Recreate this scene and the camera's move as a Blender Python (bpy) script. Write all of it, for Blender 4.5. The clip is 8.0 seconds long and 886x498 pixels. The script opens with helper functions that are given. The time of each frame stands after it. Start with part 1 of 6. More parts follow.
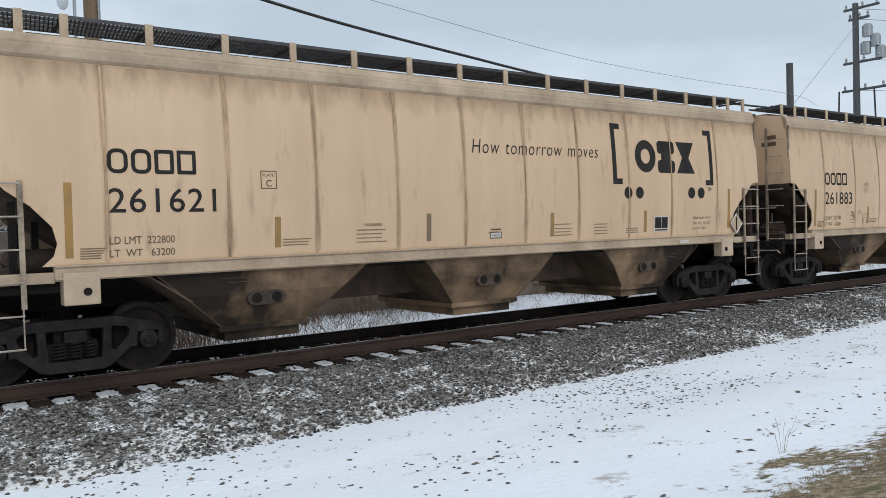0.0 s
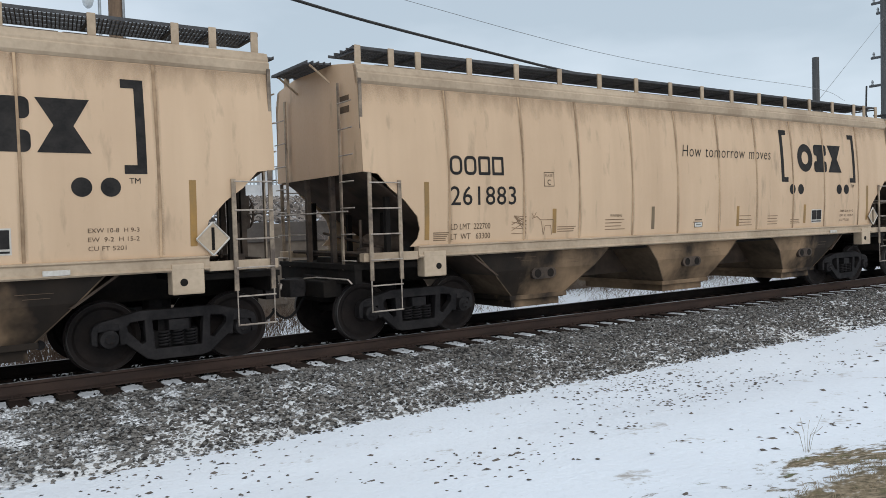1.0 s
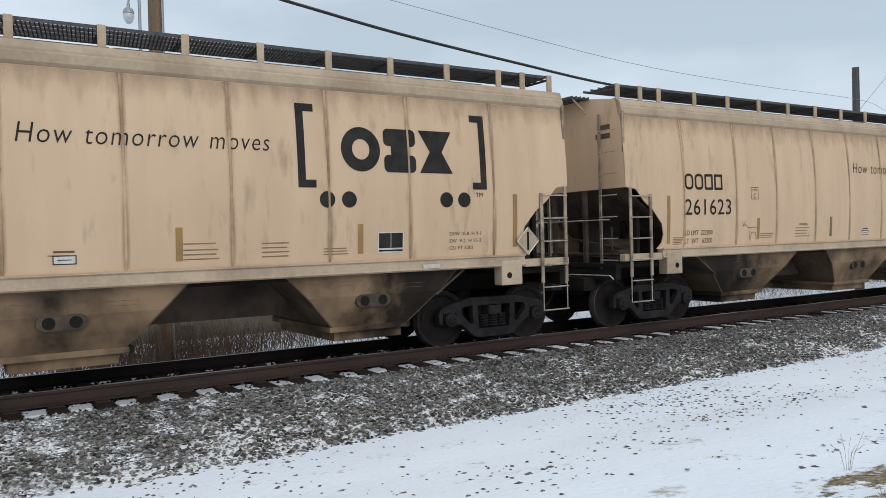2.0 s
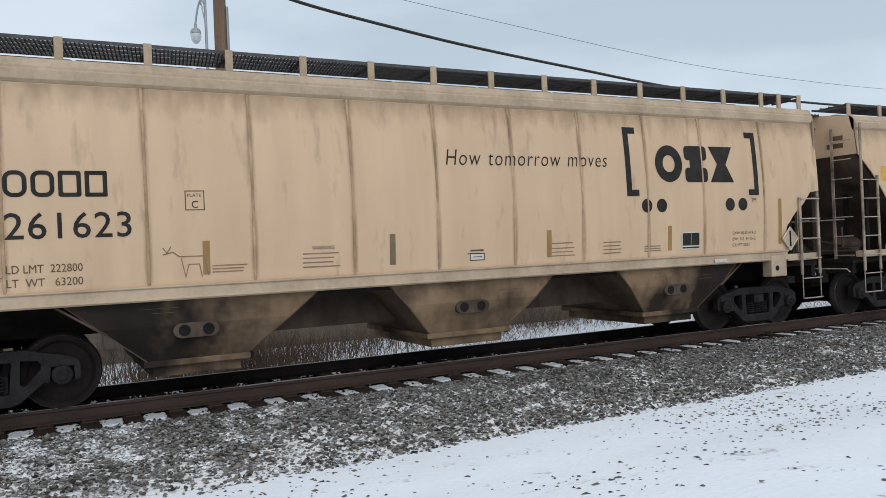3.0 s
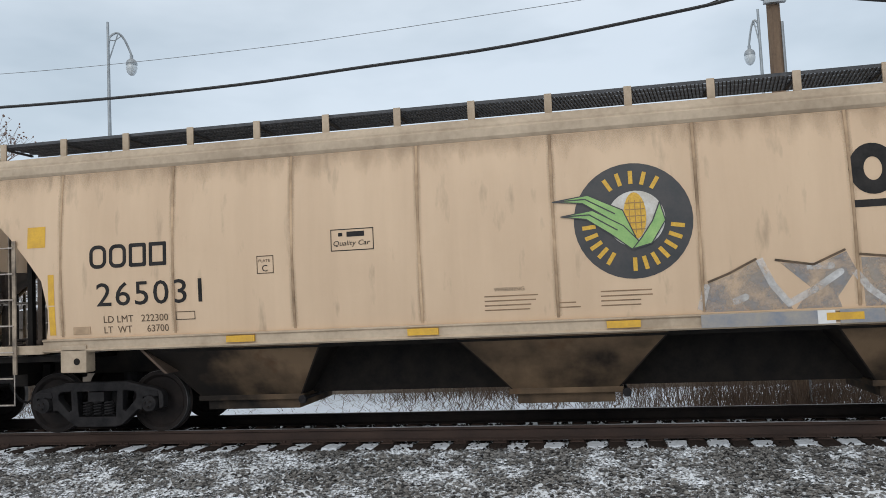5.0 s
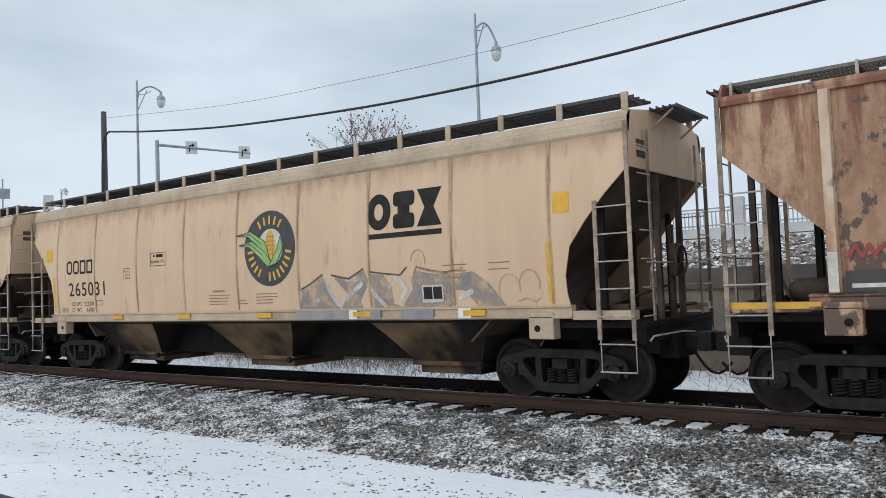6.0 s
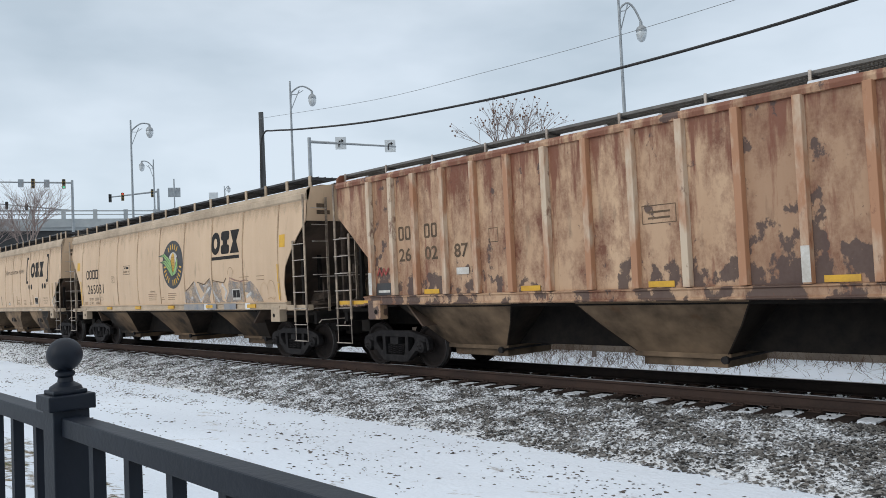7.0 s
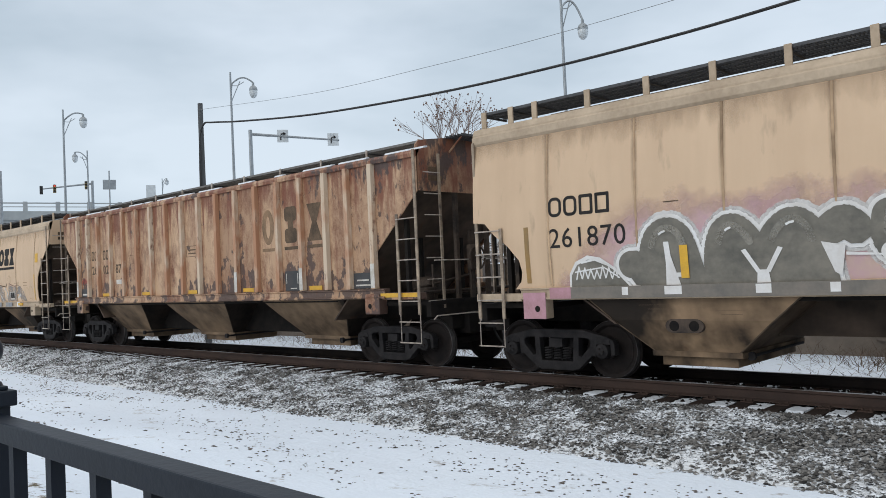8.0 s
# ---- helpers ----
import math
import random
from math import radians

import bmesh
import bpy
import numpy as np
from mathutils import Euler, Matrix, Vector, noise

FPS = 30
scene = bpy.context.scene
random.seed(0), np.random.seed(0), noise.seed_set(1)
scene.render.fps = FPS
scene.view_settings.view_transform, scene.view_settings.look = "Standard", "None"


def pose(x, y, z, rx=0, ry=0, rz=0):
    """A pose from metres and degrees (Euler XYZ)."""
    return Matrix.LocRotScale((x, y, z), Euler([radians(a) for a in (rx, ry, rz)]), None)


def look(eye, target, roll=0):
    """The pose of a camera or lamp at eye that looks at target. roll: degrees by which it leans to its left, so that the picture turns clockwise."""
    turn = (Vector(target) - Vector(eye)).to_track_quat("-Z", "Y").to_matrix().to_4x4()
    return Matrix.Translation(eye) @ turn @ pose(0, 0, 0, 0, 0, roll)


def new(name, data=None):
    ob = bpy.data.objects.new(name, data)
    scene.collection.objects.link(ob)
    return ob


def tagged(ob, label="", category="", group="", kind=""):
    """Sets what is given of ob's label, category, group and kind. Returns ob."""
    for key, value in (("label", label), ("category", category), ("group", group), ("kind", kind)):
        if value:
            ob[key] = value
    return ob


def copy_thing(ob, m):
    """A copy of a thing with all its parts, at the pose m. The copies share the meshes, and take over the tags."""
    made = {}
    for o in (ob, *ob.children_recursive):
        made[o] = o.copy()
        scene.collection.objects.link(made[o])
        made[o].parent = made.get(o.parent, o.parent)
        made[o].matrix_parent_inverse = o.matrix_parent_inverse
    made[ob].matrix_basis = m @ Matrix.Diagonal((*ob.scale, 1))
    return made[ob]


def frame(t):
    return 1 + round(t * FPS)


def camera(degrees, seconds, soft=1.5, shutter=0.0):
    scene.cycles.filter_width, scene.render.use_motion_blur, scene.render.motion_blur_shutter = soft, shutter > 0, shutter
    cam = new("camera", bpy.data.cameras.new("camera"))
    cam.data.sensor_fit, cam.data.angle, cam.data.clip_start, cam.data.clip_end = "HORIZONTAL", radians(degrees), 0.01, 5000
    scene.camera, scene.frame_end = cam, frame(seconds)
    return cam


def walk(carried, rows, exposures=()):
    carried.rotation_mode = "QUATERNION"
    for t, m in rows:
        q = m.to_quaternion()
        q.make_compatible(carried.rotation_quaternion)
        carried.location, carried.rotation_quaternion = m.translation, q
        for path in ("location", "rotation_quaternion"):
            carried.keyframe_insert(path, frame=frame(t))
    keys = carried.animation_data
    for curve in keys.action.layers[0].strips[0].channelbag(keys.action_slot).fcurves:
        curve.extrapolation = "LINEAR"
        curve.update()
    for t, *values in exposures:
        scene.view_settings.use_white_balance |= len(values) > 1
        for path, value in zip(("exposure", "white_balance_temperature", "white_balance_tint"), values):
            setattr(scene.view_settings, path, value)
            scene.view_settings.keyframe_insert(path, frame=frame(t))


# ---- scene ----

EYE = (0.0, 0.0, 1.803)      # z = 0 is the top of the rails
TRACK_Y = 11.836             # centre line of the track, which runs along x


def aim(yaw, pitch, roll, dx=0.0, dy=0.0, dz=0.0):
    """A hand-held turn about the standing place, with its small sway in metres."""
    return pose(EYE[0] + dx, EYE[1] + dy, EYE[2] + dz, 90 + pitch, 0, yaw) @ pose(0, 0, 0, 0, 0, -roll)


cam = camera(58.75, 8.0, soft=0.6)
walk(cam, [(row[0], aim(*row[1:])) for row in (
    (0.0, -36.326, -1.53, 1.71), (0.5, -35.973, -1.781, 1.554), (1.0, -34.789, -1.754, 1.695),
    (1.5, -33.645, -1.38, 1.91), (1.7, -33.148, -1.157, 1.738), (2.8, -29.33, -0.124, 2.08),
    (3.0, -27.956, -0.038, 2.452), (3.5, -23.798, 0.636, 2.937), (4.0, -14.039, 1.826, 3.067),
    (4.5, -1.474, 3.186, 3.39), (4.7, 3.459, 3.506, 3.174), (5.8, 31.9, 2.70, 1.95, 0.0, 0.045, 0.03),
    (6.0, 36.914, 2.665, 2.228, 0.0, 0.045, 0.028), (6.5, 44.49, 2.82, 2.699, 0.002, 0.039, 0.012), (7.0, 47.366, 2.32, 2.637, -0.003, 0.011, 0.007),
    (7.5, 48.516, 2.102, 2.446, -0.003, 0.002, 0.003), (8.0, 43.285, 1.736, 2.662, 0.004, 0.024, 0.004))],
    exposures=[(0.0, 0.0), (8.0, 0.0)])


# ---- overcast sky and a weak, wide sun ----
def build_world():
    world = bpy.data.worlds.new("overcast_sky")
    scene.world = world
    world.use_nodes = True
    nt = world.node_tree
    nt.nodes.clear()
    out = nt.nodes.new("ShaderNodeOutputWorld")
    back = nt.nodes.new("ShaderNodeBackground")
    sky = nt.nodes.new("ShaderNodeTexSky")
    sky.sky_type, sky.sun_disc = "NISHITA", False
    sky.sun_elevation, sky.sun_rotation = radians(28), radians(200)
    coord = nt.nodes.new("ShaderNodeTexCoord")
    split = nt.nodes.new("ShaderNodeSeparateXYZ")
    nt.links.new(coord.outputs["Generated"], split.inputs[0])
    height = nt.nodes.new("ShaderNodeValToRGB")          # overcast: brighter overhead than at the horizon
    el = height.color_ramp.elements
    el[0].position, el[0].color = 0.0, (0.63, 0.72, 0.80, 1)
    el[1].position, el[1].color = 1.0, (1.0, 1.0, 1.0, 1)
    mid = el.new(0.3)
    mid.color = (0.58, 0.66, 0.75, 1)
    nt.links.new(split.outputs["Z"], height.inputs[0])
    stretch = nt.nodes.new("ShaderNodeMapping")
    stretch.inputs["Scale"].default_value = (1.3, 1.3, 3.5)
    stretch.inputs["Location"].default_value = (0.35, 0.1, 0.2)
    nt.links.new(coord.outputs["Generated"], stretch.inputs[0])
    puff = nt.nodes.new("ShaderNodeTexNoise")
    puff.inputs["Scale"].default_value, puff.inputs["Detail"].default_value = 1.6, 5
    nt.links.new(stretch.outputs[0], puff.inputs["Vector"])
    shade = nt.nodes.new("ShaderNodeValToRGB")
    se = shade.color_ramp.elements
    se[0].position, se[0].color = 0.36, (0.77, 0.81, 0.83, 1)
    se[1].position, se[1].color = 0.58, (1.06, 1.06, 1.06, 1)
    nt.links.new(puff.outputs["Fac"], shade.inputs[0])
    cloud = nt.nodes.new("ShaderNodeMix")
    cloud.data_type, cloud.blend_type = "RGBA", "MULTIPLY"
    cloud.inputs["Factor"].default_value = 1.0
    nt.links.new(height.outputs[0], cloud.inputs[6])
    nt.links.new(shade.outputs[0], cloud.inputs[7])
    veil = nt.nodes.new("ShaderNodeMix")
    veil.data_type = "RGBA"
    veil.inputs["Factor"].default_value = 0.97
    dim = nt.nodes.new("ShaderNodeVectorMath")
    dim.operation = "SCALE"
    dim.inputs["Scale"].default_value = 0.1
    nt.links.new(sky.outputs[0], dim.inputs[0])
    nt.links.new(dim.outputs[0], veil.inputs[6])
    nt.links.new(cloud.outputs[2], veil.inputs[7])
    nt.links.new(veil.outputs[2], back.inputs["Color"])
    back.inputs["Strength"].default_value = 1.12
    nt.links.new(back.outputs[0], out.inputs[0])
    sun = new("sun", bpy.data.lights.new("sun", "SUN"))
    sun.data.energy, sun.data.angle, sun.data.color = 0.7, radians(35), (1.0, 0.96, 0.9)
    sun.matrix_world = look((-4, -14, 12), (0, 10, 0))


build_world()


# ---- materials ----
class Nodes:
    """A node material: colour, roughness and bump made of noises in object or world space."""

    def __init__(self, name, rough=0.6, metal=0.0, space="Object", vary=0.0):
        self.m = bpy.data.materials.new(name)
        self.m.use_nodes = True
        self.t = self.m.node_tree
        self.b = self.t.nodes["Principled BSDF"]
        self.b.inputs["Roughness"].default_value, self.b.inputs["Metallic"].default_value = rough, metal
        self.b.inputs["Specular IOR Level"].default_value = 0.5 if rough < 0.7 else 0.15
        coord = self.t.nodes.new("ShaderNodeTexCoord")
        if space == "World":
            geo = self.t.nodes.new("ShaderNodeNewGeometry")
            self.p = geo.outputs["Position"]
        else:
            self.p = coord.outputs["Object"]
        self.info = self.t.nodes.new("ShaderNodeObjectInfo")
        if vary:
            shift = self.t.nodes.new("ShaderNodeVectorMath")
            shift.operation = "SCALE"
            shift.inputs[0].default_value = (vary, vary * 0.7, vary * 0.4)
            self.link(self.info.outputs["Random"], shift.inputs["Scale"])
            add = self.t.nodes.new("ShaderNodeVectorMath")
            self.link(self.p, add.inputs[0])
            self.link(shift.outputs[0], add.inputs[1])
            self.p = add.outputs[0]

    def link(self, a, b):
        self.t.links.new(a, b)

    def noise(self, scale, detail=4, stretch=(1, 1, 1), rough=0.55):
        mp = self.t.nodes.new("ShaderNodeMapping")
        mp.inputs["Scale"].default_value = stretch
        self.link(self.p, mp.inputs[0])
        n = self.t.nodes.new("ShaderNodeTexNoise")
        n.inputs["Scale"].default_value, n.inputs["Detail"].default_value = scale, detail
        n.inputs["Roughness"].default_value = rough
        self.link(mp.outputs[0], n.inputs["Vector"])
        return n.outputs["Fac"]

    def cells(self, scale, feature="F1"):
        v = self.t.nodes.new("ShaderNodeTexVoronoi")
        v.feature = feature
        v.inputs["Scale"].default_value = scale
        self.link(self.p, v.inputs["Vector"])
        return v

    def step(self, value, lo, hi, a=0.0, b=1.0):
        r = self.t.nodes.new("ShaderNodeMapRange")
        r.inputs[1].default_value, r.inputs[2].default_value = lo, hi
        r.inputs[3].default_value, r.inputs[4].default_value = a, b
        self.link(value, r.inputs[0])
        return r.outputs[0]

    def math(self, op, a, b):
        n = self.t.nodes.new("ShaderNodeMath")
        n.operation = op
        for k, v in enumerate((a, b)):
            if isinstance(v, (int, float)):
                n.inputs[k].default_value = v
            else:
                self.link(v, n.inputs[k])
        return n.outputs[0]

    def mix(self, fac, a, b):
        n = self.t.nodes.new("ShaderNodeMix")
        n.data_type = "RGBA"
        for k, v in ((0, fac), (6, a), (7, b)):
            if isinstance(v, tuple):
                n.inputs[k].default_value = (*v, 1)
            elif isinstance(v, (int, float)):
                n.inputs[k].default_value = v
            else:
                self.link(v, n.inputs[k])
        return n.outputs[2]

    def done(self, colour, bump=None, depth=0.01, strength=0.5, rough=None):
        if isinstance(colour, tuple):
            self.b.inputs["Base Color"].default_value = (*colour, 1)
        else:
            self.link(colour, self.b.inputs["Base Color"])
        if bump is not None:
            n = self.t.nodes.new("ShaderNodeBump")
            n.inputs["Distance"].default_value, n.inputs["Strength"].default_value = depth, strength
            self.link(bump, n.inputs["Height"])
            self.link(n.outputs[0], self.b.inputs["Normal"])
        if rough is not None:
            self.link(rough, self.b.inputs["Roughness"])
        return self.m


def car_paint(name, base, dark, rust, rust_lo, rust_hi, soot=(0.60, 0.80), panel=0.0):
    n = Nodes(name, 0.55, vary=90)
    streak = n.noise(1.6, 5, (1.5, 1, 0.14))
    blotch = n.noise(0.7, 4)
    fine = n.noise(22, 4)
    c = n.mix(n.step(streak, 0.34, 0.78, 0, 0.7), base, dark)
    c = n.mix(n.step(blotch, 0.45, 0.75, 0, 0.45), c, dark)
    c = n.mix(n.step(n.noise(3.0, 6, (1.5, 1, 0.4)), *soot, 0, 0.55), c, (0.16, 0.11, 0.07))
    c = n.mix(n.step(n.math("ADD", n.noise(1.5, 7, (1.1, 1, 0.55), 0.68), n.math("MULTIPLY", fine, 0.12)), rust_lo, rust_hi), c, rust)
    if panel:
        # every panel between two ribs has weathered to its own tone, and its paint flakes above the sill
        xyz = n.t.nodes.new("ShaderNodeSeparateXYZ")
        n.link(n.t.nodes["Texture Coordinate"].outputs["Object"], xyz.inputs[0])
        cell = n.math("FLOOR", n.math("ADD", n.math("DIVIDE", xyz.outputs["X"], panel), 0.5), 0)
        own = n.t.nodes.new("ShaderNodeTexWhiteNoise")
        own.noise_dimensions = "1D"
        n.link(cell, own.inputs["W"])
        c = n.mix(n.step(own.outputs["Value"], 0.35, 1.0, 0, 0.55), c, (0.24, 0.115, 0.06))
        run = n.math("ADD", n.noise(2.4, 6, (1.8, 1, 0.22), 0.65), n.step(xyz.outputs["Z"], 2.9, 4.05, 0, 0.16))
        c = n.mix(n.step(run, 0.57, 0.68, 0, 0.92), c, (0.19, 0.062, 0.032))
        flake = n.math("ADD", n.noise(2.6, 6, (1.3, 1, 0.9), 0.6), n.step(xyz.outputs["Z"], 2.45, 1.75, 0, 0.14))
        flake = n.math("ADD", flake, n.step(own.outputs["Value"], 0.0, 1.0, -0.05, 0.06))
        c = n.mix(n.step(flake, 0.63, 0.67, 0, 0.9), c, (0.075, 0.045, 0.038))
        high = n.math("ADD", n.noise(3.1, 6, (1.2, 1, 0.5), 0.62), n.math("ADD", n.step(xyz.outputs["Z"], 3.2, 3.95, -0.1, 0.04), n.step(xyz.outputs["X"], 4.2, 6.0, -0.17, 0.09)))
        c = n.mix(n.step(high, 0.60, 0.66, 0, 0.9), c, (0.06, 0.04, 0.036))
        spot = n.noise(5.5, 5, (1.2, 1, 0.7), 0.6)
        c = n.mix(n.step(spot, 0.69, 0.73, 0, 0.75), c, (0.16, 0.06, 0.033))
    return n.done(c, n.math("ADD", n.math("MULTIPLY", n.noise(1.1, 2, (1.6, 1, 0.35)), 3.0), n.math("MULTIPLY", fine, 0.12)), 0.02, 0.35, n.step(fine, 0.3, 0.7, 0.42, 0.65))


def plain(name, a, b, rough=0.6, metal=0.0, scale=6, bump=0.004, stretch=(1, 1, 1), vary=40):
    n = Nodes(name, rough, metal, vary=vary)
    f = n.noise(scale, 5, stretch)
    g = n.noise(scale * 7, 3)
    return n.done(n.mix(n.step(n.math("ADD", n.math("MULTIPLY", f, 0.75), n.math("MULTIPLY", g, 0.25)), 0.35, 0.65), a, b), g, bump, 0.4)


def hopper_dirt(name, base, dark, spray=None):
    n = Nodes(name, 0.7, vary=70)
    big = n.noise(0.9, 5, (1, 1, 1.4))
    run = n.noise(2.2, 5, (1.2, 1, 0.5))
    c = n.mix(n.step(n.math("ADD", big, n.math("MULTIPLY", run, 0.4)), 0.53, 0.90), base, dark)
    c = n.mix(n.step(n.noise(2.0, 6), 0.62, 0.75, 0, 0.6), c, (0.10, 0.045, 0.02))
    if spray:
        # spray: where along x a ragged near-black sets in, heaviest beside the trucks
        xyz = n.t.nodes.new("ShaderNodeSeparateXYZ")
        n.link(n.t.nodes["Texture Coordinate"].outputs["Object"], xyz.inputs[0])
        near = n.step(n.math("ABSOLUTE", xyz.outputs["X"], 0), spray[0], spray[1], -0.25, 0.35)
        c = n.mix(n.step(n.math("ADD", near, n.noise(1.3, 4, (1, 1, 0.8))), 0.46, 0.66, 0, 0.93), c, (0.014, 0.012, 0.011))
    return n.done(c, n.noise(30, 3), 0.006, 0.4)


def stone_mat(name, lo, hi, snow_from, snow_to, tint=(0.27, 0.27, 0.27)):
    """Loose stone: every piece has its own grey, and snow lies on faces that look up."""
    n = Nodes(name, 0.9, space="World")
    geo = n.t.nodes.new("ShaderNodeNewGeometry")
    ramp = n.mix(n.step(geo.outputs["Random Per Island"], 0, 1), lo, hi)
    ramp = n.mix(n.step(n.noise(1.2, 3), 0.55, 0.75, 0, 0.4), ramp, tint)
    up, place = n.t.nodes.new("ShaderNodeSeparateXYZ"), n.t.nodes.new("ShaderNodeSeparateXYZ")
    n.link(geo.outputs["Normal"], up.inputs[0])
    n.link(n.p, place.inputs[0])
    lying = n.math("MULTIPLY", n.step(up.outputs["Z"], 0.45, 0.75), n.step(n.math("ADD", n.math("ADD", n.noise(2.2, 5), n.step(place.outputs["X"], 8.0, -10.0, -0.03, 0.14)), n.math("MULTIPLY", n.noise(17, 2), 0.5)), snow_from, snow_to))
    return n.done(n.mix(lying, ramp, (0.80, 0.83, 0.87)), n.noise(60, 3), 0.01, 0.5)


def build_materials():
    M = {}
    tan, tan2 = (0.66, 0.472, 0.312), (0.53, 0.365, 0.234)
    M["tan"] = car_paint("tan_paint", tan, tan2, (0.25, 0.12, 0.05), 0.80, 0.95)
    M["rusty"] = car_paint("rusty_tan_paint", (0.585, 0.39, 0.245), (0.40, 0.235, 0.135), (0.17, 0.062, 0.032), 0.50, 0.70, (0.60, 0.70), 0.855)
    M["tan_dirty"] = plain("grimy_tan_steel", (0.55, 0.43, 0.31), (0.34, 0.255, 0.175), 0.65, scale=2, stretch=(0.6, 1, 0.5))
    M["ladder"] = plain("grimy_ladder_steel", (0.46, 0.36, 0.26), (0.10, 0.075, 0.06), 0.65, scale=2.2)
    M["seam"] = plain("seam_grime", (0.20, 0.135, 0.085), (0.60, 0.42, 0.27), 0.7, scale=1.1, stretch=(1, 1, 0.8))
    n = Nodes("rib_paint", 0.6, vary=60)
    rag = n.noise(1.5, 6, (2, 2, 0.7), 0.6)
    rib = n.mix(n.step(n.math("ADD", rag, n.step(n.info.outputs["Random"], 0, 1, -0.14, 0.12)), 0.38, 0.58), (0.60, 0.475, 0.35), (0.42, 0.21, 0.115))
    rib = n.mix(n.step(n.noise(4, 6, (1, 1, 0.5), 0.65), 0.60, 0.68, 0, 0.8), rib, (0.16, 0.065, 0.04))
    M["rib"] = n.done(rib, n.noise(30, 3), 0.006, 0.4)
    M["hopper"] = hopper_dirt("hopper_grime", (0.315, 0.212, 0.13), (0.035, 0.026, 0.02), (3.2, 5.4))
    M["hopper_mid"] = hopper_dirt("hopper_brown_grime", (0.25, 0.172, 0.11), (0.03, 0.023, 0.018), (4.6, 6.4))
    # end sheets between hoppers: grime and the shade there share one dark colour
    M["hopper_end_tan"] = plain("grimy_shaded_end", (0.055, 0.041, 0.031), (0.17, 0.12, 0.08), 0.8, scale=1.3)
    M["hopper_end"] = plain("sooty_shaded_end", (0.014, 0.012, 0.011), (0.04, 0.03, 0.024), 0.85, scale=1.6)
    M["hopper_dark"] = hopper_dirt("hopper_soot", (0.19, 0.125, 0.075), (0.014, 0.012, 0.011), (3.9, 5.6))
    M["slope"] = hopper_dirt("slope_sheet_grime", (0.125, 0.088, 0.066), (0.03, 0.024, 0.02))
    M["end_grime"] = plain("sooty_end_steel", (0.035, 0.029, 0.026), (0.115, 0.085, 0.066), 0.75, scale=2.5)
    M["under"] = plain("underframe_black", (0.010, 0.009, 0.009), (0.022, 0.018, 0.015), 0.85, scale=4)
    M["truck"] = plain("cast_steel", (0.011, 0.010, 0.011), (0.032, 0.029, 0.029), 0.72, scale=5, bump=0.008)
    M["wheel"] = plain("wheel_steel", (0.012, 0.010, 0.010), (0.026, 0.020, 0.018), 0.75, 0.0, scale=4)
    M["tread"] = plain("worn_tread", (0.08, 0.075, 0.073), (0.14, 0.13, 0.125), 0.5, 0.5, scale=9)
    M["grating"] = plain("dark_grating", (0.045, 0.047, 0.052), (0.09, 0.09, 0.095), 0.6, 0.3, scale=8)
    M["board_grey"] = plain("weathered_board_steel", (0.13, 0.125, 0.12), (0.21, 0.20, 0.19), 0.6, 0.3, scale=6)
    M["roof"] = plain("roof_paint", (0.42, 0.34, 0.25), (0.25, 0.20, 0.16), 0.7, scale=2)
    M["rung"] = plain("worn_rungs", (0.55, 0.49, 0.43), (0.28, 0.22, 0.18), 0.5, 0.3, scale=8)
    M["ink"] = plain("black_lettering", (0.018, 0.017, 0.017), (0.038, 0.034, 0.032), 0.72, scale=5)
    M["ink_faded"] = plain("faded_lettering", (0.075, 0.055, 0.04), (0.17, 0.115, 0.075), 0.7, scale=4)
    M["ink_worn"] = plain("nearly_gone_lettering", (0.17, 0.115, 0.075), (0.34, 0.22, 0.135), 0.7, scale=3)
    M["strip"] = plain("ochre_reflective", (0.38, 0.21, 0.055), (0.24, 0.15, 0.06), 0.5, scale=3, stretch=(1, 1, 0.5))
    M["strip_dull"] = plain("dull_reflective", (0.22, 0.15, 0.08), (0.15, 0.11, 0.07), 0.6, scale=3)
    M["yellow"] = plain("yellow_reflective", (0.74, 0.42, 0.03), (0.55, 0.30, 0.035), 0.45, scale=5)
    M["white"] = plain("white_decal", (0.66, 0.64, 0.60), (0.45, 0.40, 0.34), 0.55, scale=5)
    M["green"] = plain("green_decal", (0.32, 0.50, 0.17), (0.20, 0.37, 0.12), 0.5, scale=6)
    M["corn"] = plain("corn_decal", (0.72, 0.43, 0.05), (0.55, 0.30, 0.03), 0.5, scale=30)
    M["badge"] = plain("badge_black", (0.03, 0.033, 0.036), (0.055, 0.05, 0.05), 0.5, scale=4)
    M["red"] = plain("red_paint", (0.36, 0.05, 0.04), (0.22, 0.05, 0.04), 0.6, scale=8)
    M["spray_grey"] = plain("grey_spray", (0.10, 0.095, 0.08), (0.21, 0.19, 0.155), 0.6, scale=2.0, stretch=(1, 1, 1.8))
    M["spray_sill"] = plain("sill_spray_grey", (0.13, 0.12, 0.105), (0.21, 0.18, 0.15), 0.6, scale=3)
    M["spray_pink"] = plain("pink_spray", (0.53, 0.33, 0.38), (0.56, 0.40, 0.33), 0.65, scale=2.5)
    M["spray_pink_solid"] = plain("pink_sprayed_steel", (0.50, 0.27, 0.32), (0.36, 0.19, 0.20), 0.65, scale=4)
    M["spray_light"] = plain("pale_grey_spray", (0.26, 0.245, 0.21), (0.36, 0.33, 0.28), 0.6, scale=3)
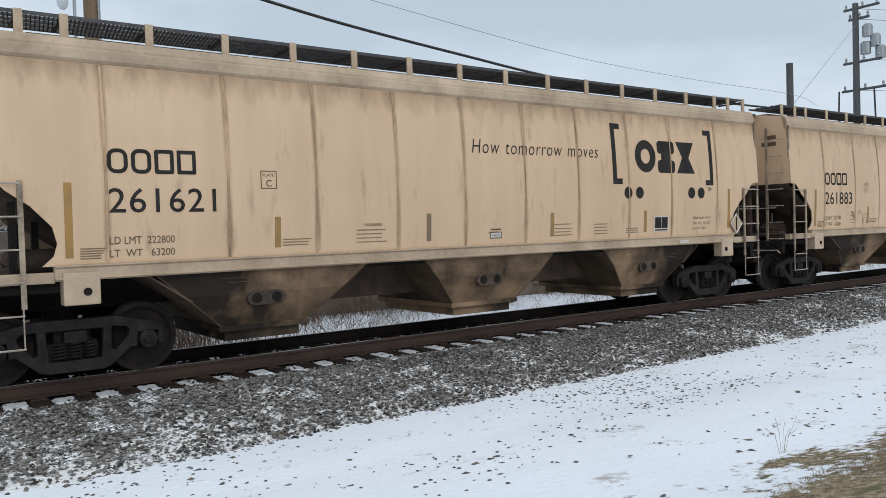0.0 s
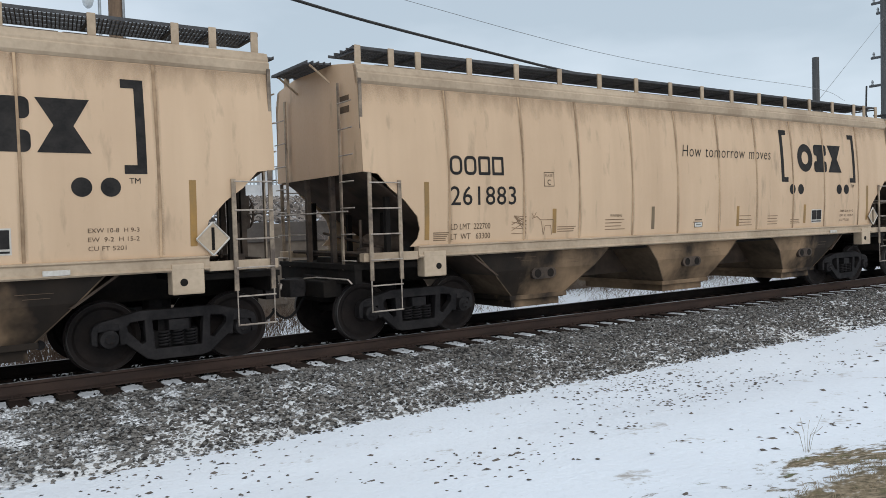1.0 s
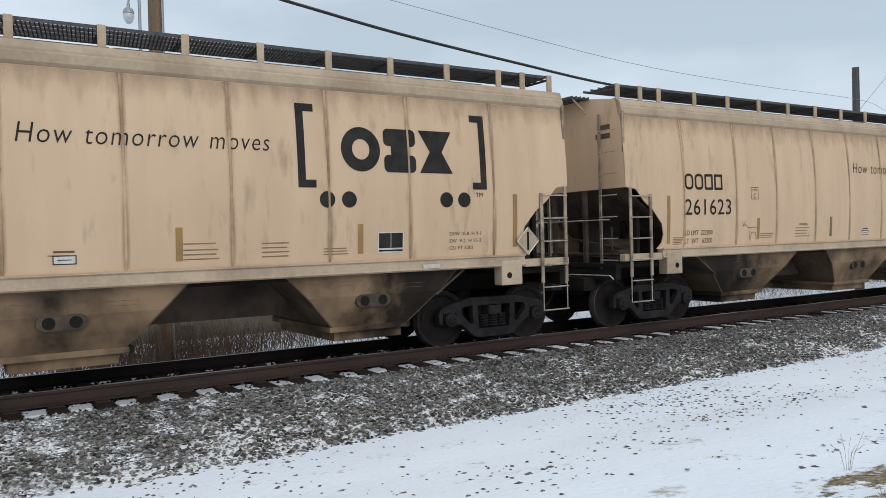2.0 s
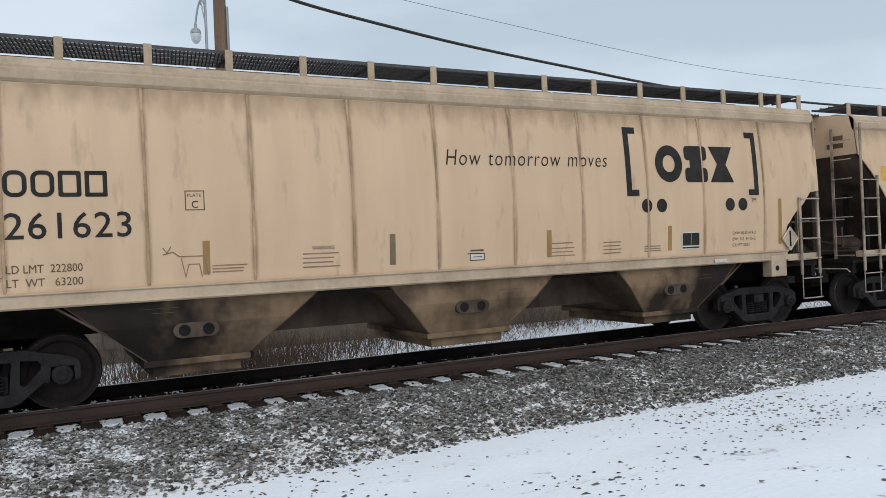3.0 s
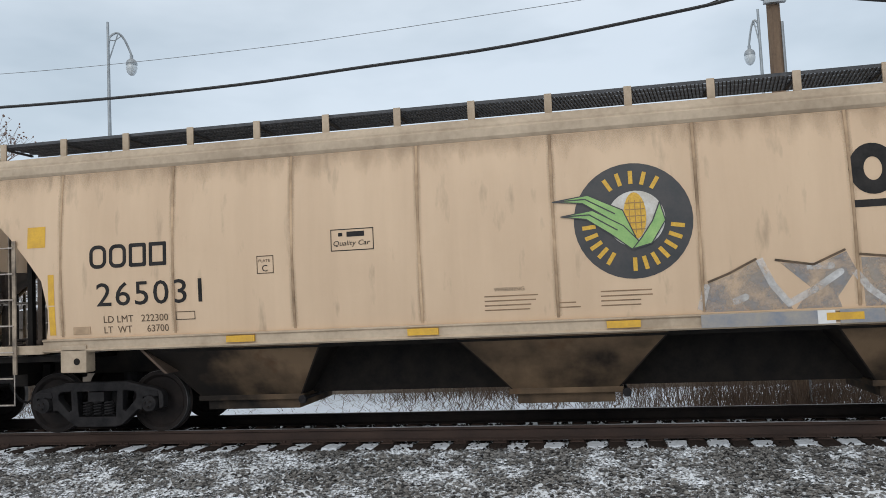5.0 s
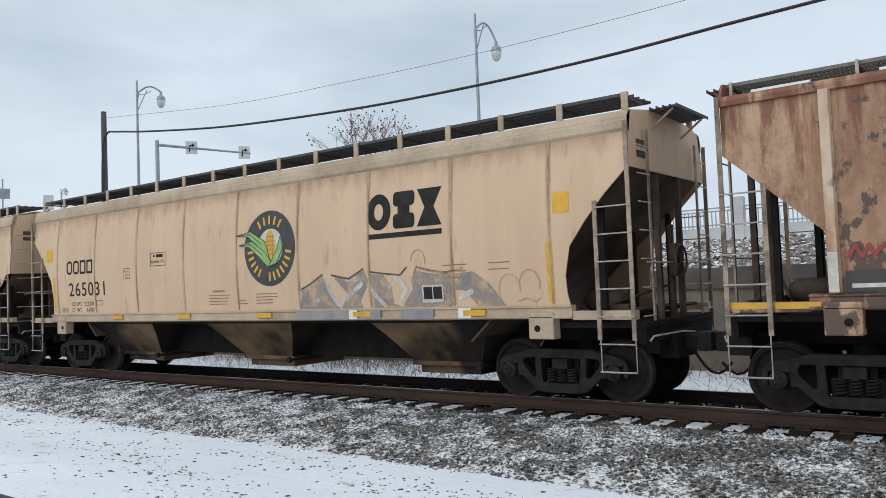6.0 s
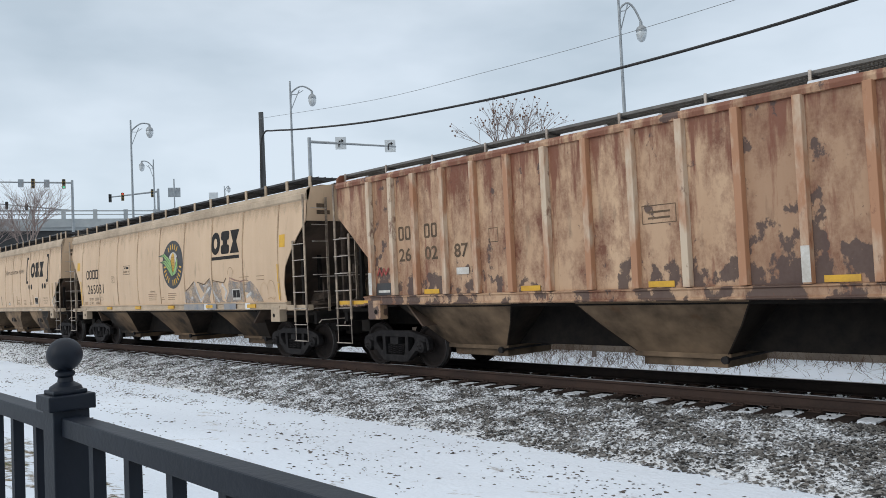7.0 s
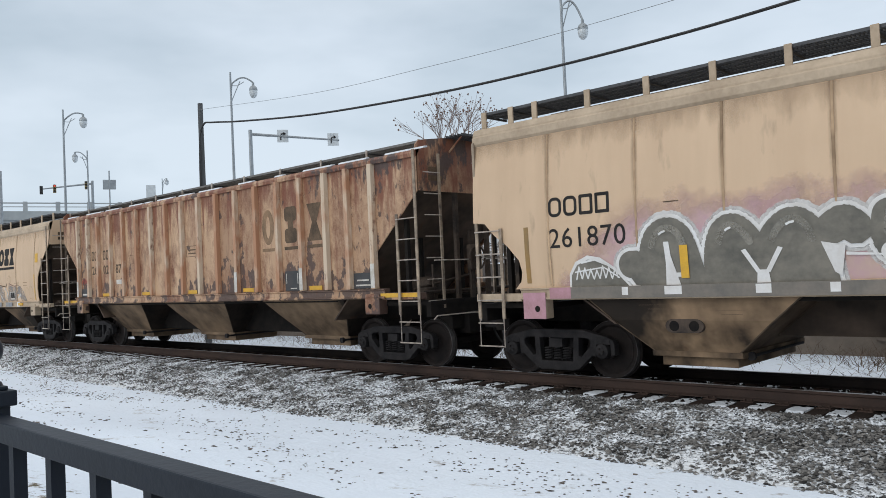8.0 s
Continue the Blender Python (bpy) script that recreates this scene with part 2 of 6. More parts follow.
    # pink haze and the band under the eave are thin coats with broken edges
    for key, lo, hi, most, left in (("spray_pink", 2.80, 2.30, 0.95, True), ("drip", 3.62, 4.05, 0.30, False)):
        if key == "drip":
            M[key] = plain("drip_stain", (0.17, 0.115, 0.075), (0.28, 0.195, 0.125), 0.75, scale=2)
        coat = Nodes(key + "_edge")
        coat.m, coat.t = M[key], M[key].node_tree
        tc = coat.t.nodes.new("ShaderNodeTexCoord")
        coat.p = tc.outputs["Object"]
        xyz = coat.t.nodes.new("ShaderNodeSeparateXYZ")
        coat.link(coat.p, xyz.inputs[0])
        rag = coat.noise(2.6, 5, (1, 1, 1) if left else (1.6, 1, 0.5), 0.65)
        up = coat.step(coat.math("ADD", xyz.outputs["Z"], coat.math("MULTIPLY", coat.math("SUBTRACT", rag, 0.5), 0.9 if left else 1.0)), lo, hi, 0, most)
        if left:
            up = coat.math("MULTIPLY", up, coat.step(coat.math("ADD", xyz.outputs["X"], coat.math("SUBTRACT", rag, xyz.outputs["Z"])), -7.3, -6.7))
        coat.link(up, coat.t.nodes["Principled BSDF"].inputs["Alpha"])
    M["seam_stain"] = plain("seam_stain", (0.20, 0.135, 0.085), (0.30, 0.21, 0.135), 0.75, scale=2)
    coat = Nodes("seam_edge")
    coat.m, coat.t = M["seam_stain"], M["seam_stain"].node_tree
    coat.p = coat.t.nodes.new("ShaderNodeTexCoord").outputs["Object"]
    coat.info = coat.t.nodes.new("ShaderNodeObjectInfo")
    xyz = coat.t.nodes.new("ShaderNodeSeparateXYZ")
    coat.link(coat.p, xyz.inputs[0])
    edge = coat.step(coat.math("ABSOLUTE", xyz.outputs["X"], 0), 0.018, 0.06, 1, 0)
    coat.link(coat.math("MULTIPLY", edge, coat.step(coat.noise(1.7, 5, (1, 1, 0.5)), 0.38, 0.68, 0.05, 0.5)), coat.t.nodes["Principled BSDF"].inputs["Alpha"])
    M["spray_white"] = plain("white_spray", (0.78, 0.77, 0.76), (0.62, 0.59, 0.56), 0.6, scale=3)
    M["spray_blue"] = plain("blue_spray", (0.20, 0.215, 0.25), (0.36, 0.315, 0.265), 0.65, scale=3)
    M["spray_red"] = plain("dull_red_spray", (0.20, 0.085, 0.075), (0.30, 0.16, 0.13), 0.65, scale=5)
    for key, source in (("spray_sheen", "spray_light"), ("faded_red", "spray_red"), ("faded_blue", "spray_blue"), ("faded_white", "spray_white"), ("spray_mist", "spray_white")):
        M[key] = M[source].copy()
        M[key].name = key
        coat = Nodes(key + "_edge")
        coat.m, coat.t = M[key], M[key].node_tree
        coat.p = coat.t.nodes.new("ShaderNodeTexCoord").outputs["Object"]
        coat.link(coat.step(coat.noise(2.6, 6, rough=0.7), 0.36, 0.62, 0.12, 0.85), coat.t.nodes["Principled BSDF"].inputs["Alpha"])
    M["rail"] = plain("rusty_rail", (0.070, 0.045, 0.036), (0.042, 0.030, 0.026), 0.8, 0.0, scale=5, stretch=(0.3, 1, 1))
    # far rail: the shade under the train is put into its near-black colour
    M["rail_shade"] = plain("shade_black_rail", (0.012, 0.010, 0.010), (0.022, 0.017, 0.015), 0.8, scale=5)
    M["rail_top"] = plain("polished_rail_head", (0.45, 0.44, 0.44), (0.30, 0.28, 0.27), 0.28, 0.9, scale=3)
    n = Nodes("snowy_timber", 0.9, vary=60)
    geo = n.t.nodes.new("ShaderNodeNewGeometry")
    up = n.t.nodes.new("ShaderNodeSeparateXYZ")
    n.link(geo.outputs["Normal"], up.inputs[0])
    outer = n.t.nodes.new("ShaderNodeSeparateXYZ")
    n.link(n.t.nodes["Texture Coordinate"].outputs["Object"], outer.inputs[0])
    lying = n.math("MULTIPLY", n.step(up.outputs["Z"], 0.6, 0.8), n.step(n.noise(5, 4), 0.34, 0.46))
    wood = n.mix(n.noise(9, 4, (1, 0.2, 1)), (0.045, 0.03, 0.024), (0.018, 0.014, 0.012))
    M["tie"] = n.done(wood, n.noise(30, 3, (1, 0.1, 1)), 0.01, 0.6)
    M["tie_snow"] = plain("thin_snow", (0.74, 0.77, 0.81), (0.60, 0.62, 0.65), 0.9, scale=9, bump=0.02)
    M["stone"] = stone_mat("ballast_stone", (0.022, 0.021, 0.021), (0.25, 0.238, 0.224), 0.84, 0.96)
    # stones between the ties, coloured near-black to carry the shade under the train
    M["crib"] = stone_mat("crib_stone_shade", (0.006, 0.005, 0.005), (0.018, 0.014, 0.011), 1.2, 1.4, (0.06, 0.04, 0.03))
    M["riprap"] = stone_mat("riprap_stone", (0.05, 0.043, 0.04), (0.27, 0.235, 0.21), 0.80, 0.98)
    M["speck"] = stone_mat("loose_dark_stone", (0.05, 0.045, 0.042), (0.16, 0.14, 0.125), 1.1, 1.3)
    n = Nodes("ballast_bed", 0.95, space="World")
    cell = n.cells(26)
    grey = n.mix(cell.outputs["Color"], (0.03, 0.028, 0.026), (0.13, 0.12, 0.112))
    place = n.t.nodes.new("ShaderNodeSeparateXYZ")
    n.link(n.p, place.inputs[0])
    drift = n.math("ADD", n.noise(1.0, 5), n.step(place.outputs["X"], 9.0, -10.0, -0.09, 0.18))
    snow = n.step(n.math("ADD", drift, n.math("MULTIPLY", n.noise(15, 3), 0.6)), 0.52, 0.70)
    M["bed"] = n.done(n.mix(snow, grey, (0.74, 0.77, 0.80)), cell.outputs["Distance"], 0.03, 0.7)
    n = Nodes("snow_cover", 0.85, space="World")
    wide, mid, fine = n.noise(0.25, 4), n.noise(1.7, 5), n.noise(14, 4)
    c = n.mix(n.step(wide, 0.35, 0.7), (0.775, 0.845, 0.93), (0.71, 0.775, 0.86))
    c = n.mix(n.step(n.math("ADD", mid, n.math("MULTIPLY", fine, 0.5)), 0.90, 1.02, 0, 0.75), c, (0.30, 0.27, 0.24))
    pos = n.t.nodes.new("ShaderNodeSeparateXYZ")
    n.link(n.p, pos.inputs[0])
    reach = n.math("ADD", n.step(pos.outputs["Y"], 4.2, 2.4, -0.34, 0.22), n.step(pos.outputs["X"], 0.0, 4.5, -0.16, 0.0))
    worn = n.step(n.math("ADD", reach, n.math("ADD", n.noise(0.9, 7, rough=0.7), n.math("MULTIPLY", n.noise(9, 6, rough=0.7), 0.9))), 0.98, 1.08)
    grass = n.mix(n.step(n.noise(18, 6, rough=0.7), 0.40, 0.60), (0.33, 0.27, 0.19), (0.10, 0.085, 0.055))
    grass = n.mix(n.step(n.noise(5, 5), 0.56, 0.66), grass, (0.10, 0.105, 0.045))
    c = n.mix(worn, c, grass)
    M["snow"] = n.done(c, n.math("ADD", n.math("MULTIPLY", mid, 2.0), fine), 0.03, 0.5)
    M["blade"] = plain("dry_grass", (0.34, 0.275, 0.19), (0.13, 0.11, 0.07), 0.8, scale=2)
    M["thin_wire"] = plain("thin_grey_wire", (0.16, 0.17, 0.18), (0.22, 0.23, 0.24), 0.6, scale=3)
    M["twig"] = plain("bare_twigs", (0.085, 0.058, 0.043), (0.18, 0.135, 0.105), 0.9, scale=2)
    M["pale_twig"] = plain("pale_twigs", (0.24, 0.19, 0.175), (0.34, 0.28, 0.26), 0.9, scale=2)
    M["bark"] = plain("grey_bark", (0.12, 0.095, 0.08), (0.20, 0.17, 0.15), 0.9, scale=5)
    M["seed"] = plain("dry_seed_heads", (0.15, 0.095, 0.075), (0.24, 0.15, 0.12), 0.9, scale=5)
    M["wall"] = plain("stained_concrete", (0.27, 0.23, 0.19), (0.15, 0.125, 0.105), 0.9, scale=0.8, bump=0.01)
    M["coping"] = plain("wet_dark_concrete", (0.10, 0.09, 0.085), (0.16, 0.145, 0.135), 0.9, scale=1.5)
    M["parapet"] = plain("pale_parapet_concrete", (0.60, 0.60, 0.60), (0.45, 0.46, 0.47), 0.85, scale=1.2)
    M["bridge"] = plain("bridge_concrete", (0.42, 0.44, 0.44), (0.30, 0.32, 0.33), 0.85, scale=0.3)
    M["girder"] = plain("dark_girder", (0.05, 0.052, 0.055), (0.08, 0.08, 0.08), 0.7, scale=0.5)
    M["galv"] = plain("galvanised_steel", (0.36, 0.39, 0.41), (0.26, 0.28, 0.30), 0.45, 0.5, scale=3)
    M["wood_pole"] = plain("weathered_pole", (0.25, 0.175, 0.12), (0.14, 0.10, 0.075), 0.9, scale=3, stretch=(6, 6, 0.3), bump=0.01)
    M["grey_pole"] = plain("grey_timber_pole", (0.125, 0.13, 0.135), (0.08, 0.082, 0.085), 0.9, scale=3, stretch=(6, 6, 0.3), bump=0.01)
    M["cable"] = plain("black_cable", (0.02, 0.02, 0.022), (0.035, 0.035, 0.036), 0.6, scale=3)
    M["globe"] = plain("frosted_globe", (0.62, 0.66, 0.68), (0.50, 0.54, 0.57), 0.25, scale=5)
    M["sign"] = plain("pale_sign", (0.62, 0.65, 0.66), (0.50, 0.53, 0.55), 0.5, scale=3)
    M["signal_yellow"] = plain("signal_housing", (0.30, 0.21, 0.06), (0.20, 0.15, 0.06), 0.5, scale=3)
    M["fence"] = plain("dark_fence_enamel", (0.005, 0.009, 0.017), (0.008, 0.013, 0.023), 0.5, 0.0, scale=12, bump=0.002)
    M["fence"].node_tree.nodes["Principled BSDF"].inputs["Specular IOR Level"].default_value = 0.3
    M["hose"] = plain("rubber_hose", (0.018, 0.018, 0.018), (0.03, 0.03, 0.03), 0.8, scale=5)
    for name, col, power in (("lamp_red", (0.9, 0.08, 0.05), 0.5), ("lamp_green", (0.15, 0.8, 0.45), 0.4)):
        n = Nodes(name, 0.4)
        n.b.inputs["Emission Color"].default_value, n.b.inputs["Emission Strength"].default_value = (*col, 1), power
        M[name] = n.done(col)
    return M


MAT = build_materials()


# ---- mesh building ----
class Geo:
    def __init__(self):
        self.v, self.f = [], []

    def add(self, verts, faces):
        k = len(self.v)
        self.v += [tuple(p) for p in verts]
        self.f += [tuple(i + k for i in f) for f in faces]
        return self

    def box(self, x0, y0, z0, x1, y1, z1):
        v = [(x, y, z) for z in (z0, z1) for y in (y0, y1) for x in (x0, x1)]
        return self.add(v, [(0, 2, 3, 1), (4, 5, 7, 6), (0, 1, 5, 4), (2, 6, 7, 3), (0, 4, 6, 2), (1, 3, 7, 5)])

    def prism(self, poly, a, b, axis="y"):
        """A polygon drawn out along an axis: (x, z) for y, (y, z) for x, (x, y) for z."""
        put = {"y": lambda p, s: (p[0], s, p[1]), "x": lambda p, s: (s, p[0], p[1]), "z": lambda p, s: (p[0], p[1], s)}[axis]
        n = len(poly)
        v = [put(p, a) for p in poly] + [put(p, b) for p in poly]
        return self.add(v, [tuple(range(n)), tuple(range(2 * n - 1, n - 1, -1))] + [(i, i + n, (i + 1) % n + n, (i + 1) % n) for i in range(n)])

    def rod(self, p, q, r, r2=None, n=8):
        p, q = Vector(p), Vector(q)
        r2 = r if r2 is None else r2
        d = (q - p).normalized()
        s = d.orthogonal().normalized()
        w = d.cross(s)
        v = []
        for c, rr in ((p, r), (q, r2)):
            v += [c + (s * math.cos(2 * math.pi * i / n) + w * math.sin(2 * math.pi * i / n)) * rr for i in range(n)]
        return self.add(v, [tuple(range(n - 1, -1, -1)), tuple(range(n, 2 * n))] + [(i, (i + 1) % n, (i + 1) % n + n, i + n) for i in range(n)])

    def tube(self, pts, r, n=6):
        """One connected round bar along a bent line."""
        P = [Vector(p) for p in pts]
        v = []
        for i, p in enumerate(P):
            d = (P[min(i + 1, len(P) - 1)] - P[max(i - 1, 0)]).normalized()
            s = d.cross(Vector((0, 0, 1)) if abs(d.z) < 0.9 else Vector((0.3, 1, 0))).normalized()
            if i and s.dot(last) < 0:
                s = -s
            last = s
            w = d.cross(s)
            v += [p + (s * math.cos(2 * math.pi * k / n) + w * math.sin(2 * math.pi * k / n)) * r for k in range(n)]
        f = [tuple(range(n - 1, -1, -1)), tuple(range(len(v) - n, len(v)))]
        for i in range(len(P) - 1):
            f += [(i * n + k, i * n + (k + 1) % n, (i + 1) * n + (k + 1) % n, (i + 1) * n + k) for k in range(n)]
        return self.add(v, f)

    def lathe(self, profile, axis="z", n=20, at=(0, 0, 0), caps=True):
        v, f, m = [], [], len(profile)
        for i in range(n):
            a = 2 * math.pi * i / n
            for r, h in profile:
                p = (r * math.cos(a), r * math.sin(a), h) if axis == "z" else (r * math.cos(a), h, r * math.sin(a))
                v.append((p[0] + at[0], p[1] + at[1], p[2] + at[2]))
        for i in range(n):
            for k in range(m - 1):
                f.append((i * m + k, (i + 1) % n * m + k, (i + 1) % n * m + k + 1, i * m + k + 1))
        if caps:
            f += [tuple(i * m for i in range(n - 1, -1, -1)), tuple(i * m + m - 1 for i in range(n))]
        return self.add(v, f)

    def mesh(self, name, bevel=0.0, smooth=False):
        me = bpy.data.meshes.new(name)
        me.from_pydata(self.v, [], self.f)
        bm = bmesh.new()
        bm.from_mesh(me)
        if len(self.f) < 4000:
            bmesh.ops.recalc_face_normals(bm, faces=bm.faces)
        if bevel:
            bmesh.ops.bevel(bm, geom=bm.edges[:], offset=bevel, segments=2, profile=0.6, affect="EDGES", clamp_overlap=True)
        bm.to_mesh(me)
        bm.free()
        if smooth:
            me.polygons.foreach_set("use_smooth", [True] * len(me.polygons))
            me.set_sharp_from_angle(angle=radians(35))
        return me


def part(name, geo, material, parent=None, label="", bevel=0.0, smooth=False, at=None, kind=""):
    me = geo if isinstance(geo, bpy.types.Mesh) else geo.mesh(name, bevel, smooth)
    if not me.materials:
        me.materials.append(MAT[material])
    ob = new(name, me)
    ob.parent = parent
    if at is not None:
        ob.matrix_basis = at if isinstance(at, Matrix) else pose(*at)
    return tagged(ob, label, kind=kind)


def thing(name, label, category, at=(0, 0, 0), group="", kind=""):
    ob = new(name)
    ob.matrix_basis = at if isinstance(at, Matrix) else pose(*at)
    return tagged(ob, label, category, group, kind)


def stones(name, places, sizes, material, seed, flat=0.7, parent=None, label="", kind="stuff"):
    """Loose pieces, each a crooked octahedron, in one mesh."""
    rng = np.random.default_rng(seed)
    n = len(places)
    base = np.array([(1, 0, 0), (-1, 0, 0), (0, 1, 0), (0, -1, 0), (0, 0, 1), (0, 0, -1)], float)
    turn = rng.uniform(0, 2 * np.pi, n)
    v = base[None] * rng.uniform(0.6, 1.25, (n, 6, 1)) + rng.normal(0, 0.16, (n, 6, 3))
    c, s = np.cos(turn)[:, None], np.sin(turn)[:, None]
    x, y = v[..., 0] * c - v[..., 1] * s, v[..., 0] * s + v[..., 1] * c
    v = np.stack([x, y, v[..., 2] * flat], -1) * np.asarray(sizes)[:, None, None] + np.asarray(places)[:, None]
    tri = np.array([(0, 2, 4), (2, 1, 4), (1, 3, 4), (3, 0, 4), (2, 0, 5), (1, 2, 5), (3, 1, 5), (0, 3, 5)])
    f = (tri[None] + 6 * np.arange(n)[:, None, None]).reshape(-1, 3)
    me = bpy.data.meshes.new(name)
    me.from_pydata(v.reshape(-1, 3).tolist(), [], f.tolist())
    me.materials.append(MAT[material])
    ob = new(name, me)
    ob.parent = parent
    return tagged(ob, label, kind=kind)


# ---- ground ----
LAND = ((-900, 0.4), (-20, 0.4), (1.6, 0.4), (3.2, 0.05), (6.6, -0.47), (8.2, -0.54), (14.6, -0.60), (17.0, -0.45), (19.05, -0.45),
        (19.2, 1.95), (29.3, 3.05), (30.6, 3.15), (60, 3.1), (1500, 3.0))


def land(x, y):
    ys, zs = zip(*LAND)
    z = float(np.interp(y, ys, zs))
    if y < 18.9:
        k = min(1.0, max(0.0, (8.0 - y) / 2)) if y < 10 else min(1.0, max(0.0, (y - 14.6) / 1.5))
        z += k * (0.06 * noise.noise((x * 0.35, y * 0.5, 0)) + 0.025 * noise.noise((x * 1.6, y * 1.9, 3)))
    return z


def build_ground():
    xs = [-1500, -700, -300, -160, -100, -70] + list(np.arange(-50, 50.1, 0.5)) + [70, 100, 160, 300, 700, 1500]
    ys = [-900, -300, -100, -40, -20, -8] + list(np.arange(-4, 8.6, 0.25)) + [11, 14.6, 15, 15.5, 16, 16.5, 17, 17.6, 18.3, 19.05, 19.2, 22, 25, 29.3, 30.6, 45, 60, 150, 400, 1500]
    g = Geo()
    g.v = [(x, y, land(x, y)) for y in ys for x in xs]
    w = len(xs)
    g.f = [(j * w + i, j * w + i + 1, (j + 1) * w + i + 1, (j + 1) * w + i) for j in range(len(ys) - 1) for i in range(w - 1)]
    part("ground", g, "snow", label="snow-covered ground with dry grass showing through", smooth=True, kind="structure")


build_ground()


def bed_height(y):
    """The ballast bank: level under the ties, then a long shoulder down to the snow on both sides."""
    d = abs(y - TRACK_Y)
    return float(np.interp(d, (0, 1.35, 1.75, 3.0, 3.75), (-0.26, -0.23, -0.25, -0.44, -0.58)))


def build_track():
    g = Geo()
    xs = list(np.arange(-60, 60.1, 0.4))
    xs = [-600, -300, -150, -90] + xs + [90, 150, 300, 600]
    ys = [TRACK_Y + d for d in (-4.1, -3.75, -3.4, -3, -2.5, -2.1, -1.75, -1.35, -0.7, 0, 0.7, 1.35, 1.75, 2.4, 3, 3.75)]
    g.v = [(x, y, bed_height(y) + 0.03 * noise.noise((x * 0.9, y * 1.7, 5))) for y in ys for x in xs]
    w = len(xs)
    g.f = [(j * w + i, j * w + i + 1, (j + 1) * w + i + 1, (j + 1) * w + i) for j in range(len(ys) - 1) for i in range(w - 1)]
    part("ballast_bed", g, "bed", label="grey crushed-stone ballast dusted with snow", smooth=True, kind="structure")
    section = [(-0.076, -0.186), (0.076, -0.186), (0.076, -0.172), (0.012, -0.15), (0.010, -0.045), (0.036, -0.036), (0.038, -0.006),
               (0.030, 0.0), (-0.030, 0.0), (-0.038, -0.006), (-0.036, -0.036), (-0.010, -0.045), (-0.012, -0.15), (-0.076, -0.172)]
    for side in (-1, 1):
        y = TRACK_Y + side * 0.7525
        g = Geo()
        g.prism([(y + p, z - 0.002) for p, z in section], -600, 600, "x")
        rail = part("rail", g, "rail" if side < 0 else "rail_shade", label="rust-brown steel rail with polished running surface", kind="structure")
        part("rail_head", Geo().box(-600, y - 0.028, -0.003, 600, y + 0.028, 0.0015), "rail_top", rail, "polished rail head")


build_track()


def retaining_wall():
    wall = part("wall_north", Geo().box(-220, 18.9, -0.8, 160, 19.18, 1.5), "wall", label="stained tan concrete retaining wall below a stone bank", kind="structure")
    post, cap = Geo().box(-0.16, -0.07, 0, 0.16, 0, 2.06).mesh("pilaster", 0.01), Geo().box(-1.44, -0.05, 0, 1.44, 0.30, 0.50).mesh("coping", 0.015)
    for k in range(-40, 30):
        part("coping", cap, "coping", wall, at=(k * 3.2, 18.88, 1.505))
        part("pilaster", post, "wall", wall, at=(k * 3.2 + 1.6, 18.88, -0.1))


retaining_wall()


def road_parapet():
    base = part("parapet", Geo().box(-150, 30.0, 2.9, 130, 30.3, 3.62), "parapet", label="pale concrete road parapet with steel railing on top", kind="structure")
    post = Geo().box(-0.22, -0.03, 0, 0.22, 0.33, 1.72).mesh("parapet_post", 0.02)
    panel = Geo()
    for z in (3.70, 4.22, 4.34):
        panel.box(-1.5, 0.12, z - 3.0, 1.5, 0.18, z - 2.95)
    for k in range(-9, 10):
        panel.box(k * 0.15 - 0.018, 0.13, 0.62, k * 0.15 + 0.018, 0.17, 1.24)
    panel = panel.mesh("railing")
    for k in range(-38, 36):
        part("railing", panel, "galv", base, at=(k * 3.5, 30.0, 3.0))
        part("parapet_post", post, "parapet", base, at=(k * 3.5 + 1.75, 30.0, 3.0))


road_parapet()


# ---- the train ----
CARS_X = {"first": 8.33, "second": 25.40, "third": 42.475, "badge": 60.11, "ribbed": 78.12, "sprayed": 95.61}
RUN = ((0.0, 0.377), (0.5, -5.761), (1.0, -11.837), (1.5, -17.964), (2.0, -24.163), (2.5, -30.272), (3.0, -36.417), (3.5, -42.454),
       (4.0, -48.524), (4.5, -54.595), (5.0, -60.632), (5.5, -66.667), (6.0, -73.011), (6.5, -78.63), (7.0, -84.528), (7.5, -90.615), (8.0, -96.653))
WHEEL_R = 0.457


def side_width(z, spec):
    if spec["flat"]:
        return 1.52
    return 1.585 - 0.055 * ((2.45 - z) / 1.05) ** 2 if z < 2.45 else 1.585 - 0.105 * ((z - 2.45) / 1.5) ** 2


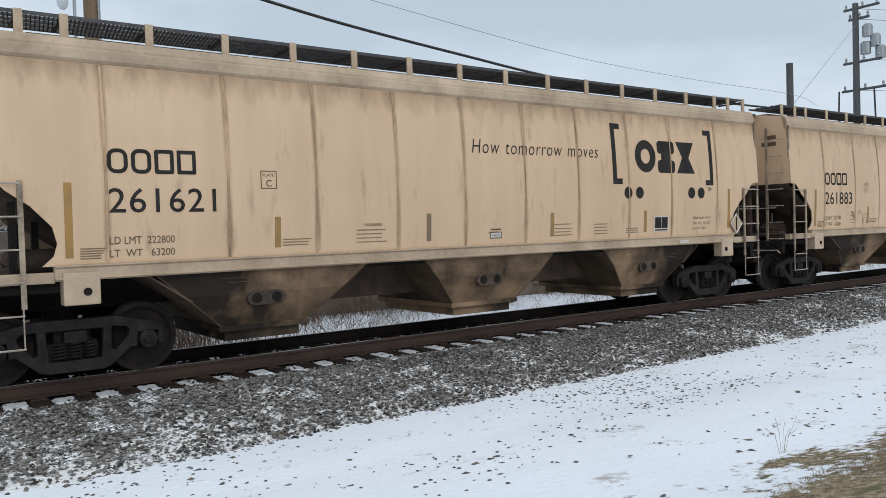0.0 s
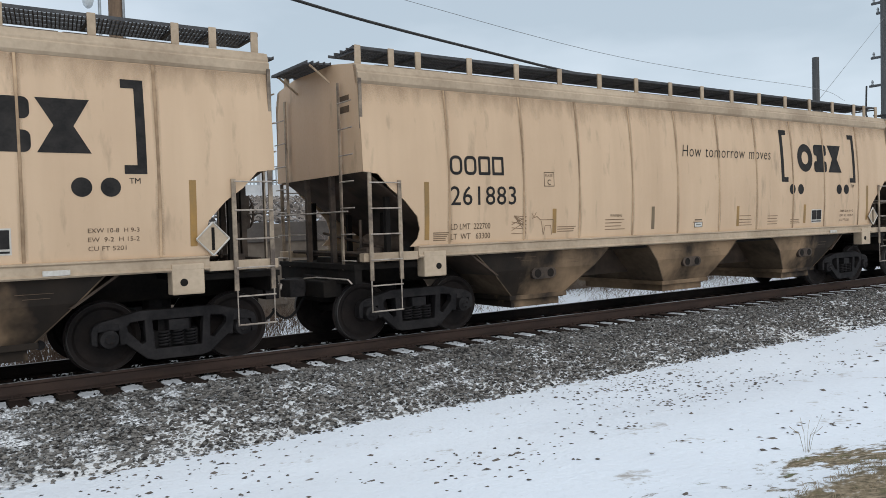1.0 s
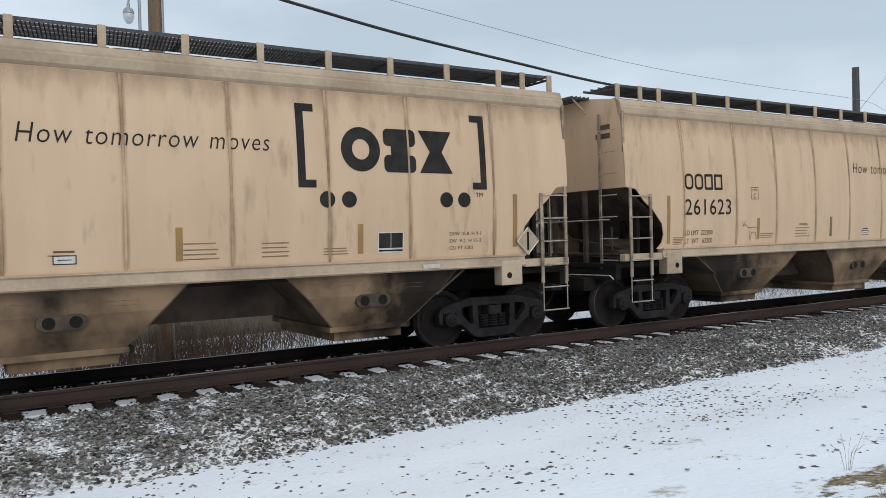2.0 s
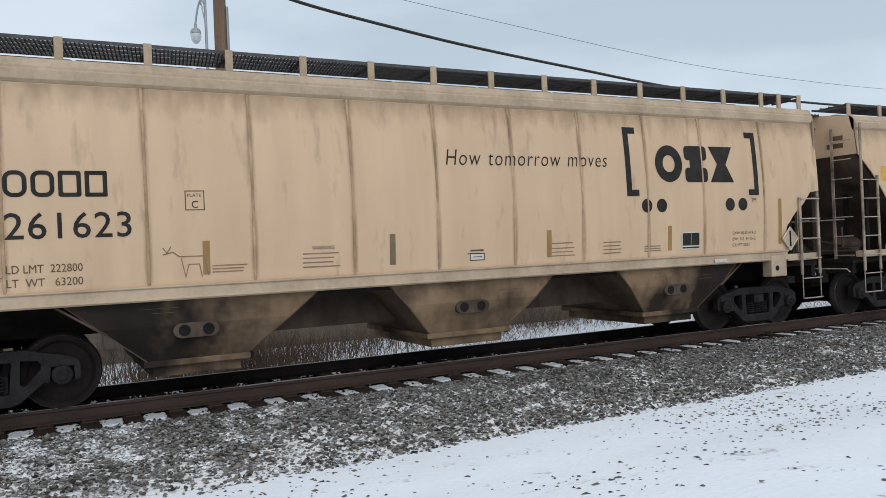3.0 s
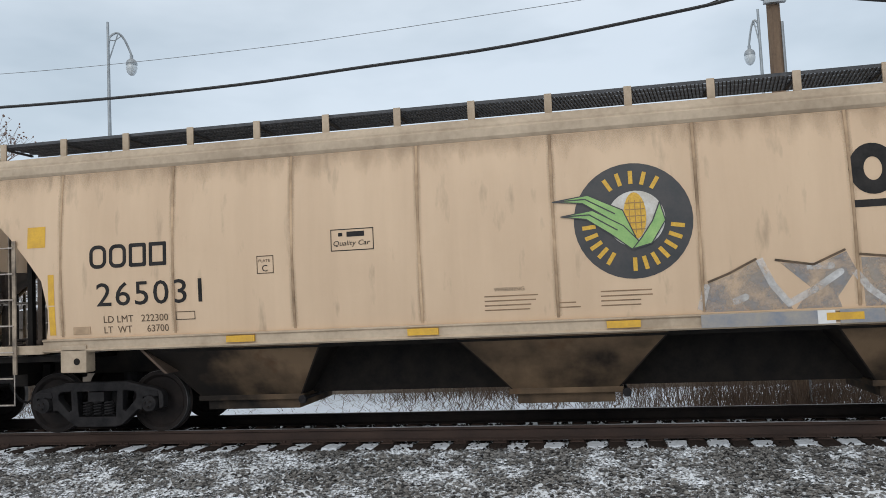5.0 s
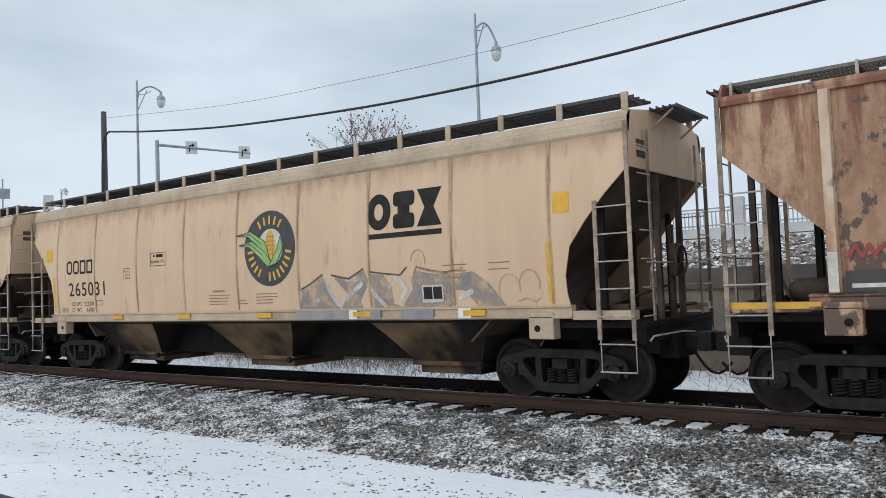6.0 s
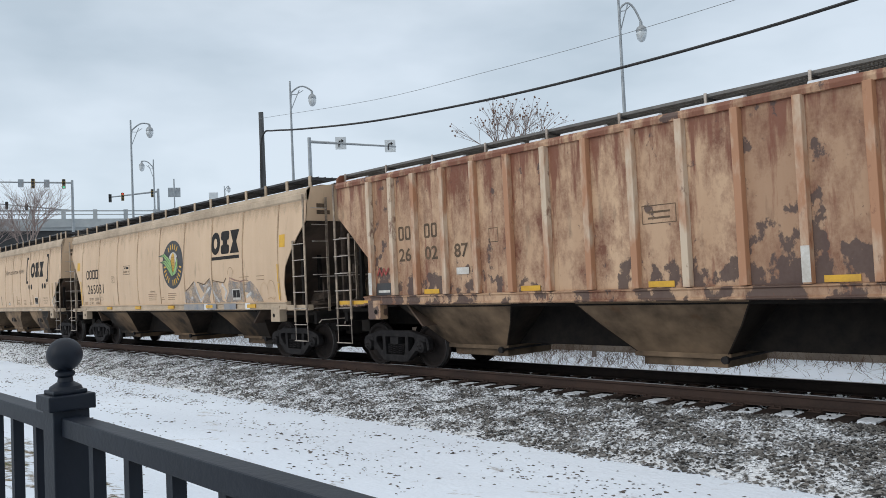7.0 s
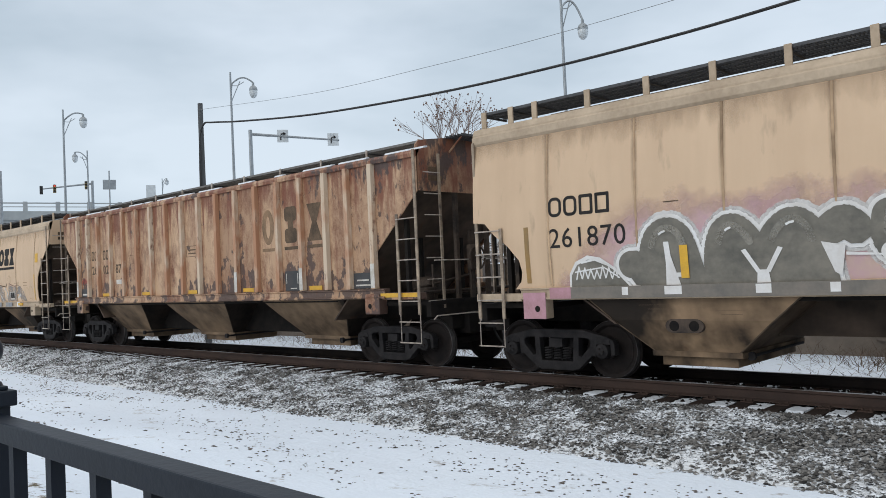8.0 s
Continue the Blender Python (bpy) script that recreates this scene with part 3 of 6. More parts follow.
def side_panel(spec, side):
    """One side sheet: it bulges at mid height and has an opening at each end over the trucks."""
    cut, half, top = spec["cut"], spec["half"], spec["chord"]
    levels = sorted({z for _, z in cut} | set(np.arange(1.6, top - 0.05, 0.15)) | {top})
    cz, cd = [z for _, z in cut], [d for d, _ in cut]
    xs = sorted(spec["ribs"])
    rows = []
    for z in levels:
        end = half - float(np.interp(z, cz, cd))
        rows.append([-end] + xs + [end])
    w, n = len(rows[0]), len(levels)
    g = Geo()
    for thick in (0.0, 0.02):
        g.v += [(x, side * (side_width(z, spec) - thick), z) for z, row in zip(levels, rows) for x in row]
    m = w * n
    for j in range(n - 1):
        for i in range(w - 1):
            q = (j * w + i, j * w + i + 1, (j + 1) * w + i + 1, (j + 1) * w + i)
            g.f += [q, tuple(k + m for k in reversed(q))]
    ring = [i for i in range(w)] + [j * w + w - 1 for j in range(1, n)] + [(n - 1) * w + i for i in range(w - 2, -1, -1)] + [j * w for j in range(n - 2, 0, -1)]
    g.f += [(a, a + m, b + m, b) for a, b in zip(ring, ring[1:] + ring[:1])]
    return g


def sideframe_mesh():
    """One casting: an arched top, bottom tension member, two window openings and the spring opening."""
    right = [(0.0, 0.79), (0.50, 0.79), (0.74, 0.73), (0.98, 0.68), (1.07, 0.63), (1.10, 0.56), (1.10, 0.40), (1.03, 0.37), (1.02, 0.56), (0.77, 0.56), (0.75, 0.36), (0.68, 0.37), (0.42, 0.15), (0.32, 0.12), (0.0, 0.12)]
    loops = [right + [(-x, z) for x, z in right[-2:0:-1]], [(-0.31, 0.27), (0.31, 0.27), (0.34, 0.65), (-0.34, 0.65)]]
    for e in (-1, 1):
        loops.append([(e * x, z) for x, z in ((0.44, 0.66), (0.62, 0.645), (0.66, 0.60), (0.65, 0.53), (0.48, 0.35), (0.43, 0.37))])
    bm = bmesh.new()
    for loop in loops:
        vs = [bm.verts.new((x, -0.07, z)) for x, z in loop]
        for a, b in zip(vs, vs[1:] + vs[:1]):
            bm.edges.new((a, b))
    bmesh.ops.triangle_fill(bm, use_beauty=True, use_dissolve=False, edges=bm.edges[:])
    out = bmesh.ops.extrude_face_region(bm, geom=bm.faces[:])
    bmesh.ops.translate(bm, vec=(0, 0.14, 0), verts=[v for v in out["geom"] if isinstance(v, bmesh.types.BMVert)])
    bmesh.ops.recalc_face_normals(bm, faces=bm.faces)
    sharp = [e for e in bm.edges if len(e.link_faces) == 2 and e.calc_face_angle() > 1.2]
    bmesh.ops.bevel(bm, geom=sharp, offset=0.014, segments=2, profile=0.6, affect="EDGES", clamp_overlap=True)
    me = bpy.data.meshes.new("sideframe")
    bm.to_mesh(me)
    bm.free()
    return me


def spring_mesh():
    turns = [(0.068 * math.cos(k * 0.6283), 0.068 * math.sin(k * 0.6283), 0.285 + 0.0042 * k) for k in range(51)]
    return Geo().tube(turns, 0.013, 5).mesh("coil_spring")


SIDEFRAME, SPRING = sideframe_mesh(), spring_mesh()
WHEEL = Geo().lathe([(0.08, -0.07), (0.13, -0.07), (0.16, -0.03), (0.36, -0.005), (0.40, -0.05), (0.457, -0.05), (0.462, 0.04), (0.485, 0.055), (0.485, 0.075),
                     (0.40, 0.075), (0.36, 0.03), (0.16, 0.02), (0.13, 0.06), (0.08, 0.06)], "y", 40).mesh("wheel", smooth=True)
TREAD = Geo().lathe([(0.452, -0.056), (0.4585, -0.05), (0.4625, 0.036), (0.452, 0.036)], "y", 40, caps=False).mesh("tread", smooth=True)
AXLE = Geo().rod((0, -1.02, 0), (0, 1.02, 0), 0.075, n=14).mesh("wheelset", smooth=True)
CAP = Geo().lathe([(0.0, -0.10), (0.055, -0.10), (0.075, -0.08), (0.115, -0.07), (0.125, 0.0), (0.125, 0.06), (0.0, 0.06)], "y", 18).mesh("bearing_cap", smooth=True)
BOLT = Geo()
for k in range(3):
    BOLT.rod((0.045 * math.cos(k * 2.094), -0.115, 0.045 * math.sin(k * 2.094)), (0.045 * math.cos(k * 2.094), -0.09, 0.045 * math.sin(k * 2.094)), 0.016, n=6)
BOLT = BOLT.mesh("cap_bolts")
ADAPTER = Geo().prism([(-0.14, 0.10), (0.14, 0.10), (0.12, 0.19), (-0.12, 0.19)], -0.08, 0.08).mesh("bearing_adapter", 0.01)
RUNG = Geo().rod((-0.27, 0, 0), (0.27, 0, 0), 0.011, n=6).mesh("rung")
END_RUNG = Geo().rod((0, -0.22, 0), (0, 0.22, 0), 0.011, n=6).mesh("rung")


def add_truck(car, x):
    truck = part("truck", Geo().box(-0.22, -0.88, 0.46, 0.22, 0.88, 0.68).box(-0.13, -1.09, 0.50, 0.13, 1.09, 0.64).rod((0, 0, 0.6), (0, 0, 0.86), 0.2, n=14).box(-0.30, -0.93, 0.2, 0.30, 0.93, 0.48), "truck", car, "sooty cast-steel truck with coil springs", at=(x, 0, 0))
    for s in (-1, 1):
        part("sideframe", SIDEFRAME, "truck", truck, at=(0, s * 1.0, 0))
        for sx in (-0.18, 0.0, 0.18):
            part("coil_spring", SPRING, "truck", truck, at=(sx, s * 1.02, 0))
        for a in (-0.89, 0.89):
            part("bearing_adapter", ADAPTER, "truck", truck, at=(a, s * 1.0, 0.457))
    for a in (-0.89, 0.89):
        ws = part("wheelset", AXLE, "wheel", car, "dark steel wheelset turning on the rails", at=(x + a, 0, WHEEL_R))
        for s in (-1, 1):
            turn = pose(0, s * 0.7525, 0, 0, 0, 0 if s < 0 else 180)
            part("wheel", WHEEL, "wheel", ws, at=turn)
            part("tread", TREAD, "tread", ws, at=turn)
            cap_at = pose(0, s * 1.05, 0, 0, 0, 0 if s < 0 else 180)
            part("bearing_cap", CAP, "truck", ws, at=cap_at)
            part("cap_bolts", BOLT, "wheel", ws, at=cap_at)


def grating_mesh(length, wide, name="running_board", pitch=0.05):
    g = Geo()
    for k in range(5):
        y = wide * k / 4
        g.box(-length / 2, y - 0.006, 0, length / 2, y + 0.006, 0.045)
    x = -length / 2
    while x < length / 2 - 0.12:
        g.add([(x, 0, 0.005), (x + 0.014, 0, 0.005), (x + 0.12 + 0.014, wide, 0.005), (x + 0.12, wide, 0.005),
               (x, 0, 0.035), (x + 0.014, 0, 0.035), (x + 0.12 + 0.014, wide, 0.035), (x + 0.12, wide, 0.035)],
              [(0, 3, 2, 1), (4, 5, 6, 7), (0, 1, 5, 4), (1, 2, 6, 5), (2, 3, 7, 6), (3, 0, 4, 7)])
        x += pitch
    return g.mesh(name)


def hopper_car(label, spec):
    """A covered hopper car, centred on its Empty at rail height, travelling along x."""
    car = thing("hopper_car", label, "freight car", (0, TRACK_Y, 0), "cars of the freight train")
    half, top, tx = spec["half"], spec["chord"], spec["truck"]
    paint, trim, sill = spec["paint"], spec["trim"], spec["sill"]
    wtop = side_width(top, spec)
    for side in (-1, 1):
        panel = part("side_sheet", side_panel(spec, side), paint, car, smooth=True)
        if spec["flat"]:
            rib = Geo()
            rib.prism([(-0.075, 0), (-0.055, side * 0.095), (0.055, side * 0.095), (0.075, 0)], 1.56, top - 0.02, "z")
            rib = rib.mesh("side_rib", 0.008)
        else:
            rib = Geo()
            zs = [1.5 + (top - 1.5) * k / 10 for k in range(11)]
            for a, b in zip(zs, zs[1:]):
                ya, yb = side * side_width(a, spec), side * side_width(b, spec)
                o = side * 0.009
                rib.add([(-0.02, ya, a), (0.02, ya, a), (0.012, ya + o, a), (-0.012, ya + o, a), (-0.02, yb, b), (0.02, yb, b), (0.012, yb + o, b), (-0.012, yb + o, b)],
                        [(0, 1, 2, 3), (4, 7, 6, 5), (0, 4, 5, 1), (1, 5, 6, 2), (2, 6, 7, 3), (3, 7, 4, 0)])
            rib = rib.mesh("weld_seam")
        if not spec["flat"]:
            stain = Geo()
            zs = [1.52 + (top - 1.54) * k / 10 for k in range(11)]
            for a, b in zip(zs, zs[1:]):
                ya, yb = side * (side_width(a, spec) + 0.0025), side * (side_width(b, spec) + 0.0025)
                stain.add([(-0.09, ya, a), (0.09, ya, a), (0.09, yb, b), (-0.09, yb, b)], [(0, 1, 2, 3)])
            stain = stain.mesh("seam_stain")
            for x in spec["ribs"]:
                part("seam_stain", stain, "seam_stain", panel, at=(x, 0, 0))
            drip = Geo()
            for k in range(10):
                x0, x1 = -half + 2 * half * k / 10, -half + 2 * half * (k + 1) / 10
                zs = [3.3 + (top - 3.33) * j / 3 for j in range(4)]
                for za, zb2 in zip(zs, zs[1:]):
                    ya, yb = side * (side_width(za, spec) + 0.002), side * (side_width(zb2, spec) + 0.002)
                    drip.add([(x0, ya, za), (x1, ya, za), (x1, yb, zb2), (x0, yb, zb2)], [(0, 1, 2, 3)])
            part("drip_stain", drip, "drip", panel, "ragged brown band under the top chord")
        for x in spec["ribs"]:
            part("side_rib" if spec["flat"] else "weld_seam", rib, "rib" if spec["flat"] else "seam", panel, at=(x, side * 1.52 if spec["flat"] else 0, 0))
        # top chord, a rounded bead under the eave
        if spec["flat"]:
            prof = [(wtop - 0.03, top - 0.03), (wtop + 0.05, top - 0.03), (wtop + 0.06, top + 0.04), (wtop + 0.02, top + 0.10), (wtop - 0.10, top + 0.12)]
        else:
            prof = [(wtop - 0.05, top - 0.02), (wtop + 0.012, top - 0.02), (wtop + 0.045, top + 0.02), (wtop + 0.045, top + 0.13), (wtop + 0.02, top + 0.15),
                    (wtop + 0.02, top + 0.18), (wtop - 0.02, top + 0.27), (wtop - 0.12, top + 0.30)]
        part("top_chord", Geo().prism([(side * y, z) for y, z in prof], -half, half, "x"), trim, car, bevel=0.006)
        part("side_sill", Geo().prism([(side * y, z) for y, z in ((1.44, sill), (1.575, sill), (1.60, sill + 0.02), (1.60, sill + 0.03), (1.57, sill + 0.05), (1.57, sill + 0.15), (1.60, sill + 0.17), (1.60, sill + 0.185), (1.50, sill + 0.20), (1.44, sill + 0.2))], -half + 0.95, half - 0.95, "x"), trim, car)
        for e in (-1, 1):
            x0, x1 = e * (half - 0.95), e * (half + 0.02)
            part("end_sill_beam", Geo().box(min(x0, x1), min(side * 1.42, side * 1.56), sill - 0.02, max(x0, x1), max(side * 1.42, side * 1.56), sill + 0.11), trim, car, bevel=0.012)
            plate = Geo().prism([(-0.21, 0), (0.21, 0), (0.21, 0.40), (-0.21, 0.40)], min(side * 1.38, side * 1.60), max(side * 1.38, side * 1.60))
            jack = part("jacking_pad", plate, trim, car, at=(e * tx, 0, sill - 0.30), bevel=0.02)
            # proud black disc in place of a hole, its shade put into the colour
            part("pad_hole", Geo().rod((0.0, side * 1.58, 0.16), (0.0, side * 1.606, 0.16), 0.05, n=14), "under", jack, at=(0.06 * -e, 0, 0))
            # ladder at the corner, its foot hanging below the sill
            full = spec["full_ladder"]
            lx = e * (half - (0.235 if full else 0.335))
            ladder = part("ladder", Geo().box(-0.03, -0.012, 0, 0.03, 0.012, (top + 0.1 if full else spec["ladder"] + 0.12) - sill + 0.3), "ladder", car, "grimy corner ladder with worn rungs", at=(e * (half + 0.01) if full else lx + e * 0.25, side * 1.61, sill - 0.3))
            foot_x = ladder.location.x
            if not full:
                part("corner_strip", Geo().box(-0.025, -0.012, 0, 0.025, 0.012, 0.75), "ladder", car, at=(e * (half - 0.02), side * (wtop + 0.05), top - 0.70))
            part("stile", Geo().box(-0.03, -0.012, 0.0, 0.03, 0.012, spec["ladder"] - sill + 0.3), "ladder", ladder, at=(lx - e * 0.27 - foot_x, 0, 0))
            foot = Geo().tube([(-0.26, 0, sill - 0.22), (-0.26, 0, 0.53), (0.26, 0, 0.53), (0.26, 0, sill - 0.22)], 0.012)
            part("stirrup", foot, "rung", ladder, at=(lx - foot_x, 0, -(sill - 0.3)))
            zr = 0.54
            while zr < spec["ladder"]:
                part("rung", RUNG, "rung", ladder, at=(lx - foot_x, side * 0.03, zr - (sill - 0.3)))
                zr += 0.385
            # end ladder round the corner
            end_l = part("end_ladder", Geo().box(-0.012, -0.03, 0, 0.012, 0.03, top - 1.1), "ladder", car, at=(e * (half + 0.07), side * 1.0, 1.15))
            for k in range(7):
                part("rung", END_RUNG, "rung", end_l, at=(e * 0.02, side * 0.22, 0.15 + k * 0.40))
    ct = spec["cut"][-1][1]
    for e in (-1, 1):
        flank = [(side_width(z, spec) - 0.004, z) for z in np.linspace(ct, top, 8)] + [(wtop, top + 0.2), (wtop - 0.10, top + 0.29)]
        g = Geo().prism([(-y, z) for y, z in flank[::-1]] + flank + [(0.7, top + 0.39), (-0.7, top + 0.39)], e * half - 0.03 * e, e * half, "x")
        part("end_sheet", g, paint, car)
        x0, x1 = e * (half - 0.03), e * (tx - 1.35)
        run = [(x0, ct + 0.04), (x1, 0.92), (x1 - e * 0.05, 0.92), (x0 - e * 0.06, ct + 0.04)]
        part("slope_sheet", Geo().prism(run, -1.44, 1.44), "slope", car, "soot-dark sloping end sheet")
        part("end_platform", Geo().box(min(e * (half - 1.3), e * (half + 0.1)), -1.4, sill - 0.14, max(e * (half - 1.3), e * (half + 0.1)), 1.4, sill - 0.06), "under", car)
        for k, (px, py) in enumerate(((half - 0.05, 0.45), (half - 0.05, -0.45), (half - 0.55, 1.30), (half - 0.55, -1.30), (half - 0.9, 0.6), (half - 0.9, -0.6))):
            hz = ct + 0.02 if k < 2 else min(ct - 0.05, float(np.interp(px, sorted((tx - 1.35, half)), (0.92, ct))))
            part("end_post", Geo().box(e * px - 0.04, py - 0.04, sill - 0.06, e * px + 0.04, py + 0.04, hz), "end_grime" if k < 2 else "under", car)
        part("brake_reservoir" if e > 0 else "brake_valve", Geo().lathe([(0.0, -0.35), (0.12, -0.33), (0.17, -0.25), (0.17, 0.25), (0.12, 0.33), (0.0, 0.35)], "y", 16), "end_grime", car, smooth=True, at=pose(e * (half - 0.85), -0.6, sill + 0.22, 0, 0, 80))
        # brake piping and a valve block crowd the platform
        for k, (a, b) in enumerate((((0.15, -1.30, 0.10), (0.15, 1.30, 0.10)), ((0.38, -1.25, 0.05), (0.38, 1.25, 0.05)), ((0.62, -1.1, 0.16), (0.2, 0.2, 0.42)), ((0.3, -0.9, 0.0), (0.3, -0.9, 0.62)))):
            part("brake_pipe", Geo().rod((e * (half - a[0]), a[1], sill + a[2]), (e * (half - b[0]), b[1], sill + b[2]), 0.03 if k < 2 else 0.022, n=8), "end_grime", car, smooth=True)
        part("valve_block", Geo().box(-0.14, -0.16, 0, 0.14, 0.16, 0.24).box(-0.09, -0.22, 0.06, 0.09, 0.22, 0.18), "end_grime", car, at=(e * (half - 0.42), -0.95, sill - 0.06), bevel=0.02)
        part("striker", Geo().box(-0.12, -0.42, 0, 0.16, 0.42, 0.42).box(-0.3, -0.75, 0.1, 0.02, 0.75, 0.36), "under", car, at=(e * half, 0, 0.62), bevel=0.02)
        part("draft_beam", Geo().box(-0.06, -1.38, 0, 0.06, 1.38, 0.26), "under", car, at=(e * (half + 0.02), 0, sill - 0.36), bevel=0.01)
        part("grab_rail", Geo().tube([(e * (half + 0.10), -1.25, 2.05), (e * (half + 0.10), 1.25, 2.05)], 0.013), "rung", car)
        if e > 0:
            rim = [(0.0, 0.23 * math.cos(2 * math.pi * k / 20), 0.23 * math.sin(2 * math.pi * k / 20)) for k in range(21)]
            wheel = part("brake_wheel", Geo().tube(rim, 0.018, 6), "end_grime", car, "sooty hand-brake wheel", at=(half + 0.16, -0.1, 2.08))
            for k in range(5):
                part("spoke", Geo().rod((0, 0, 0), (0, 0.22 * math.cos(k * 1.2566), 0.22 * math.sin(k * 1.2566)), 0.012, n=5), "end_grime", wheel)
            part("brake_housing", Geo().box(-0.14, -0.16, -0.24, -0.02, 0.16, 0.26), "end_grime", wheel, bevel=0.03)
            part("brake_mount", Geo().box(-0.18, -0.06, -0.9, -0.12, 0.06, 0.55), "end_grime", wheel, bevel=0.005)
        # coupler, air hose and uncoupling lever
        c = Geo().box(min(e * (half - 0.2), e * (half + 0.42)), -0.10, 0.76, max(e * (half - 0.2), e * (half + 0.42)), 0.10, 0.96)
        c.prism([(e * (half + 0.36), -0.20), (e * (spec["reach"] - 0.02), -0.17), (e * (spec["reach"] + 0.06), 0.05), (e * (half + 0.55), 0.20), (e * (half + 0.36), 0.16)], 0.72, 1.0, "z")
        coup = part("coupler", c, "truck", car, "sooty cast coupler", bevel=0.02)
        hose = [(e * (half + 0.05), 0.28, 0.86)] + [(e * (half + 0.1 + 0.62 * k / 6), 0.28, 0.86 - 0.52 * math.sin(math.pi * (0.05 + 0.72 * k / 6))) for k in range(1, 7)]
        part("air_hose", Geo().tube(hose, 0.022), "hose", coup)
        part("uncoupling_lever", Geo().tube([(e * (half + 0.12), -1.35, 0.95), (e * (half + 0.16), -1.30, 1.02), (e * (half + 0.2), -0.3, 1.02), (e * (half + 0.3), -0.05, 1.0)], 0.014), "rung", coup)
        # end walkway bracketed off the roof
        deck = part("end_walkway", grating_mesh(1.4, 0.40, "end_walkway"), "grating", car, at=pose(e * (half + 0.02) - (0.0 if e > 0 else 0.40), 0.0, top + 0.38, 0, 0, -90))
        for yy in (-0.6, 0.6):
            part("bracket", Geo().rod((0, yy, top + 0.12), (e * 0.34, yy, top + 0.38), 0.018, n=6), trim, car, at=(e * half, 0, 0))
        for zz, ww in ((3.72, 0.30), (3.56, 0.38)):
            part("end_print", Geo().box(min(e * (half + 0.001), e * (half + 0.004)), -1.22, zz, max(e * (half + 0.001), e * (half + 0.004)), -1.22 + ww, zz + 0.10), "ink_faded", car)
        add_truck(car, e * tx)
    # roof, hatch trough and running boards
    zr = top + 0.26 if not spec["flat"] else top + 0.10
    part("roof", Geo().prism([(-wtop + 0.08, zr), (-0.75, zr + 0.10), (0.75, zr + 0.10), (wtop - 0.08, zr), (wtop - 0.08, zr - 0.05), (-wtop + 0.08, zr - 0.05)], -half + 0.02, half - 0.02, "x"), "roof", car)
    wide, high = (0.31, zr + 0.17) if spec["flat"] else (0.46, top + spec["board"] - 0.01)
    hatch = Geo().box(-(2 * half - 1.8) / 18 + 0.015, -wide, 0, (2 * half - 1.8) / 18 - 0.015, wide, high - zr - 0.09).mesh("hatch_cover", 0.03)
    for k in range(9):
        part("hatch_cover", hatch, "roof", car, at=((k - 4) * (2 * half - 1.8) / 9, 0, zr + 0.09))
    zb = top + spec["board"]
    board = grating_mesh(2 * half - 0.1, 0.80)
    for side in (-1, 1):
        part("running_board", board, "board_grey" if spec["flat"] else "grating", car, "dark expanded-metal roof walkway", at=pose(0, side * 1.28, zb, 0, 0, 0 if side < 0 else 180))
        pw = 0.02 if spec["flat"] else 0.05
        post = Geo().box(-pw, -0.015, 0, pw, 0.015, zb - zr + 0.13).mesh("board_post", 0.004)
        leg = Geo().box(-0.02, 0, 0, 0.02, 0.6, 0.03).mesh("board_leg")
        n = spec["posts"]
        stations = mirror([0.51 + 1.02 * k for k in range(7)] + [7.13, 7.72]) if not spec["full_ladder"] else [-half + 0.1 + (2 * half - 0.2) * k / (n - 1) for k in range(n)]
        for x in stations:
            part("board_post", post, "tan_dirty" if not spec["flat"] else "rung", car, at=(x, side * (1.31 if not spec["flat"] else 1.33), zr - 0.08))
            part("board_leg", leg, "grating", car, at=pose(x, side * 1.28, zb - 0.04, 0, 0, 0 if side < 0 else 180))
    if spec["flat"]:
        rng = random.Random(17)
        x = -half + 0.4
        while x < half - 0.8:
            long = rng.uniform(0.25, 1.1)
            part("snow_line", Geo().prism([(-wtop - 0.02, top + 0.098), (-wtop + 0.10, top + 0.12), (-wtop + 0.08, top + 0.15), (-wtop, top + 0.135)], x, x + long, "x"), "tie_snow", car, bevel=0.006)
            x += long + rng.uniform(0.1, 0.9)
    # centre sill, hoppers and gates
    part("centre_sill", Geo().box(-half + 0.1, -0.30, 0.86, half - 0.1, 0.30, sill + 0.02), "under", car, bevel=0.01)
    # added panel behind the hopper gaps; black where it stands for their shade
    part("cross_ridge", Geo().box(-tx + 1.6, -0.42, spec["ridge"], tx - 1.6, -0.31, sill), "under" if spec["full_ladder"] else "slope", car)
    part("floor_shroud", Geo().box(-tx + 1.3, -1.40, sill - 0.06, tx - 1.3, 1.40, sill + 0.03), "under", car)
    wa, wb, wc = spec["bay_y"]
    for cx, ht, hb in spec["bays"]:
        g = Geo()
        v = []
        for z, h, wd in ((sill + 0.03, ht, wa), (0.98, ht - (ht - hb) * 0.42, wb), (0.50, hb, wc)):
            v += [(cx - h, -wd, z), (cx + h, -wd, z), (cx + h, wd, z), (cx - h, wd, z)]
        f = [(0, 3, 2, 1)[::-1], (8, 9, 10, 11)[::-1]]
        for a in (0, 4):
            f += [(a + i, a + (i + 1) % 4, a + 4 + (i + 1) % 4, a + 4 + i) for i in (0, 2)]
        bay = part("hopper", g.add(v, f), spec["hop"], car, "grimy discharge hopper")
        # sloping ends get a darker material, for soot plus the shade between hoppers
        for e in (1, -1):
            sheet = []
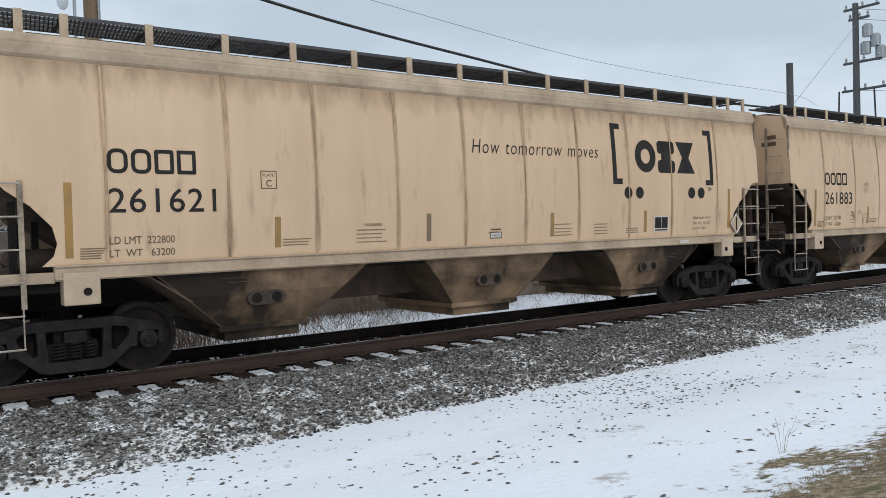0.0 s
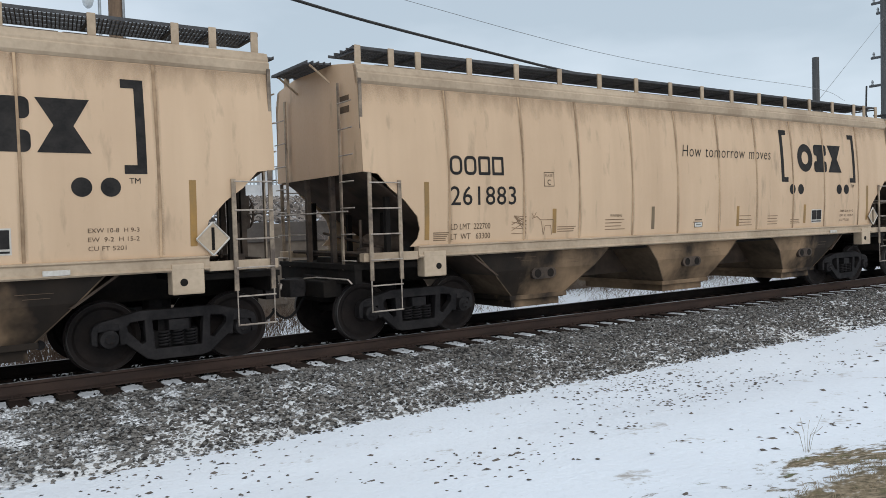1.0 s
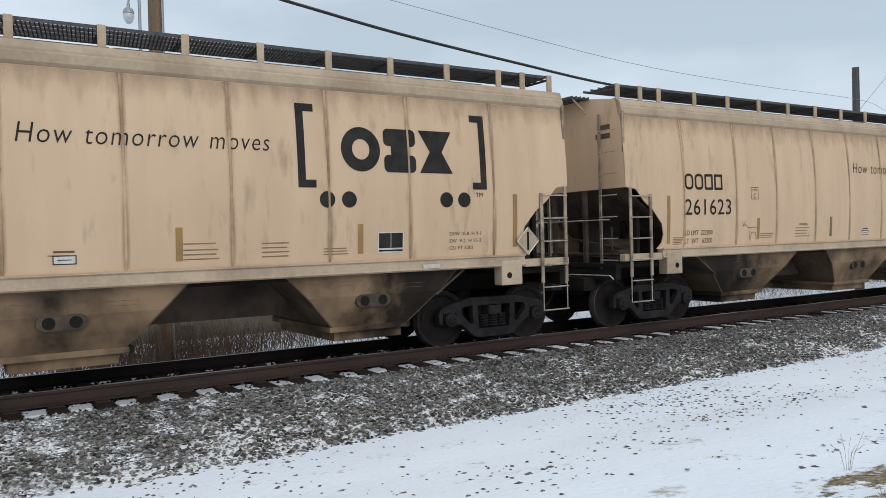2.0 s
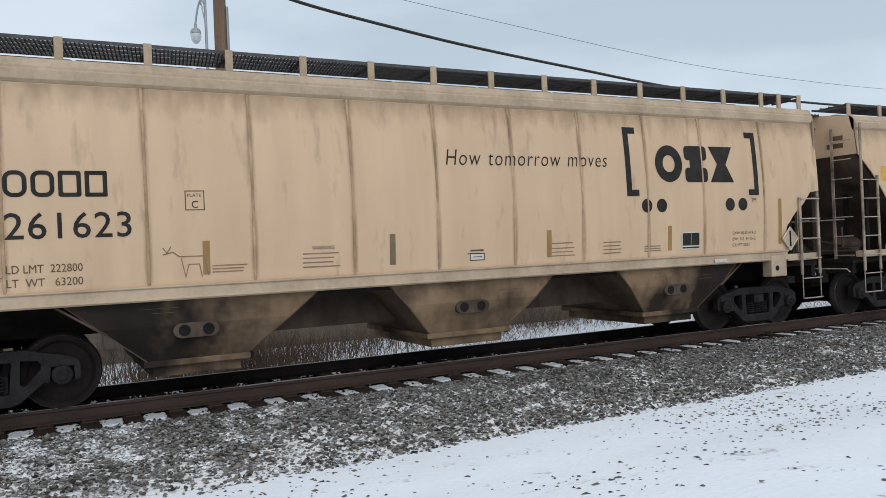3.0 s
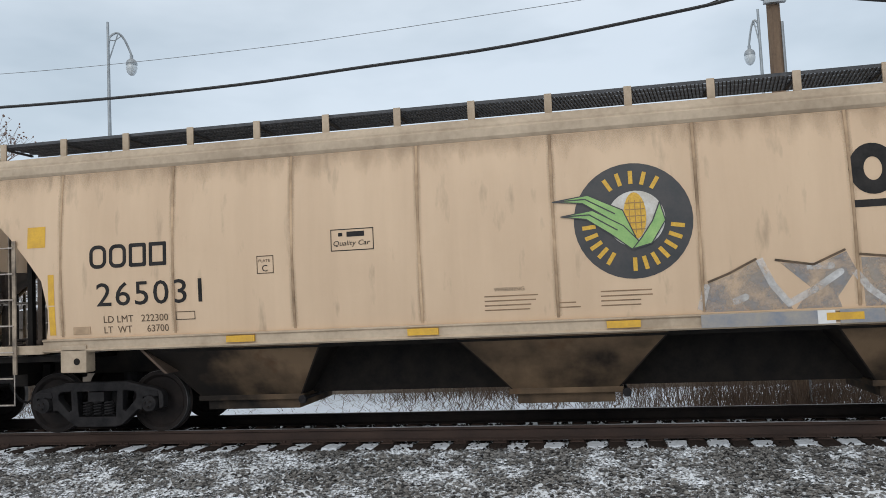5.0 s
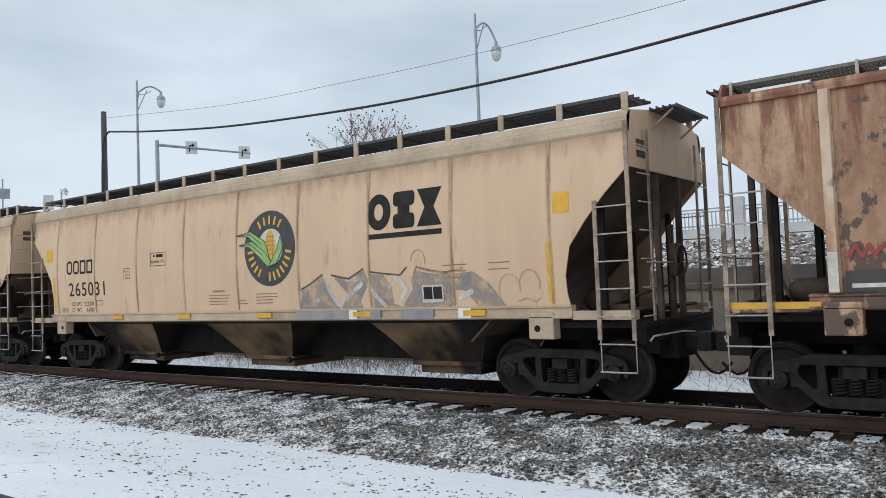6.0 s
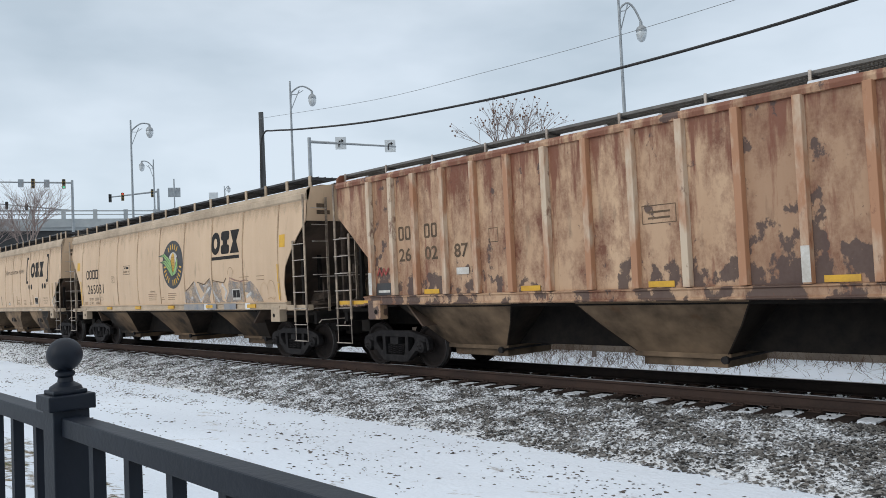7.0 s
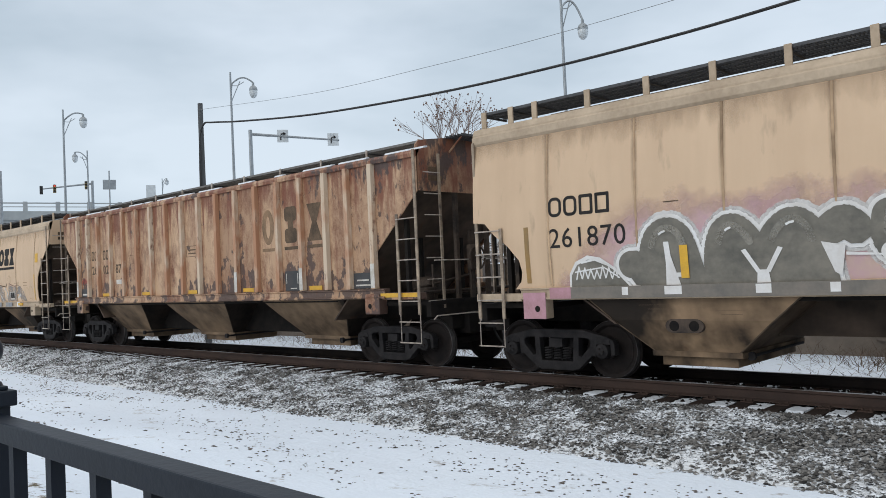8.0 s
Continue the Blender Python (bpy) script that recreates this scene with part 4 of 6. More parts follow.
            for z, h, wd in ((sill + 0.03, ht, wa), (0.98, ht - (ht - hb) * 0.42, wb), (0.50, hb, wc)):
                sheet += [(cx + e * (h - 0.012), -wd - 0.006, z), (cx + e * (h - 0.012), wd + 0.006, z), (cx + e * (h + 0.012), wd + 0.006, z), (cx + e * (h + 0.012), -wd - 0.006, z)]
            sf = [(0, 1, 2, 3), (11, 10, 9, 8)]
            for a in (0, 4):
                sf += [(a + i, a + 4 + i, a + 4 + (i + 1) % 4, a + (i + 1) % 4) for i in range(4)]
            part("slope_sheet", Geo().add(sheet, sf), spec["ends"], bay, "sooty sloping end sheet, shade between the hoppers in its colour")
        gate = Geo().box(cx - hb - 0.06, -wc - 0.02, 0.44, cx + hb + 0.06, wc + 0.02, 0.52).box(cx - hb + 0.05, -wc + 0.08, 0.30, cx + hb - 0.05, wc - 0.08, 0.45)
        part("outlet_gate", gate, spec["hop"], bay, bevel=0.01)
        part("gate_crank", Geo().rod((cx + hb + 0.1, -1.0, 0.46), (cx + hb + 0.1, 1.0, 0.46), 0.022).rod((cx + hb + 0.1, -1.02, 0.46), (cx + hb + 0.1, -0.96, 0.46), 0.06, n=10), "truck", bay)
        if not spec["full_ladder"]:
            rim = [(cx - 0.05 + (0.17 * (1 if math.cos(q) > 0 else -1)) + 0.12 * math.cos(q), 0.90 + 0.10 * math.sin(q)) for q in [2 * math.pi * k / 24 for k in range(24)]]
            pocket = part("vibrator_pocket", Geo().prism(rim, -1.412, -1.30), "end_grime", bay, "sooty oval vibrator bracket", bevel=0.008)
            # two black discs for the recesses, with their shade in the colour
            for dx in (-0.15, 0.15):
                part("bracket_hollow", Geo().rod((cx - 0.05 + dx, -1.418, 0.90), (cx - 0.05 + dx, -1.40, 0.90), 0.075, n=14), "under", pocket)
            small = Geo()
            for a, w, z in ((-0.75, 0.5, 1.20), (-0.6, 0.3, 1.14), (0.42, 0.42, 1.12), (0.5, 0.3, 1.06)):
                small.box(cx + a, -1.446 + (1.30 - z) * 0.14, z, cx + a + w, -1.436 + (1.30 - z) * 0.14, z + 0.012)
            part("stencil_bars", small, "ink_faded", bay)
    return car


def mirror(xs):
    return sorted([-x for x in xs] + list(xs))


TALL = dict(half=7.84, truck=6.6, chord=3.97, sill=1.30, reach=8.46, flat=False, hop="hopper", paint="tan", trim="tan_dirty", posts=16, ladder=2.5, board=0.54, full_ladder=False, ends="hopper_end_tan", bay_y=(1.45, 1.40, 1.18), ridge=0.70,
            ribs=mirror((0.67, 2.0, 3.4, 4.72, 6.28)), cut=((0.82, 1.48), (0.95, 1.60), (0.99, 1.75), (0.94, 1.95), (0.71, 2.2), (0.46, 2.38), (0.25, 2.60), (0.0, 2.63)),
            bays=((-4.1, 1.62, 0.62), (0.0, 1.47, 0.68), (4.2, 1.45, 0.62)))
BADGED = dict(TALL, hop="hopper_dark", board=0.52, full_ladder=True, ends="hopper_end", bay_y=(1.45, 1.16, 0.80), ridge=0.50, half=8.46, truck=7.0, reach=9.05, posts=17, ladder=2.95, ribs=mirror((1.8, 3.6, 5.4, 7.2)) + [0.0], chord=3.92, sill=1.28,
              cut=((0.98, 1.46), (1.02, 1.65), (1.03, 1.91), (0.94, 2.33), (0.68, 2.68), (0.37, 3.04), (0.0, 3.40)), bays=((-4.62, 1.35, 0.78), (0.0, 1.42, 0.72), (4.65, 1.32, 0.70)))
RIBBED = dict(TALL, hop="hopper_mid", board=0.27, full_ladder=True, ends="hopper_end", bay_y=(1.45, 1.12, 0.72), ridge=0.55, half=8.26, truck=6.95, reach=8.93, posts=12, ladder=2.95, flat=True, paint="rusty", trim="rusty", ribs=mirror([(k + 0.5) * 0.855 for k in range(7)] + [6.27, 7.02]), chord=4.02, sill=1.36,
              cut=((1.18, 1.55), (1.18, 2.28), (0.0, 3.36)), bays=((-4.75, 1.62, 0.78), (-0.25, 1.55, 0.78), (4.4, 1.5, 0.75)))


# ---- lettering and decals on the side that faces the camera ----
class Decal:
    """Flat shapes in (x, z) of a side sheet, laid just proud of it."""

    def __init__(self, spec, lift=0.004):
        self.spec, self.lift, self.g = spec, lift, Geo()

    def at(self, x, z):
        return (x, -(side_width(z, self.spec) + self.lift), z)

    def poly(self, pts):
        """Kept on the curved sheet: cut into slices by height, and no lower than the sill. Each piece lies a hair above the last."""
        pts = [(x, max(z, 1.49)) for x, z in pts]
        cuts = (1.0, 1.8, 2.1, 2.4, 2.7, 3.0, 3.3, 3.6, 5.0)
        for lo, hi in zip(cuts, cuts[1:]):
            out = pts
            for level, sign in ((lo, 1), (hi, -1)):
                kept = []
                for (x0, z0), (x1, z1) in zip(out, out[1:] + out[:1]):
                    a, b = sign * (z0 - level), sign * (z1 - level)
                    if a >= 0:
                        kept.append((x0, z0))
                    if a * b < 0:
                        k = a / (a - b)
                        kept.append((x0 + (x1 - x0) * k, level))
                out = kept
            if len(out) > 2 and max(z for _, z in out) - min(z for _, z in out) > 1e-4:
                self.g.add([self.at(*p) for p in out], [tuple(range(len(out)))])
        self.lift += 0.00002
        return self

    def rect(self, x0, z0, x1, z1):
        return self.poly([(x0, z0), (x1, z0), (x1, z1), (x0, z1)])

    def band(self, outer, inner):
        n = len(outer)
        self.g.add([self.at(*p) for p in outer] + [self.at(*p) for p in inner], [(i, (i + 1) % n, (i + 1) % n + n, i + n) for i in range(n)])
        return self

    def ring(self, cx, cz, rx, rz, t, n=28):
        arc = [(math.cos(2 * math.pi * i / n), math.sin(2 * math.pi * i / n)) for i in range(n)]
        return self.band([(cx + rx * a, cz + rz * b) for a, b in arc], [(cx + (rx - t) * a, cz + (rz - t) * b) for a, b in arc])

    def disc(self, cx, cz, rx, rz=None, n=24):
        rz = rz or rx
        return self.poly([(cx + rx * math.cos(2 * math.pi * i / n), cz + rz * math.sin(2 * math.pi * i / n)) for i in range(n)])

    def stroke(self, pts, t):
        for (a, b), (c, d) in zip(pts, pts[1:]):
            l = math.hypot(c - a, d - b) or 1
            u, w = -(d - b) / l * t / 2, (c - a) / l * t / 2
            self.poly([(a + u, b + w), (c + u, d + w), (c - u, d - w), (a - u, b - w)])
            self.disc(c, d, t / 2, n=10)
        return self

    def frame_box(self, x0, z0, x1, z1, t=0.012):
        return self.rect(x0, z0, x1, z0 + t).rect(x0, z1 - t, x1, z1).rect(x0, z0 + t, x0 + t, z1 - t).rect(x1 - t, z0 + t, x1, z1 - t)

    def put(self, name, material, car, label=""):
        ob = part(name, self.g, material, car, label)
        return ob


def words(text, x, z, height, car, spec, material="ink", width=None, slant=0.0, name="lettering", lift=0.005, bold=0.0, space=1.0):
    """Readable words in the built-in font, with their lower left corner at (x, z) on the side sheet."""
    curve = bpy.data.curves.new("words", "FONT")
    curve.body, curve.shear, curve.offset = text, slant, bold
    curve.resolution_u, curve.space_character, curve.space_word = 3, space, 1.25 if space > 1 else 1.0
    ob = bpy.data.objects.new("words", curve)
    scene.collection.objects.link(ob)
    bpy.context.view_layer.update()
    me = bpy.data.meshes.new_from_object(ob.evaluated_get(bpy.context.evaluated_depsgraph_get()))
    bpy.data.objects.remove(ob)
    co = np.empty(len(me.vertices) * 3)
    me.vertices.foreach_get("co", co)
    co = co.reshape(-1, 3)
    lo, hi = co.min(0), co.max(0)
    k = height / (hi[1] - lo[1])
    kx = k if width is None else width / (hi[0] - lo[0])
    px, pz = x + (co[:, 0] - lo[0]) * kx, z + (co[:, 1] - lo[1]) * k
    out = np.stack([px, [-(side_width(q, spec) + lift) for q in pz], pz], 1)
    me.vertices.foreach_set("co", out.ravel())
    me.materials.clear()
    if height < 0.2:
        return part(name, me, material, car, "black painted lettering" if material == "ink" else "")
    # large writing: every character is a piece of its own
    root = list(range(len(me.vertices)))

    def top_of(k):
        while root[k] != k:
            root[k] = root[root[k]]
            k = root[k]
        return k

    faces = [tuple(p.vertices) for p in me.polygons]
    for f in faces:
        for k in f[1:]:
            root[top_of(k)] = top_of(f[0])
    glyphs = {}
    for f in faces:
        glyphs.setdefault(top_of(f[0]), []).append(f)
    for group in glyphs.values():
        used = sorted({k for f in group for k in f})
        index = {k: i for i, k in enumerate(used)}
        glyph = bpy.data.meshes.new("character")
        glyph.from_pydata([tuple(out[k]) for k in used], [], [tuple(index[k] for k in f) for f in group])
        part("character", glyph, material, car, "black painted character" if material == "ink" else "")
    bpy.data.meshes.remove(me)


def bars(d, x0, x1, zs, h=0.018, ragged=0.2, seed=1):
    rng = random.Random(seed)
    for z in zs:
        d.rect(x0, z, x1 - (x1 - x0) * ragged * rng.random(), z + h)
    return d


def rounded(x0, z0, x1, z1, r, n=5):
    out = []
    for cx, cz, a0 in ((x1 - r, z1 - r, 0), (x0 + r, z1 - r, 90), (x0 + r, z0 + r, 180), (x1 - r, z0 + r, 270)):
        out += [(cx + r * math.cos(radians(a0 + 90 * k / n)), cz + r * math.sin(radians(a0 + 90 * k / n))) for k in range(n + 1)]
    return out


def wordmark(car, spec, x0, z0, x1, z1, material="ink"):
    """The railway's mark as plain shapes in its colour: a thick ring, a slotted block and a lozenge pair."""
    w, h = (x1 - x0) / 3.1, z1 - z0
    d = Decal(spec)
    d.ring(x0 + w * 0.5, z0 + h / 2, w * 0.52, h * 0.5, h * 0.27)
    a, b = x0 + w * 1.12, x0 + w * 2.02
    d.poly(rounded(a, z0, b, z0 + h * 0.40, h * 0.12)).poly(rounded(a, z0 + h * 0.60, b, z1, h * 0.12)).rect(a + w * 0.2, z0 + h * 0.40, b - w * 0.2, z0 + h * 0.60)
    a, b = x0 + w * 2.12, x1
    m = (a + b) / 2
    d.poly([(a, z0), (b, z0), (m + w * 0.18, z0 + h / 2), (m - w * 0.18, z0 + h / 2)])
    d.poly([(m - w * 0.18, z0 + h / 2), (m + w * 0.18, z0 + h / 2), (b, z1), (a, z1)])
    return d.put("painted_mark", material, car, "dark painted mark of plain shapes")


def reporting_mark(car, spec, x0, z0, x1, z1, material="ink"):
    """Four plain hollow blocks where the owner's initials stand."""
    w, h = (x1 - x0) / 4.3, z1 - z0
    t = h * 0.16
    d = Decal(spec)
    for k in range(4):
        a = x0 + 1.1 * w * k
        r = h * (0.4, 0.3, 0.1, 0.05)[k]
        d.band(rounded(a, z0, a + 0.95 * w, z1, min(r, 0.4 * w)), rounded(a + t, z0 + t, a + 0.95 * w - t, z1 - t, min(r, 0.4 * w) * 0.5))
    return d.put("reporting_mark", material, car, "black painted mark of plain hollow blocks")


def small_print(car, spec, places, material="ink_worn"):
    for k, (x0, x1, zs) in enumerate(places):
        bars(Decal(spec), x0, x1, zs, 0.016, 0.25, k).put("small_print", material, car)


def tall_lettering(car, number, limit, weight, full=True):
    S = TALL
    reporting_mark(car, S, -6.26, 2.60, -5.14, 2.91)
    words(number, -6.26, 2.11, 0.31, car, S, width=1.36, bold=0.004, space=1.06)
    if full:
        words("LD LMT  " + limit, -6.26, 1.72, 0.095, car, S, "ink_faded", 0.80)
        words("LT  WT   " + weight, -6.26, 1.56, 0.095, car, S, "ink_faded", 0.80)
        d = Decal(S).frame_box(-4.26, 2.42, -4.02, 2.67)
        d.put("plate_box", "ink_faded", car)
        words("C", -4.18, 2.45, 0.09, car, S)
        words("PLATE", -4.23, 2.59, 0.04, car, S, "ink_faded", 0.17)
    else:
        bars(Decal(S), -4.28, -4.04, (2.655,), 0.016).put("small_print", "ink_faded", car)
    for x, z0, z1, m in ((-6.72, 1.57, 2.48, "strip"), (-4.02, 1.60, 2.03, "strip"), (-1.42, 1.60, 2.04, "strip_dull"), (1.31, 1.59, 2.02, "strip"), (3.88, 1.6, 2.03, "strip"), (6.70, 1.62, 2.48, "strip")):
        Decal(S).rect(x - 0.045, z0, x + 0.045, z1).put("reflective_strip", m, car, "worn ochre reflective strip")
    if full:
        small_print(car, S, ((-3.95, -3.45, (1.62, 1.66, 1.70)), (-2.75, -2.2, (1.62, 1.68, 1.74, 1.80)), (-0.2, 0.1, (1.70,)), (1.36, 1.85, (1.60, 1.66, 1.72, 1.80)), (2.4, 2.8, (1.60, 1.66, 1.72, 1.78)), (3.3, 3.75, (1.60, 1.64, 1.68)), (-6.6, -6.3, (1.55, 1.58, 1.61, 1.64, 1.67))))
    if full:
        words("WARNING", -2.62, 1.86, 0.05, car, S, "ink_faded", 0.32)
        d = Decal(S).rect(-0.15, 1.60, 0.11, 1.71)
        d.put("white_label", "white", car)
        Decal(S, 0.006).frame_box(-0.15, 1.60, 0.11, 1.71, 0.012).rect(-0.10, 1.65, 0.06, 1.66).put("label_border", "ink", car)
        Decal(S).rect(-0.14, 1.74, 0.09, 1.765).put("small_print", "ink_faded", car)
        words("How tomorrow moves", -0.50, 3.04, 0.235, car, S, width=3.05, slant=0.2, bold=-0.008, space=1.12)
        wordmark(car, S, 3.62, 2.79, 5.50, 3.44)
        for x, e in ((2.94, 1), (6.14, -1)):
            d = Decal(S)
            d.rect(min(x, x + e * 0.115), 2.55, max(x, x + e * 0.115), 3.73)
            d.rect(min(x + e * 0.115, x + e * 0.27), 2.55, max(x + e * 0.115, x + e * 0.27), 2.66)
            d.rect(min(x + e * 0.115, x + e * 0.27), 3.62, max(x + e * 0.115, x + e * 0.27), 3.73)
            d.put("painted_bracket", "ink", car, "dark painted square bracket")
        for x in (3.37, 3.71, 5.37, 5.70):
            Decal(S).disc(x, 2.385, 0.118).put("painted_dot", "ink", car, "dark painted dot")
        words("TM", 5.92, 2.43, 0.07, car, S)
        d = Decal(S).rect(4.16, 1.60, 4.60, 1.91)
        d.put("white_label", "white", car)
        d = Decal(S, 0.006).rect(4.18, 1.67, 4.375, 1.89).rect(4.385, 1.67, 4.58, 1.89).rect(4.18, 1.62, 4.58, 1.645)
        d.put("label_panel", "ink", car)
        words("EXW 10-8  H 9-3", 5.42, 1.83, 0.055, car, S, "ink_faded", 0.60)
        words("EW  9-2  H 15-2", 5.42, 1.72, 0.055, car, S, "ink_faded", 0.60)
        words("CU FT 5201", 5.42, 1.61, 0.055, car, S, "ink_faded", 0.44)
    # placard holder in front of the far end's opening
    x, z, r = S["half"] - 0.90, 1.71, 0.22
    dia = Geo().prism([(x - r, z), (x, z - r), (x + r, z), (x, z + r)], -1.60, -1.59)
    holder = part("placard_holder", dia, "tan_dirty", car, "diamond-shaped placard holder")
    for a in range(4):
        p, q = [(x + r * math.cos(math.pi / 2 * k), z + r * math.sin(math.pi / 2 * k)) for k in (a, a + 1)]
        part("placard_rim", Geo().tube([(p[0], -1.603, p[1]), (q[0], -1.603, q[1])], 0.012, 4), "white", holder)
    part("placard_bar", Geo().box(x - 0.02, -1.606, z - 0.15, x + 0.02, -1.601, z + 0.15), "under", holder)
    d = Geo().box(4.9, -1.612, 1.335, 5.2, -1.60, 1.40)
    part("sill_tag", d, "white", car, bevel=0.004)


def build_train():
    cars = {}
    body = hopper_car("tan covered hopper car with dark lettering and sooty hoppers", TALL)
    clones = [body] + [copy_thing(body, pose(0, TRACK_Y, 0)) for _ in range(3)]
    for key, ob, num, lim, wt in zip(("first", "second", "third", "sprayed"), clones, ("261621", "261883", "261623", "261870"), ("222800", "222700", "222800", "222800"), ("63200", "63300", "63200", "63200")):
        cars[key] = ob
        tall_lettering(ob, num, lim, wt, key != "sprayed")
    graffiti_long(tagged(cars["sprayed"], "tan covered hopper car with large grey and pink graffiti"))
    sketches(cars["second"], ((-5.05, 1.62), (-4.55, 1.62)))
    sketches(cars["third"], ((-4.55, 1.62),))
    cars["badge"] = badge_car()
    cars["ribbed"] = ribbed_car()
    for key, ob in cars.items():
        ob.matrix_basis = pose(CARS_X[key] + RUN[0][1], TRACK_Y, 0)
    return cars


def sketches(car, places):
    """Thin chalk drawings of an animal and a scribble."""
    for k, (x, z) in enumerate(places):
        d = Decal(TALL)
        if k == len(places) - 1:
            d.stroke([(x, z + 0.25), (x + 0.12, z + 0.28), (x + 0.2, z + 0.22), (x + 0.5, z + 0.22), (x + 0.55, z - 0.02)], 0.014)
            d.stroke([(x + 0.22, z + 0.2), (x + 0.27, z - 0.04), (x + 0.31, z + 0.12), (x + 0.44, z + 0.12), (x + 0.47, z - 0.04)], 0.012)
            d.stroke([(x, z + 0.34), (x + 0.05, z + 0.27), (x + 0.1, z + 0.35)], 0.012)
        else:
            for a in range(5):
                d.stroke([(x + 0.05, z + 0.05 * a), (x + 0.38, z + 0.07 * ((a * 3) % 5)), (x + 0.1, z + 0.3)], 0.012)
        d.put("chalk_sketch", "ink_worn", car)


def graffiti_long(car):
    """Fat rounded letters-like shapes in grey with white outlines over a pink haze."""
    S = TALL
    letters = [[(-4.50, 1.45), (-4.52, 1.85), (-4.44, 2.16), (-4.26, 2.27), (-4.06, 2.18), (-3.96, 1.85), (-3.86, 1.45)], [(-4.84, 1.80), (-4.76, 1.82), (-4.62, 1.62)],
               [(-3.52, 1.45), (-3.53, 1.85), (-3.46, 2.15), (-3.32, 2.25), (-3.16, 2.14), (-2.93, 1.74), (-2.74, 2.12), (-2.54, 2.27), (-2.36, 2.18), (-2.26, 1.85), (-2.20, 1.45)],
               [(-2.06, 2.14), (-1.92, 2.24), (-1.80, 2.12)], [(-1.42, 2.25), (-1.46, 1.95), (-1.22, 1.75), (-0.98, 1.60), (-1.15, 1.46)],
               [(-0.5, 1.46), (-0.45, 2.0), (-0.2, 2.22), (0.15, 2.2), (0.35, 1.9), (0.4, 1.46)], [(0.95, 2.2), (1.0, 1.7), (1.3, 1.52), (1.6, 1.7), (1.7, 2.2)],
               [(2.2, 1.46), (2.25, 2.1), (2.5, 2.25), (2.8, 1.8), (3.1, 2.25), (3.35, 2.1), (3.4, 1.46)]]

    def flowing(pts):
        """The same line with rounded turns."""
        for _ in range(2):
            out = [pts[0]]
            for (a, b), (c, d) in zip(pts, pts[1:]):
                out += [(a * 0.75 + c * 0.25, b * 0.75 + d * 0.25), (a * 0.25 + c * 0.75, b * 0.25 + d * 0.75)]
            pts = out + [pts[-1]]
        return pts

    halo, mist, out, fill, light, shine = Decal(S, 0.003), Decal(S, 0.005), Decal(S, 0.014), Decal(S, 0.023), Decal(S, 0.036), Decal(S, 0.039)
    gaps = Decal(S, 0.033)
    # the feet of the arches are filled in solid
    for block in ([(-4.5, 1.49), (-3.86, 1.49), (-4.0, 2.1), (-4.45, 2.1)], [(-3.52, 1.49), (-2.95, 1.49), (-2.95, 1.75), (-3.2, 2.1), (-3.48, 2.1)], [(-2.92, 1.49), (-2.2, 1.49), (-2.3, 2.1), (-2.7, 2.1), (-2.92, 1.75)], [(-0.5, 1.49), (0.4, 1.49), (0.3, 2.1), (-0.4, 2.1)]):
        fill.poly(block)
    for pts in letters:
        pts = flowing(pts)
        mist.stroke(pts, 0.60).disc(*pts[0], 0.30)
        out.stroke(pts, 0.50).disc(*pts[0], 0.25)
        fill.stroke(pts, 0.395).disc(*pts[0], 0.197)
        if len(pts) > 15:
            upper = [q for q in pts if q[1] > 1.95]
            for arch in ([q for q in upper if q[0] < -2.9], [q for q in upper if q[0] >= -2.9]):
                light.stroke([(a, b + 0.045) for a, b in arch], 0.10)
                shine.stroke([(a + 0.01, b + 0.005) for a, b in arch[len(arch) // 3: len(arch) // 3 + 3]], 0.03)
    halo.rect(-6.3, 1.505, 3.9, 2.95)
    halo.put("spray_haze", "spray_pink", car, "pink spray-paint haze")
    mist.put("spray_haze", "spray_mist", car, "white spray mist")
    out.put("spray_outline", "spray_white", car, "white spray outline")
    fill.put("spray_fill", "spray_grey", car, "grey rounded shapes of spray paint")
    # white counters left inside the shapes
    for quad in (((-4.30, 1.49), (-4.08, 1.49), (-4.20, 1.9), (-4.22, 2.10), (-4.30, 2.10), (-4.28, 1.8)), ((-4.22, 1.60), (-3.98, 1.60), (-3.98, 1.66), (-4.20, 1.66)),
                 ((-3.02, 1.49), (-2.84, 1.49), (-2.86, 1.66), (-3.00, 1.66)), ((-3.20, 1.92), (-3.14, 1.94), (-2.97, 1.66), (-3.01, 1.62)), ((-2.72, 1.95), (-2.66, 1.93), (-2.84, 1.62), (-2.89, 1.65)),
                 ((-2.20, 1.98), (-1.92, 1.92), (-1.98, 1.55), (-2.06, 1.60)), ((-1.92, 1.84), (-1.50, 1.80), (-1.50, 1.78), (-1.92, 1.80)), ((-0.12, 1.49), (0.08, 1.49), (0.04, 1.9), (-0.08, 1.9)), ((2.7, 1.49), (2.9, 1.49), (2.82, 1.7))):
        gaps.poly(list(quad))
    gaps.disc(-1.42, 1.82, 0.12, 0.12)
    gaps.put("spray_gap", "spray_white", car)
    light.put("spray_shading", "spray_sheen", car, "paler grey shading along the arches")
    shine.put("spray_shine", "spray_white", car)
    for x0, x1 in ((-6.3, -5.9), (-5.9, 3.9)):
        part("sill_spray", Geo().box(x0 + 0.002, -1.604, 1.318, x1, -1.6005, 1.492), "spray_pink_solid" if x1 < -5.5 else "spray_sill", car)
    dome = [(-5.94, 1.49), (-5.92, 1.70), (-5.80, 1.88), (-5.58, 1.97), (-5.36, 1.93), (-5.10, 1.76), (-4.86, 1.49)]
    Decal(S, 0.0145).poly(dome).put("spray_blob", "spray_white", car)
